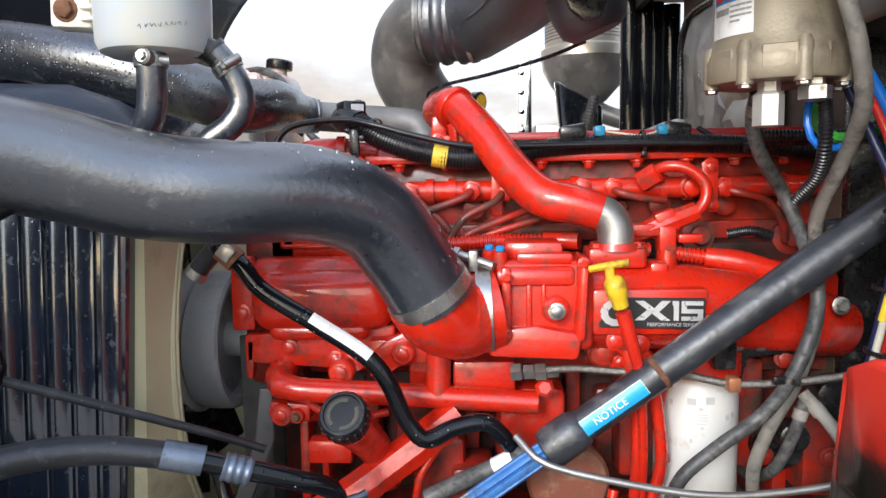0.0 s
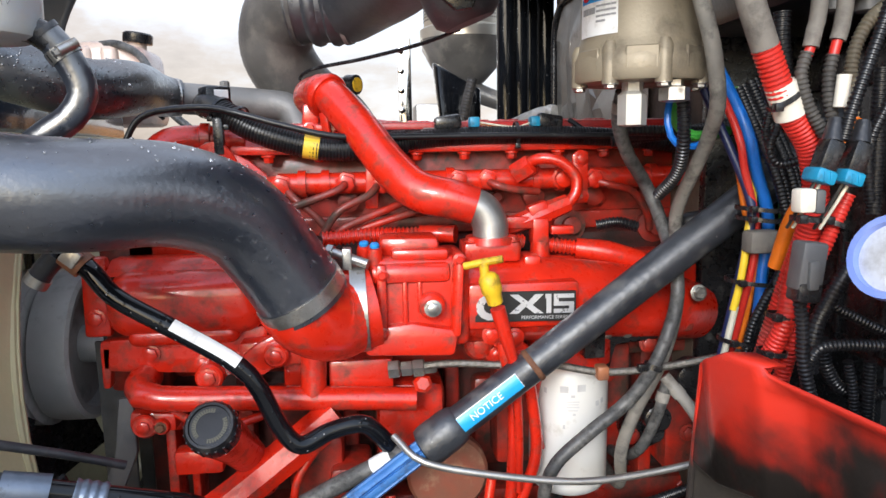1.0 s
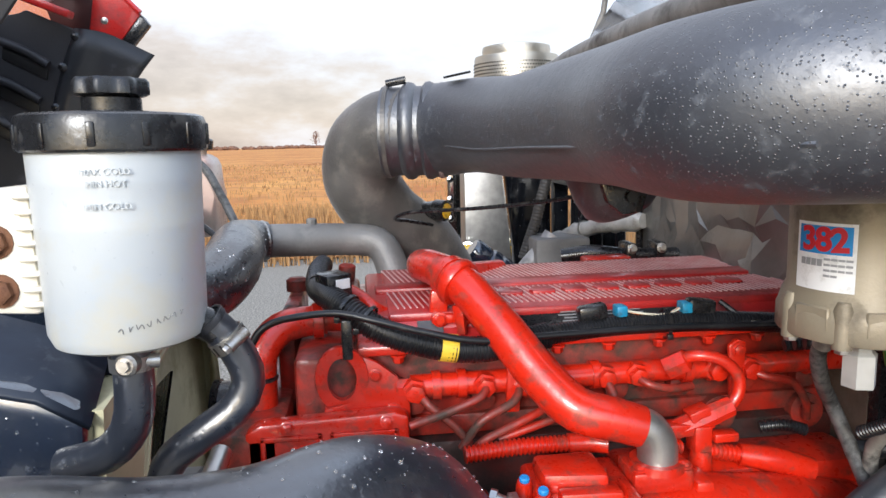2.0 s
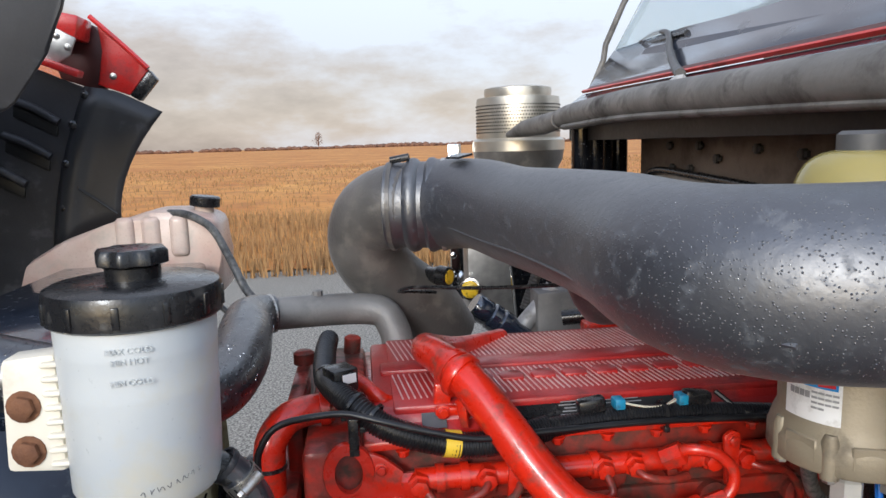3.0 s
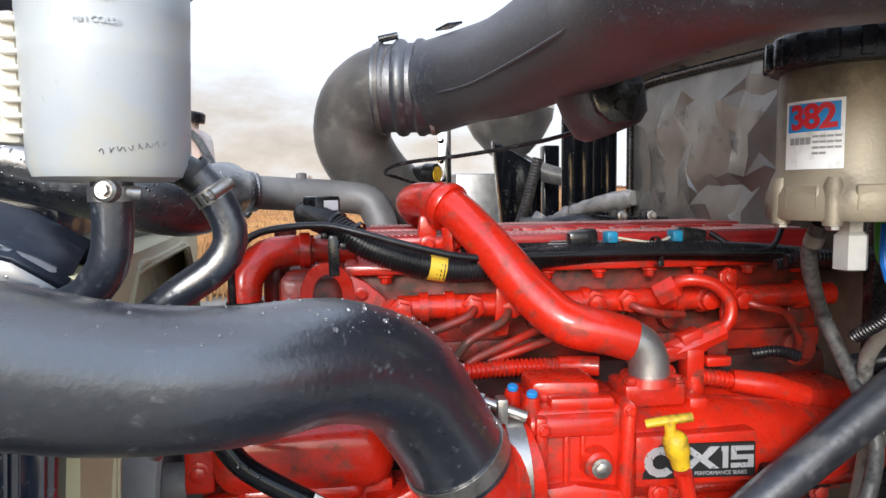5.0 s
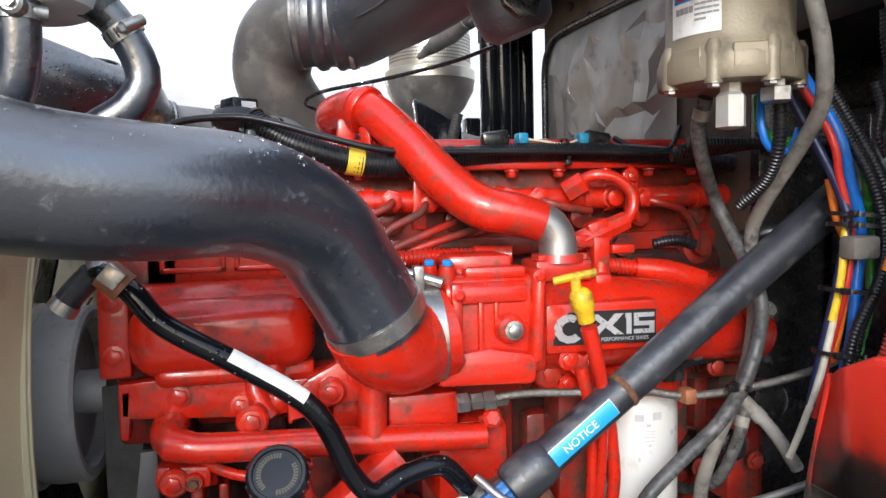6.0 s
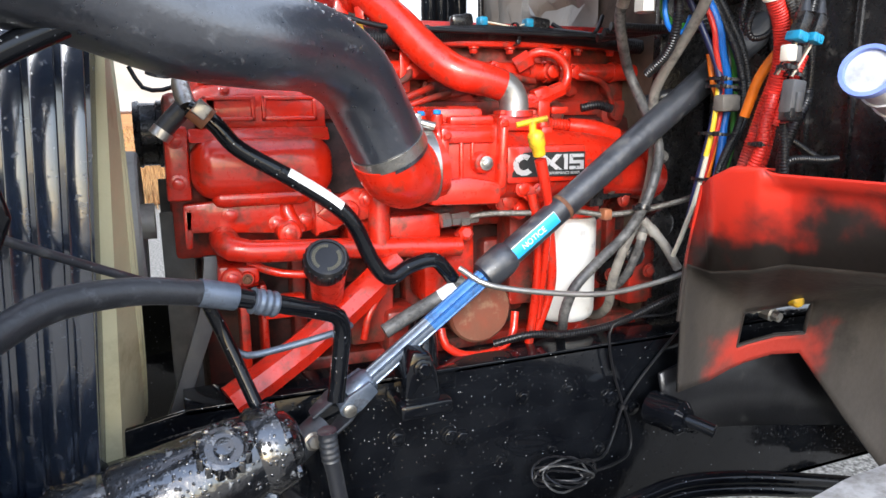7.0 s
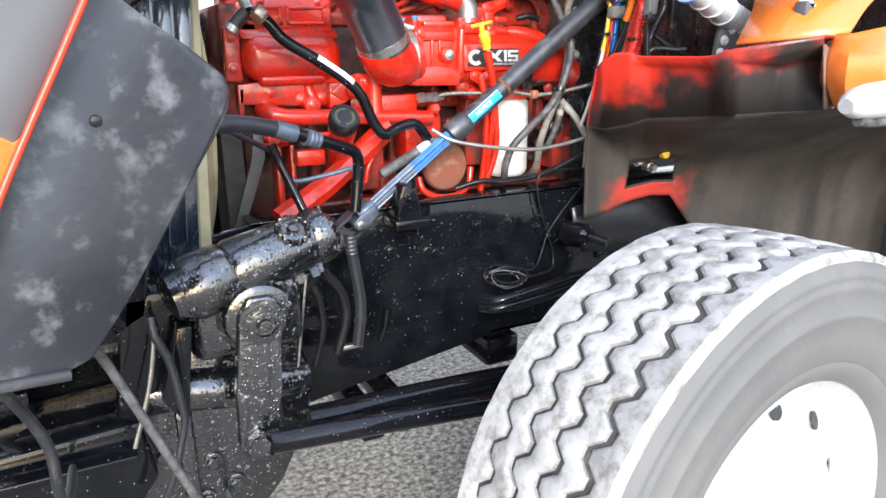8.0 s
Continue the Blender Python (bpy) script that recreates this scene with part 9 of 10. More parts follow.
part("trim_edge", sweep(B(), [(0.41, 0.072, 1.345), (0.46, 0.072, 1.341), (0.60, 0.075, 1.346), (0.85, 0.08, 1.350)], 0.008, n=10), HOSE_GREY, sb)

wb = thing("washer_filler", (0.56, 0.52, 1.42), "white washer filler neck with a blue rimmed cap", "filler")
part("neck", sweep(B(), [(0.480, 0.474, 1.551), (0.527, 0.49, 1.539), (0.616, 0.52, 1.514), (0.733, 0.56, 1.481), (0.82, 0.60, 1.44)], [0.024, 0.025, 0.027, 0.030, 0.032], n=24), WASHER_WHITE, wb)
wd = V(-0.90, -0.30, 0.28).normalized()
part("rim", lathe(B(), [(0.024, -0.008), (0.030, -0.007), (0.032, 0.0), (0.031, 0.007), (0.026, 0.007), (0.025, 0.0)], (0.472, 0.471, 1.553), wd, 30, closed=False), CAP_BLUE, wb, "pale blue cap rim")
part("cap_disc", lathe(B(), [(0.026, -0.004), (0.026, 0.001), (0.018, 0.003), (0.006, 0.004)], (0.472, 0.471, 1.553), wd, 26), WASHER_WHITE, wb)
for k in range(3):
    part("neck_ring", band(B(), (0.527 + 0.045 * k, 0.49 + 0.015 * k, 1.539 - 0.0125 * k), (0.9, 0.3, -0.26), 0.0255 + 0.001 * k, 0.006, 0.003), WASHER_WHITE, wb)
br_ = thing("washer_bracket", (0.67, 0.53, 1.40), "dark metal bracket with bright bolts under the washer filler", "bracket")
part("plate", slab(B(), [(0.615, 0.53, 1.405), (0.715, 0.53, 1.405), (0.715, 0.53, 1.49), (0.63, 0.53, 1.50)], (0, 0.012, 0), 0.004), CONNECTOR, br_)
for x, z in ((0.632, 1.43), (0.64, 1.455), (0.66, 1.478), (0.685, 1.478), (0.70, 1.455), (0.695, 1.425)):
    part("bolt", bolt(B(), (x, 0.53, z), (0, -1, 0), 0.008, 0.007), WASHER_WHITE, br_)
bm = box(B(), (0.70, 0.60, 1.36), (0.915, 0.98, 1.74), 0.02)
hb = thing("heater_box", (0.80, 0.80, 1.36), "black plastic box behind the cables on the firewall", "box")
part("case", bm, BLACK_PLASTIC, hb)
part("lid", box(B(), (0.692, 0.59, 1.70), (0.915, 0.985, 1.75), 0.008), BLACK_PLASTIC, hb)
for k in range(4):
    part("rib", box(B(), (0.694, 0.66 + 0.08 * k, 1.38), (0.702, 0.67 + 0.08 * k, 1.69), 0.002), BLACK_PLASTIC, hb)
vb = thing("valve_block", (0.6, 0.85, 1.78), "dusty grey mounting block above the cables", "block")
part("block", box(B(), (0.56, 0.70, 1.785), (0.90, 1.0, 1.90), 0.012), LOOM, vb)
part("foot", box(B(), (0.62, 1.0, 1.79), (0.80, 1.01, 1.88), 0.004), CONNECTOR, vb)
for k in range(4):
    part("port", lathe(B(), [(0.014, 0), (0.014, 0.012), (0.010, 0.014)], (0.595 + 0.04 * k, 0.73, 1.785), (0, 0, -1), 14), CONNECTOR, vb)

# ---- the cab ----
WIRE_DARK = surface("dark_red_groove", (0.10, 0.022, 0.018), (0.06, 0.02, 0.018), 0.45, scale=10)
cab = thing("truck_cab", (0.9, 1.30, 0.9), "dark truck cab with a grimy firewall, cowl seal and windscreen", "truck cab")
fw = part("firewall", slab(B(), [(0.60, 1.02, 1.0), (0.60, 1.82, 1.0), (0.60, 1.82, 2.12), (0.60, 1.02, 2.12)], (0.02, 0, 0), 0.003), FIREWALL, cab, "brown grimy steel firewall with cross slots")
part("firewall_side", slab(B(), [(0.60, 1.02, 1.0), (0.92, 1.02, 1.0), (0.92, 1.02, 2.12), (0.60, 1.02, 2.12)], (0, -0.02, 0), 0.003), BLACK_PLASTIC, cab)
part("firewall_recess", slab(B(), [(0.92, 0.25, 1.35), (0.92, 1.02, 1.35), (0.92, 1.02, 2.12), (0.92, 0.25, 2.12)], (0.02, 0, 0), 0.003), BLACK_PLASTIC, cab)
part("firewall_step", slab(B(), [(0.62, 1.82, 1.0), (1.2, 1.82, 1.0), (1.2, 1.82, 2.12), (0.62, 1.82, 2.12)], (0, -0.02, 0), 0.003), BLACK_GLOSS, cab)
for y, z in ((1.651, 2.033), (1.516, 2.033), (1.443, 2.008), (1.306, 2.028), (1.636, 1.985), (1.552, 1.985), (1.18, 2.02)):
    bm = B()
    box(bm, (0.594, y - 0.013, z - 0.005), (0.602, y + 0.013, z + 0.005), 0.001)
    box(bm, (0.592, y - 0.005, z - 0.009), (0.602, y + 0.005, z + 0.009), 0.001)
    part("slot", bm, BLACK_INK, fw)
bm = B()
rows = []
NJ, NI = 17, 11
crush = random.Random(11)
for j in range(NJ + 1):
    row = []
    u = j / NJ
    for i in range(NI + 1):
        v = i / NI
        inner = 1 if 0 < i < NI and 0 < j < NJ else 0
        y = 1.20 + 0.575 * u + inner * crush.uniform(-0.011, 0.011)
        z = 1.60 + (0.365 + 0.012 * u - 0.06 * (max(0, u - 0.85) / 0.15) ** 2) * v + inner * crush.uniform(-0.011, 0.011)
        edge = min(1, 8 * min(u, 1 - u, 1 - v))
        fold = 0.034 * abs(noise.noise((y * 4.2 + 1.3, z * 5.0, 1.3))) + 0.016 * abs(noise.noise((y * 10, z * 12, 5.1))) + crush.uniform(0, 0.009)
        row.append(bm.verts.new((0.592 - edge * fold, y, z)))
    rows.append(row)
for j, (a, b) in enumerate(zip(rows, rows[1:])):
    for i in range(NI):
        if (i + j) % 2:
            bm.faces.new((a[i], a[i + 1], b[i + 1]))
            bm.faces.new((a[i], b[i + 1], b[i]))
        else:
            bm.faces.new((a[i], a[i + 1], b[i]))
            bm.faces.new((a[i + 1], b[i + 1], b[i]))
part("foil_blanket", bm, FOIL, cab, "crumpled silver heat shield blanket", sharp=14)
part("blanket_edge", sweep(B(), [(0.585, 1.782, 1.60), (0.585, 1.784, 1.80), (0.585, 1.782, 1.91), (0.585, 1.755, 1.955), (0.585, 1.69, 1.978), (0.585, 1.50, 1.973), (0.585, 1.20, 1.958)], 0.008, n=10), BLACK_PLASTIC, cab, "black rubber edging of the blanket")
SEAL_LINE = [(0.475, 2.10, 2.108), (0.478, 2.02, 2.118), (0.480, 1.6, 2.126), (0.484, 1.2, 2.120), (0.49, 0.9, 2.114), (0.50, 0.5, 2.10)]
part("cowl_seal", sweep(B(), SEAL_LINE, [0.026, 0.029, 0.031, 0.033, 0.035, 0.036], n=24, step=0.03), SEAL, cab, "weathered grey-brown cowl seal")
part("seal_flap", sweep(B(), [(p[0] - 0.010, p[1], p[2] - 0.030) for p in SEAL_LINE[1:]], 0.014, n=14, step=0.03, flat=0.6), SEAL, cab)
part("cowl_seal", sweep(B(), [(0.40, 2.44, 2.075), (0.43, 2.32, 2.092), (0.455, 2.20, 2.100), (0.470, 2.08, 2.11)], [0.010, 0.026, 0.030, 0.026], n=18), SEAL, cab)
part("seal_channel", slab(B(), [(0.51, 2.12, 2.05), (0.51, 0.2, 2.05), (0.51, 0.2, 2.145), (0.51, 2.12, 2.145)], (0.02, 0, 0), 0.003), WELL_BLACK, cab)
part("cowl_underside", slab(B(), [(0.51, 2.12, 2.10), (0.51, 0.2, 2.10), (1.2, 0.2, 2.10), (1.2, 2.12, 2.10)], (0, 0, 0.01), 0.002), WELL_BLACK, cab)
part("cowl_panel", slab(B(), [(0.505, 2.26, 2.125), (0.505, 0.2, 2.125), (0.592, 0.2, 2.166), (0.592, 2.24, 2.190)], (0.01, 0, -0.01), 0.003), CAB_PAINT, cab, "dark glossy cowl panel")
part("cowl_groove", slab(B(), [(0.595, 2.24, 2.192), (0.595, 0.2, 2.167), (0.612, 0.2, 2.181), (0.612, 2.22, 2.206)], (-0.004, 0, 0.004), 0), WIRE_DARK, cab, "dark red-brown groove")
part("pinstripe", slab(B(), [(0.590, 2.24, 2.191), (0.590, 0.2, 2.166), (0.595, 0.2, 2.170), (0.595, 2.24, 2.195)], (-0.005, 0, 0.006), 0), WIRE_RED, cab, "thin red pinstripe")
part("windscreen_base", slab(B(), [(0.612, 2.26, 2.206), (0.612, 0.2, 2.182), (0.705, 0.2, 2.275), (0.705, 1.52, 2.300), (0.712, 1.83, 2.318), (0.68, 2.22, 2.315)], (0.01, 0, -0.01), 0.003), CAB_PAINT, cab)
part("windscreen", slab(B(), [(0.680, 2.21, 2.315), (0.712, 1.83, 2.318), (0.705, 1.52, 2.300), (0.705, 0.2, 2.275), (1.10, 0.3, 3.1), (1.06, 2.02, 3.1)], (0.008, 0, -0.004), 0), GLASS, cab)
part("pillar", sweep(B(), [(0.625, 2.27, 2.20), (0.66, 2.255, 2.29), (0.71, 2.225, 2.45), (1.06, 2.03, 3.1)], 0.009, n=12, step=0.1), SEAL, cab)
part("cab_body", box(B(), (1.20, 0.20, 1.35), (1.4, 2.3, 3.1), 0.02), CAB_PAINT, cab)
part("dash", slab(B(), [(0.76, 0.25, 2.30), (0.76, 2.0, 2.30), (1.18, 2.0, 2.36), (1.18, 0.25, 2.36)], (0, 0, 0.02), 0.003), BLACK_PLASTIC, cab)
wp = thing("wiper", (0.62, 1.9, 2.2), "black windscreen wiper with a grey arm", "wiper")
part("arm", sweep(B(), [(0.571, 1.554, 2.180), (0.60, 1.64, 2.205), (0.635, 1.74, 2.245), (0.70, 1.90, 2.315), (0.71, 2.0, 2.325), (0.695, 2.06, 2.315)], [0.012, 0.010, 0.009, 0.007, 0.006, 0.005], n=10), CONNECTOR, wp)
part("blade", sweep(B(), [(0.655, 2.21, 2.258), (0.70, 2.02, 2.300), (0.695, 1.78, 2.295)], [0.008, 0.012, 0.009], n=8), BLACK_PLASTIC, wp)
part("pivot", lathe(B(), [(0.024, 0), (0.022, 0.02), (0.012, 0.025)], (0.566, 1.545, 2.150), (-0.6, 0, 0.8), 16), PULLEY, wp)

ac = thing("air_cleaner", (0.475, 2.62, 0.132), "polished perforated steel air cleaner can on the far side", "air cleaner")
AC = (0.475, 2.62, 0)
PERF = surface("brushed_perforated_steel", (0.60, 0.56, 0.48), (0.50, 0.465, 0.40), 0.38, 0.85, scale=14, bump=0.1)
part("can", lathe(B(), [(0.148, 2.06), (0.150, 2.07), (0.148, 2.195), (0.146, 2.205), (0.12, 2.208)], AC, (0, 0, 1), 48), PERF, ac)
part("can_lid", lathe(B(), [(0.118, 2.205), (0.120, 2.225), (0.118, 2.238), (0.10, 2.243)], AC, (0, 0, 1), 40), PERF, ac)
part("can_base", lathe(B(), [(0.165, 2.02), (0.165, 2.055), (0.150, 2.065)], AC, (0, 0, 1), 40), PERF, ac)
bm = B()
for j in range(9):
    for k in range(96):
        a = 2 * math.pi * (k + 0.5 * (j % 2)) / 96
        d = V(math.cos(a), math.sin(a), 0)
        if d.y < 0.35:
            plate_at(bm, facing(V(AC[0], AC[1], 2.085 + 0.0115 * j) + d * 0.1502, V(-d.y, d.x, 0), d), 0.0048, 0.0048, 0.0006, 0)
part("perforation", bm, BLACK_INK, ac)
tagged(ac.children[-1], kind="stuff")
part("bowl", lathe(B(), [(0.03, 1.845), (0.045, 1.85), (0.075, 1.87), (0.125, 1.925), (0.158, 1.985), (0.164, 2.022)], AC, (0, 0, 1), 44), PIPE_DARK, ac, "dull dark bowl under the can")
part("outlet", sweep(B(), [(0.475, 2.62, 1.86), (0.54, 2.60, 1.82), (0.66, 2.56, 1.78), (0.82, 2.50, 1.76)], [0.042, 0.036, 0.032, 0.030], n=18), PIPE_DARK, ac)
part("post", box(B(), (0.62, 2.66, 0.132), (0.68, 2.72, 1.90), 0.006), BLACK_GLOSS, ac)

PALE_PIPE = surface("pale_heat_pipe", (0.42, 0.41, 0.40), (0.32, 0.31, 0.30), 0.5, 0.3, scale=14, bump=0.3, dirt=(0.16, 0.14, 0.12), amount=0.3, dirt_scale=20)
# dark pipes and boxes behind the engine on the far side
for x, y in ((0.50, 1.98), (0.545, 2.0), (0.58, 2.03), (0.635, 2.06)):
    tube_thing("stack_pipe", [(x, y, 1.3), (x, y, 1.7), (x, y, 2.08)], 0.026, BLACK_GLOSS, "glossy black vertical pipe behind the engine", "pipe", n=18, step=0.2)
tube_thing("conduit", [(0.40, 1.95, 1.82), (0.381, 1.95, 1.75), (0.369, 1.95, 1.704), (0.353, 1.95, 1.658), (0.333, 1.95, 1.60)], 0.015, LOOM_DUSTY, "grey ribbed hose behind the engine", "hose", n=16, rib=(0.0090, 0.0016))
tube_thing("exhaust_pipe", [(0.40, 1.90, 1.67), (0.375, 1.90, 1.636), (0.329, 1.90, 1.585), (0.282, 1.90, 1.526), (0.25, 1.90, 1.44)], 0.023, PALE_PIPE, "pale grey exhaust pipe behind the engine", "pipe", n=16)
bm = B()
slab(bm, [(0.30, 2.05, 1.88), (0.44, 2.05, 1.80), (0.44, 2.05, 1.45), (0.34, 2.05, 1.45), (0.33, 2.05, 1.62)], (0, 0.05, 0), 0.01)
solo("heat_shield", bm, BLACK_GLOSS, "black bent heat shield behind the engine", "heat shield")
fp_ = thing("wrapped_pipe", (0.49, 1.9, 1.65), "crumpled foil-wrapped pipe behind the rocker cover", "pipe")
wr = random.Random(3)
FW = [(0.392, 2.09, 1.590), (0.433, 2.03, 1.627), (0.478, 1.94, 1.670), (0.528, 1.83, 1.700), (0.578, 1.74, 1.716)]
pts = spline(FW, 0.014)[0]
part("foil_wrap", sweep(B(), [p + V(0, 0, wr.uniform(-0.002, 0.002)) for p in pts], [wr.uniform(0.017, 0.024) for _ in pts], n=12, smooth=False), FOIL_WRAP, fp_, "crumpled silver foil")
for k in (6, 14):
    part("band", band(B(), pts[k], pts[k + 1] - pts[k], 0.0215, 0.006, 0.002, 18), STEEL, fp_)
rp = thing("rear_pipe", (0.45, 1.60, 1.62), "black pipe with two bolted clamps behind the rocker cover", "pipe")
part("pipe", sweep(B(), [(0.34, 1.62, 1.660), (0.40, 1.60, 1.668), (0.46, 1.585, 1.664), (0.55, 1.57, 1.662), (0.66, 1.56, 1.66)], [0.017, 0.019, 0.016, 0.017, 0.018], n=16), BLACK_PLASTIC, rp)
for x in (0.47, 0.535):
    part("clamp", box(B(), (x - 0.011, 1.545, 1.64), (x + 0.011, 1.60, 1.694), 0.005), BLACK_PLASTIC, rp)
    part("bolt", bolt(B(), (x, 1.545, 1.682), (0, -1, 0.2), 0.008, 0.008), STEEL, rp)
part("bracket", box(B(), (0.36, 1.52, 1.64), (0.46, 1.56, 1.672), 0.006), RED, rp, "small red casting")
bm = box(B(), (0.345, 1.86, 1.40), (0.49, 1.98, 1.665), 0.010)
solo("grey_box", bm, PIPE_GREY, "dull grey metal box behind the engine", "box")
bm = lathe(B(), [(0.030, 0), (0.034, 0.006), (0.034, 0.045), (0.031, 0.05), (0.036, 0.055), (0.036, 0.075), (0.031, 0.08), (0.036, 0.085), (0.036, 0.11), (0.028, 0.13), (0.028, 0.25)], (0.175, 1.85, 1.648), (0.80, 0, -0.6), 26)
solo("blue_canister", bm, RAD_BLACK, "dark blue ribbed canister behind the engine", "canister")

strip = thing("studded_strip", (0.25, 2.75, 1.3), "chrome vertical strip with round studs on the far side", "trim")
part("strip", box(B(), (0.235, 2.75, 1.45), (0.285, 2.77, 2.05), 0.004), CHROME, strip)
for k in range(7):
    part("stud", lathe(B(), [(0.013, 0), (0.011, 0.008), (0.004, 0.011)], (0.245, 2.75, 1.55 + 0.075 * k), (0, -1, 0), 14), CHROME, strip)
bm = box(B(), (0.30, 2.75, 1.35), (0.50, 2.95, 1.80), 0.01)
solo("battery_box", bm, ALU, "pale grey metal box on the far side", "box")
mk = thing("marker_lamp", (0.42, 3.05, 1.45), "round amber marker lamp on the far fender", "lamp")
part("lens", lathe(B(), [(0.035, 0), (0.033, 0.012), (0.02, 0.02)], (0.30, 2.70, 1.50), (-0.3, -1, 0.1), 20), YELLOW, mk)
part("bezel", lathe(B(), [(0.042, -0.02), (0.042, 0.004), (0.034, 0.006)], (0.30, 2.70, 1.50), (-0.3, -1, 0.1), 20), CHROME, mk)

# ---- front bumper and the tilted hood ----
RED_BODY = surface("red_body_paint", (0.62, 0.025, 0.02), (0.52, 0.02, 0.018), 0.3, scale=8, bump=0.1, dirt=(0.16, 0.03, 0.03), amount=0.2, dirt_scale=12, coat=0.4)
ORANGE_RED = surface("orange_red_paint", (0.62, 0.05, 0.018), (0.55, 0.045, 0.016), 0.4, scale=6, bump=0.03, coat=0.1)
FLAP = surface("rubber_mud_flap", (0.022, 0.023, 0.025), (0.036, 0.037, 0.040), 0.42, scale=5, bump=0.15, grain=70, dirt=(0.10, 0.10, 0.105), amount=0.12, dirt_scale=12)
bp = thing("front_bumper", (-1.35, 1.30, 0.45), "black painted front bumper and hinge beam ahead of the radiator", "bumper")
part("bumper_bar", sweep(B(), [(-1.20, -0.05, 0.62), (-1.36, 0.10, 0.62), (-1.42, 0.5, 0.62), (-1.44, 1.3, 0.62), (-1.42, 2.1, 0.62), (-1.36, 2.5, 0.62), (-1.20, 2.65, 0.62)], 0.16, n=20, step=0.1, flat=0.4), BLACK_GLOSS, bp)
for y in (0.868, 1.74):
    part("hinge_beam", box(B(), (-1.40, y - 0.035, 0.66), (-0.74, y + 0.035, 0.84), 0.008), BLACK_GLOSS, bp)
hd = thing("tilted_hood", (-1.25, 1.30, 0.80), "grey and orange truck hood tilted forward, black liner and skirts inside", "hood")


def plate(name, pts, push, material, label="", bevel=0.004, parent=None):
    return part(name, slab(B(), pts, push, bevel), material, parent or hd, label)


def near(x, z, out=0.0):
    """A place on the near skirt's plane."""
    return (-0.549 + (x + 0.549) * 1.164, 0.205 + 0.35 * (x + 0.444) - out, 1.458 + (z - 1.458) * 1.164)


SK = [(-0.56, 1.53), (-0.525, 1.495), (-0.500, 1.475), (-0.474, 1.456), (-0.447, 1.432), (-0.443, 1.417), (-0.450, 1.400), (-0.489, 1.339), (-0.541, 1.261), (-0.563, 1.232), (-0.584, 1.207), (-0.61, 1.199), (-0.66, 1.205), (-0.85, 1.215), (-0.85, 1.60)]
skirt = plate("side_skirt", [near(x, z) for x, z in SK], (0.003, 0.010, 0), HOOD_IN, "scuffed grey rubber skirt", 0.002)
part("skirt_edge", sweep(B(), [near(x, z, -0.012) for x, z in ((-0.447, 1.428), (-0.447, 1.404), (-0.489, 1.341), (-0.541, 1.264), (-0.584, 1.211), (-0.61, 1.203))], 0.0055, n=10, flat=0.8), HOOD_IN, skirt)
part("skirt_roll", sweep(B(), [near(x, z, 0.002) for x, z in ((-0.60, 1.200), (-0.65, 1.207), (-0.72, 1.213), (-0.84, 1.215))], 0.006, n=12), HOOD_BLACK, skirt)
part("rivet", lathe(B(), [(0.006, 0), (0.005, 0.002), (0.002, 0.003)], near(-0.552, 1.402), (0.28, -1, 0), 12), BLACK_PLASTIC, skirt)
# outer skin on the near side: an orange-red rolled edge, grey above, orange below
e_lo, e_hi = (-0.70, 1.20), (-0.546, 1.493)
plate("fender_skin", [near(x, z, 0.016) for x, z in ((-0.60, 1.40), (-0.546, 1.496), (-0.48, 1.62), (-0.52, 1.70), (-0.80, 1.80), (-1.30, 1.84), (-1.45, 1.4), (-0.63, 1.41), (-0.608, 1.389))], (0.001, 0.006, 0), GREY_PAINT, "grey painted fender skin", 0.002)
plate("colour_band", [near(x, z, 0.017) for x, z in ((-0.600, 1.399), (-0.608, 1.391), (-0.632, 1.412), (-1.45, 1.40), (-1.45, 1.16), (-0.80, 1.16), (-0.716, 1.17), (-0.627, 1.348))], (0.001, 0.006, 0), ORANGE_PAINT, "orange colour band of the fender", 0.002)
part("rolled_edge", sweep(B(), [near(x, z, 0.018) for x, z in ((-0.716, 1.165), (-0.70, 1.195), (-0.630, 1.337), (-0.599, 1.396), (-0.546, 1.493), (-0.48, 1.62), (-0.52, 1.70), (-0.80, 1.80))], 0.0034, n=10), ORANGE_RED, hd, "orange-red rolled fender edge")
# top shell, far skin and liner
shell = [[(-1.42 - 0.05 * math.cos(a), 1.30 + 1.22 * s, 0.80 + 0.0 * s), (-1.62 + 0.10 * s * s, 1.30 + 1.22 * s, 1.5), (-1.72 + 0.15 * s * s, 1.30 + 1.18 * s, 2.2), (-1.60 + 0.2 * s * s, 1.30 + 1.05 * s, 2.9)] for s, a in ((-1, 0), (-0.6, 0), (0, 0), (0.6, 0), (1, 0))]
thick(part("top_shell", loft([list(r) for r in zip(*shell)]), GREY_PAINT, hd, "grey hood top standing upright"), 0.012)
plate("far_skin", [(-0.95, 2.55, 1.25), (-1.45, 2.52, 0.85), (-1.62, 2.50, 1.6), (-1.60, 2.45, 2.5), (-1.0, 2.50, 2.45)], (0, 0.01, 0), ORANGE_PAINT)
for y in (0.868, 1.74):
    plate("hinge_arm", [(-1.40, y - 0.02, 0.835), (-1.20, y - 0.02, 0.835), (-1.25, y - 0.02, 1.10), (-1.55, y - 0.02, 1.25), (-1.58, y - 0.02, 1.05)], (0, 0.04, 0), BLACK_GLOSS)
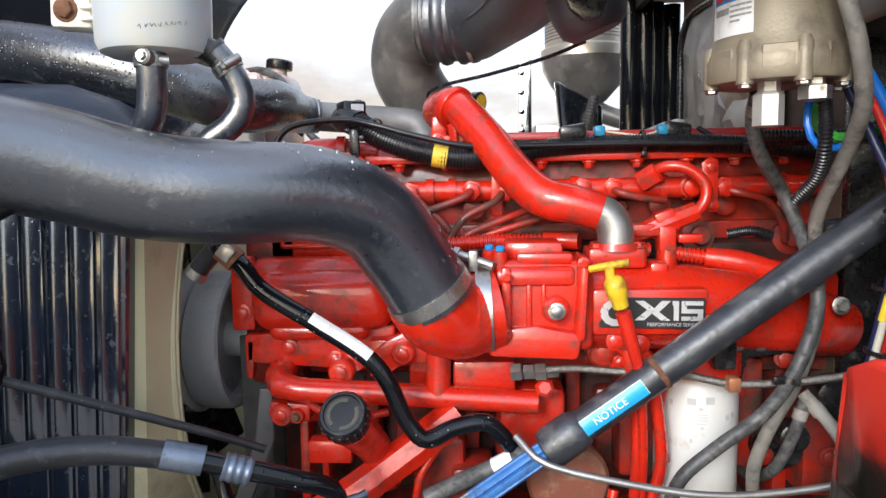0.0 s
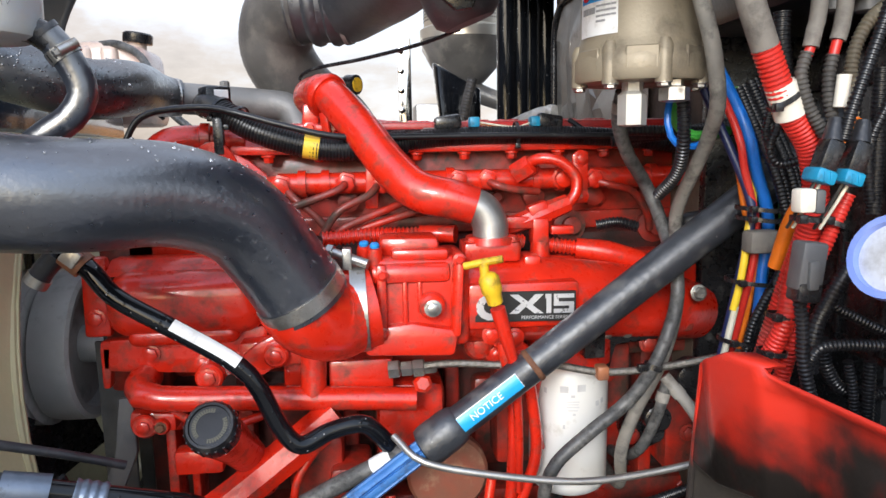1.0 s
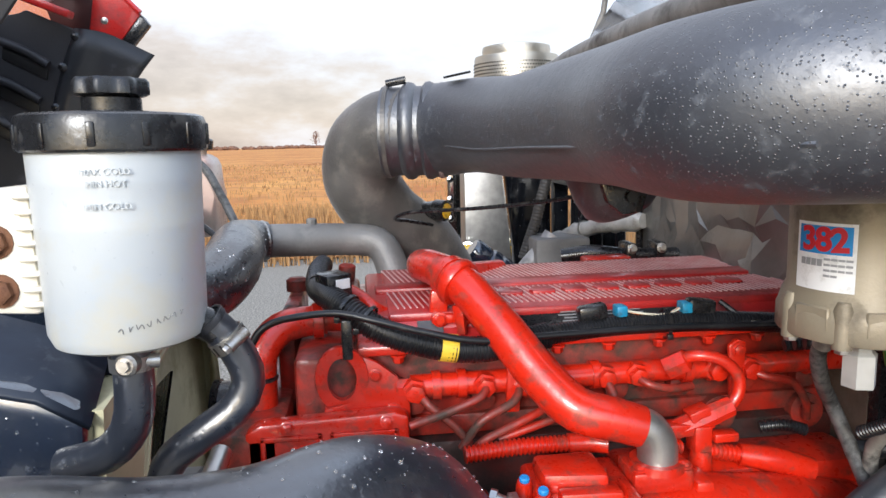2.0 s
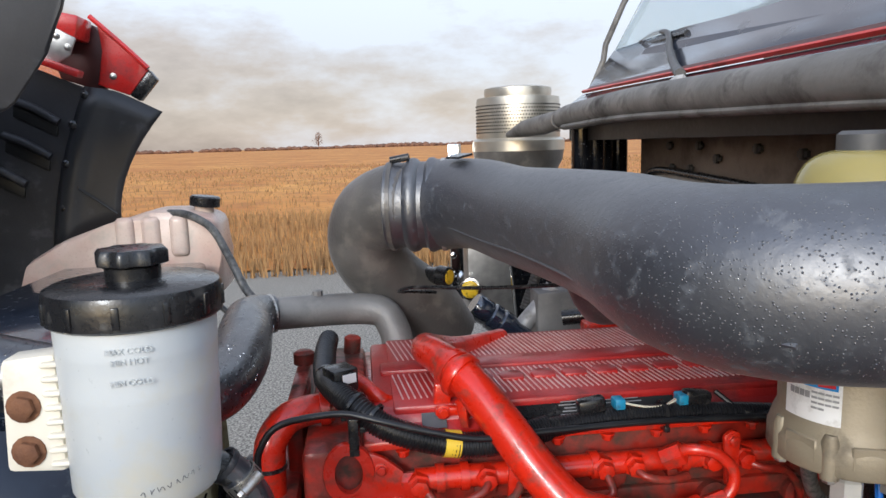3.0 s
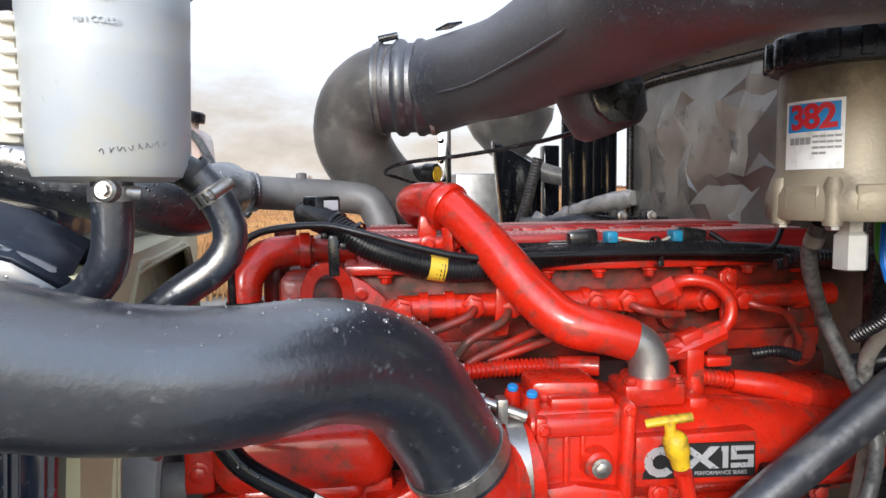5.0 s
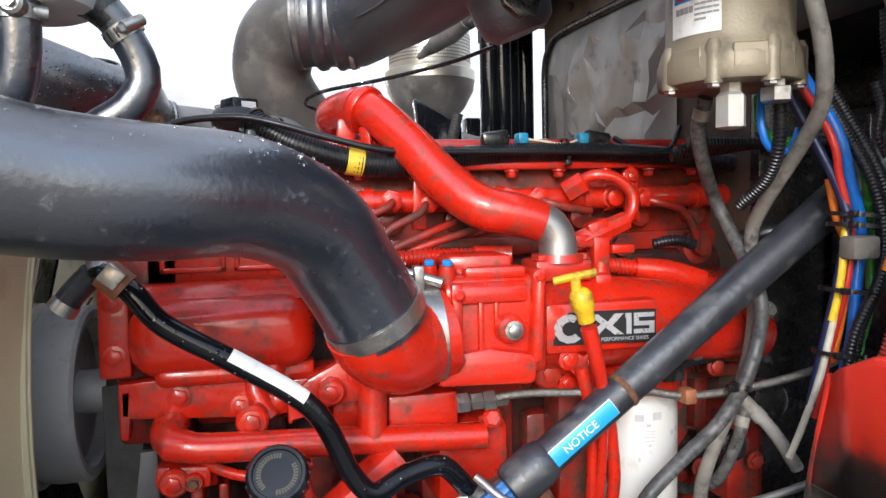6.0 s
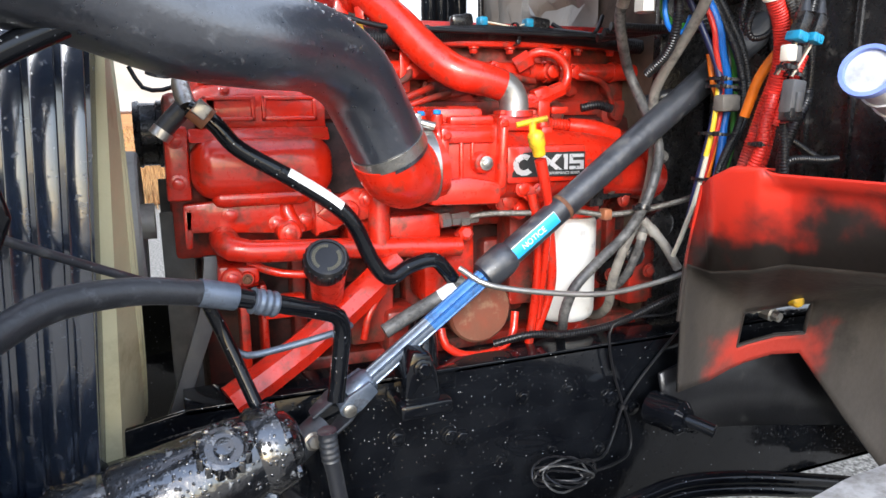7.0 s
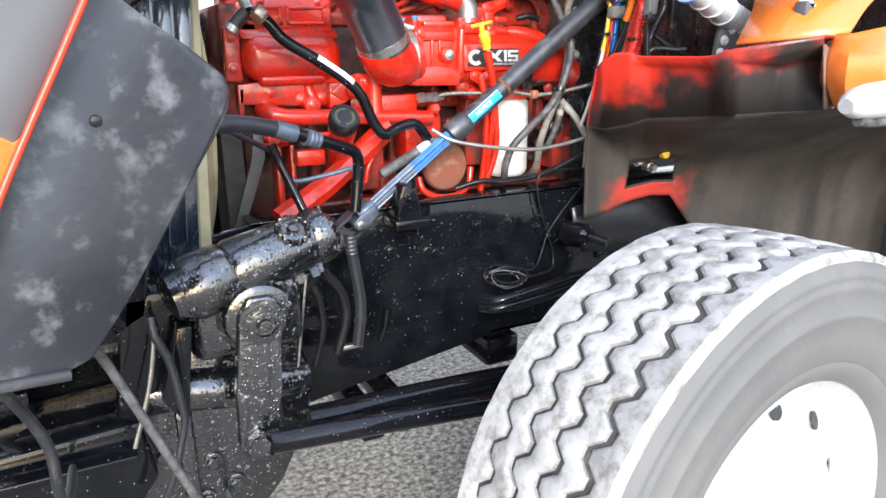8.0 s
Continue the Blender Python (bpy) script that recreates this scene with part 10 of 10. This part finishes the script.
liner = plate("centre_liner", [(-0.60, 1.60, 2.46), (-0.643, 1.60, 2.328), (-0.677, 1.60, 2.245), (-0.745, 1.60, 2.155), (-0.762, 1.60, 2.142), (-0.80, 1.60, 2.128), (-1.55, 1.60, 1.90), (-1.60, 1.60, 2.6)], (0, 0.014, 0), HOOD_BLACK, "black moulded hood liner panel", 0.006)
fl = plate("wheel_liner", [(-0.950, 2.12, 2.261), (-0.921, 2.12, 2.277), (-0.868, 2.12, 2.253), (-0.800, 2.12, 2.225), (-0.850, 2.12, 2.13), (-0.882, 2.12, 2.028), (-0.902, 2.12, 1.911), (-0.922, 2.12, 1.803), (-0.93, 2.12, 1.30), (-1.56, 2.12, 1.30), (-1.60, 2.12, 2.25)], (0, 0.012, 0), HOOD_BLACK, "black wheel arch liner with recessed vents")
for dx, dz in ((0, 0), (-0.10, -0.16), (-0.03, -0.09)):
    part("vent", slab(B(), [(-0.985 + dx, 2.115, 2.19 + dz), (-0.88 + dx, 2.115, 2.13 + dz), (-0.885 + dx, 2.115, 2.10 + dz), (-0.99 + dx, 2.115, 2.155 + dz)], (0, 0.012, 0), 0.003), BLACK_INK, fl, "dark recessed vent")
    part("vent_lip", sweep(B(), [(-0.985 + dx, 2.108, 2.198 + dz), (-0.93 + dx, 2.105, 2.175 + dz), (-0.875 + dx, 2.108, 2.138 + dz)], 0.011, n=10), HOOD_BLACK, fl)
rows = []
for k in range(9):
    u = k / 8
    x0, z0 = -0.800 - 0.122 * u - 0.03 * math.sin(math.pi * u) * 0.6, 2.228 - 0.425 * u
    x1 = -0.608 - 0.132 * (1 - (1 - u) ** 1.9)
    z1 = 2.158 - 0.279 * u
    rows.append([(x0, 2.108, z0), (x0 + 0.035, 2.088, z0 - 0.006), (x0 + (x1 - x0) * 0.45, 2.10, z0 + (z1 - z0) * 0.42 + 0.012 * (1 - u)), (x1, 2.10, z1)])
flap = thick(part("mud_flap", loft(rows), FLAP, hd, "grey-black rubber mud flap held by rivets"), 0.006)
for x, z in ((-0.797, 2.205), (-0.836, 2.13), (-0.863, 2.028), (-0.878, 1.911)):
    part("rivet", lathe(B(), [(0.012, 0), (0.011, 0.006), (0.005, 0.010)], (x, 2.098, z), (0.1, -1, 0), 14), BLACK_PLASTIC, flap)
part("flap_rib", sweep(B(), [(-0.843, 2.095, 1.966), (-0.80, 2.092, 1.935), (-0.747, 2.095, 1.892)], 0.004, n=8), FLAP, flap)
part("rivet", lathe(B(), [(0.009, 0), (0.006, 0.005)], (-0.843, 2.094, 1.966), (0.1, -1, 0), 12), BLACK_PLASTIC, flap)
# red inner structure with a mounting plate
plate("red_bracket", [(-0.79, 2.20, 2.415), (-0.700, 2.20, 2.322), (-0.662, 2.20, 2.279), (-0.718, 2.20, 2.21), (-0.80, 2.20, 2.24), (-0.775, 2.20, 2.33)], (0, 0.02, 0), RED_BODY, "red painted hood bracket")
plate("bracket_end", [(-0.662, 2.20, 2.279), (-0.642, 2.20, 2.252), (-0.693, 2.20, 2.194), (-0.718, 2.20, 2.21)], (0, 0.03, 0), BLACK_PLASTIC, "black rubber bracket end")
part("bracket_edge", sweep(B(), [(-0.80, 2.19, 2.42), (-0.72, 2.19, 2.343), (-0.66, 2.19, 2.281)], 0.007, n=8), RED_BODY, hd)
plate("dark_web", [(-0.80, 2.215, 2.40), (-0.755, 2.215, 2.34), (-0.79, 2.215, 2.22), (-0.90, 2.215, 2.26), (-0.95, 2.215, 2.45)], (0, 0.03, 0), WIRE_DARK)
part("red_beam", box(B(), (-0.97, 2.10, 2.365), (-0.80, 2.20, 2.425), 0.008, turn=Matrix.Rotation(radians(12), 3, "Y")), RED_BODY, hd)
part("red_beam", box(B(), (-0.95, 2.06, 2.275), (-0.79, 2.10, 2.295), 0.005, turn=Matrix.Rotation(radians(22), 3, "Y")), RED_BODY, hd)
mp = plate("mounting_plate", [(-0.868, 2.09, 2.385), (-0.803, 2.09, 2.348), (-0.822, 2.09, 2.305), (-0.86, 2.09, 2.283), (-0.898, 2.09, 2.305)], (0, 0.008, 0), ALU, "bare metal mounting plate")
for x, z in ((-0.85, 2.355), (-0.825, 2.325)):
    part("bolt", bolt(B(), (x, 2.09, z), (0, -1, 0), 0.007, 0.006), STEEL, mp)
part("bolt", bolt(B(), (-0.757, 2.20, 2.262), (0, -1, 0), 0.007, 0.006), STEEL, hd)

# rods and hoses below the skirt
tube_thing("hood_cable", [(-0.612, 0.166, 1.166), (-0.602, 0.25, 1.145), (-0.593, 0.35, 1.096), (-0.549, 0.35, 0.980), (-0.500, 0.35, 0.847), (-0.45, 0.40, 0.71), (-0.42, 0.55, 0.62), (-0.42, 0.735, 0.58)], 0.0062, HOSE_GREY, "thin grey stay rod below the hood skirt", "rod", n=10)
tube_thing("brake_hose", [(-0.70, 0.20, 1.17), (-0.688, 0.33, 1.06), (-0.664, 0.35, 0.98), (-0.662, 0.35, 0.913), (-0.665, 0.42, 0.84), (-0.67, 0.62, 0.785)], 0.0068, RUBBER, "thin black hose hanging ahead of the steering gear", "hose", n=12)
tube_thing("brake_hose", [(-0.52, 0.61, 1.03), (-0.518, 0.60, 1.0), (-0.501, 0.60, 0.95), (-0.491, 0.60, 0.87), (-0.492, 0.60, 0.82), (-0.53, 0.60, 0.705), (-0.56, 0.62, 0.66)], 0.0068, RUBBER, "black rubber hose beside the steering gear", "hose", n=12)
tube_thing("steel_wire", [(-0.515, 0.61, 1.01), (-0.537, 0.61, 0.907), (-0.573, 0.61, 0.80)], 0.004, STEEL, "bright steel brake line ahead of the steering gear", "pipe", n=8)
sh2 = thing("spring_hanger", (-0.40, 0.80, 0.55), "glossy wet black cast spring hanger under the steering gear", "bracket")
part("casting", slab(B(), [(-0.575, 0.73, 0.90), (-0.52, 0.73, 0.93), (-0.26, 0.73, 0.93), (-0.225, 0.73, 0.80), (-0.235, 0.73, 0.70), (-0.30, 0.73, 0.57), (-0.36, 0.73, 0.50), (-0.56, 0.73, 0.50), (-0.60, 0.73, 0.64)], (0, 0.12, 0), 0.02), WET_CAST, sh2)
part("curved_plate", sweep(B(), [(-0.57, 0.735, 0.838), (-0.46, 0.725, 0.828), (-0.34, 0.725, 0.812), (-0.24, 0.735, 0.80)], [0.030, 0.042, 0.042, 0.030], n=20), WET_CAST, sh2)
part("web", box(B(), (-0.50, 0.70, 0.50), (-0.47, 0.76, 0.80), 0.008), WET_CAST, sh2)
for x, z in ((-0.44, 0.66), (-0.40, 0.60), (-0.46, 0.58), (-0.53, 0.70)):
    part("bolt", bolt(B(), (x, 0.73, z), (0, -1, 0), 0.014, 0.014), WET_CAST, sh2)
rb_ = thing("frame_horn", (-0.70, 0.78, 0.62), "glossy black bracket under the radiator beside the steering gear", "bracket")
part("plate", slab(B(), [(-0.95, 0.66, 0.80), (-0.56, 0.66, 0.82), (-0.54, 0.66, 0.70), (-0.60, 0.66, 0.62), (-0.95, 0.66, 0.62)], (0, 0.20, 0), 0.012), BLACK_GLOSS, rb_)
part("ledge", box(B(), (-0.95, 0.60, 0.775), (-0.57, 0.68, 0.79), 0.004), BLACK_GLOSS, rb_)
part("upright", slab(B(), [(-0.60, 0.70, 0.80), (-0.50, 0.70, 0.80), (-0.44, 0.70, 1.04), (-0.56, 0.70, 1.04)], (0, 0.12, 0), 0.01), BLACK_GLOSS, rb_)
sh_ = thing("side_shield", (-0.70, 0.71, 0.96), "wet black rubber shield beside the radiator", "shield")
part("sheet", slab(B(), [(-0.500, 0.70, 1.22), (-0.505, 0.70, 1.10), (-0.525, 0.70, 1.00), (-0.60, 0.70, 0.96), (-0.92, 0.70, 0.98), (-0.92, 0.70, 1.25)], (0, 0.008, 0), 0.003), BLACK_GLOSS, sh_)
part("stay", box(B(), (-0.80, 0.708, 1.05), (-0.76, 0.84, 1.09), 0.005), BLACK_GLOSS, sh_)
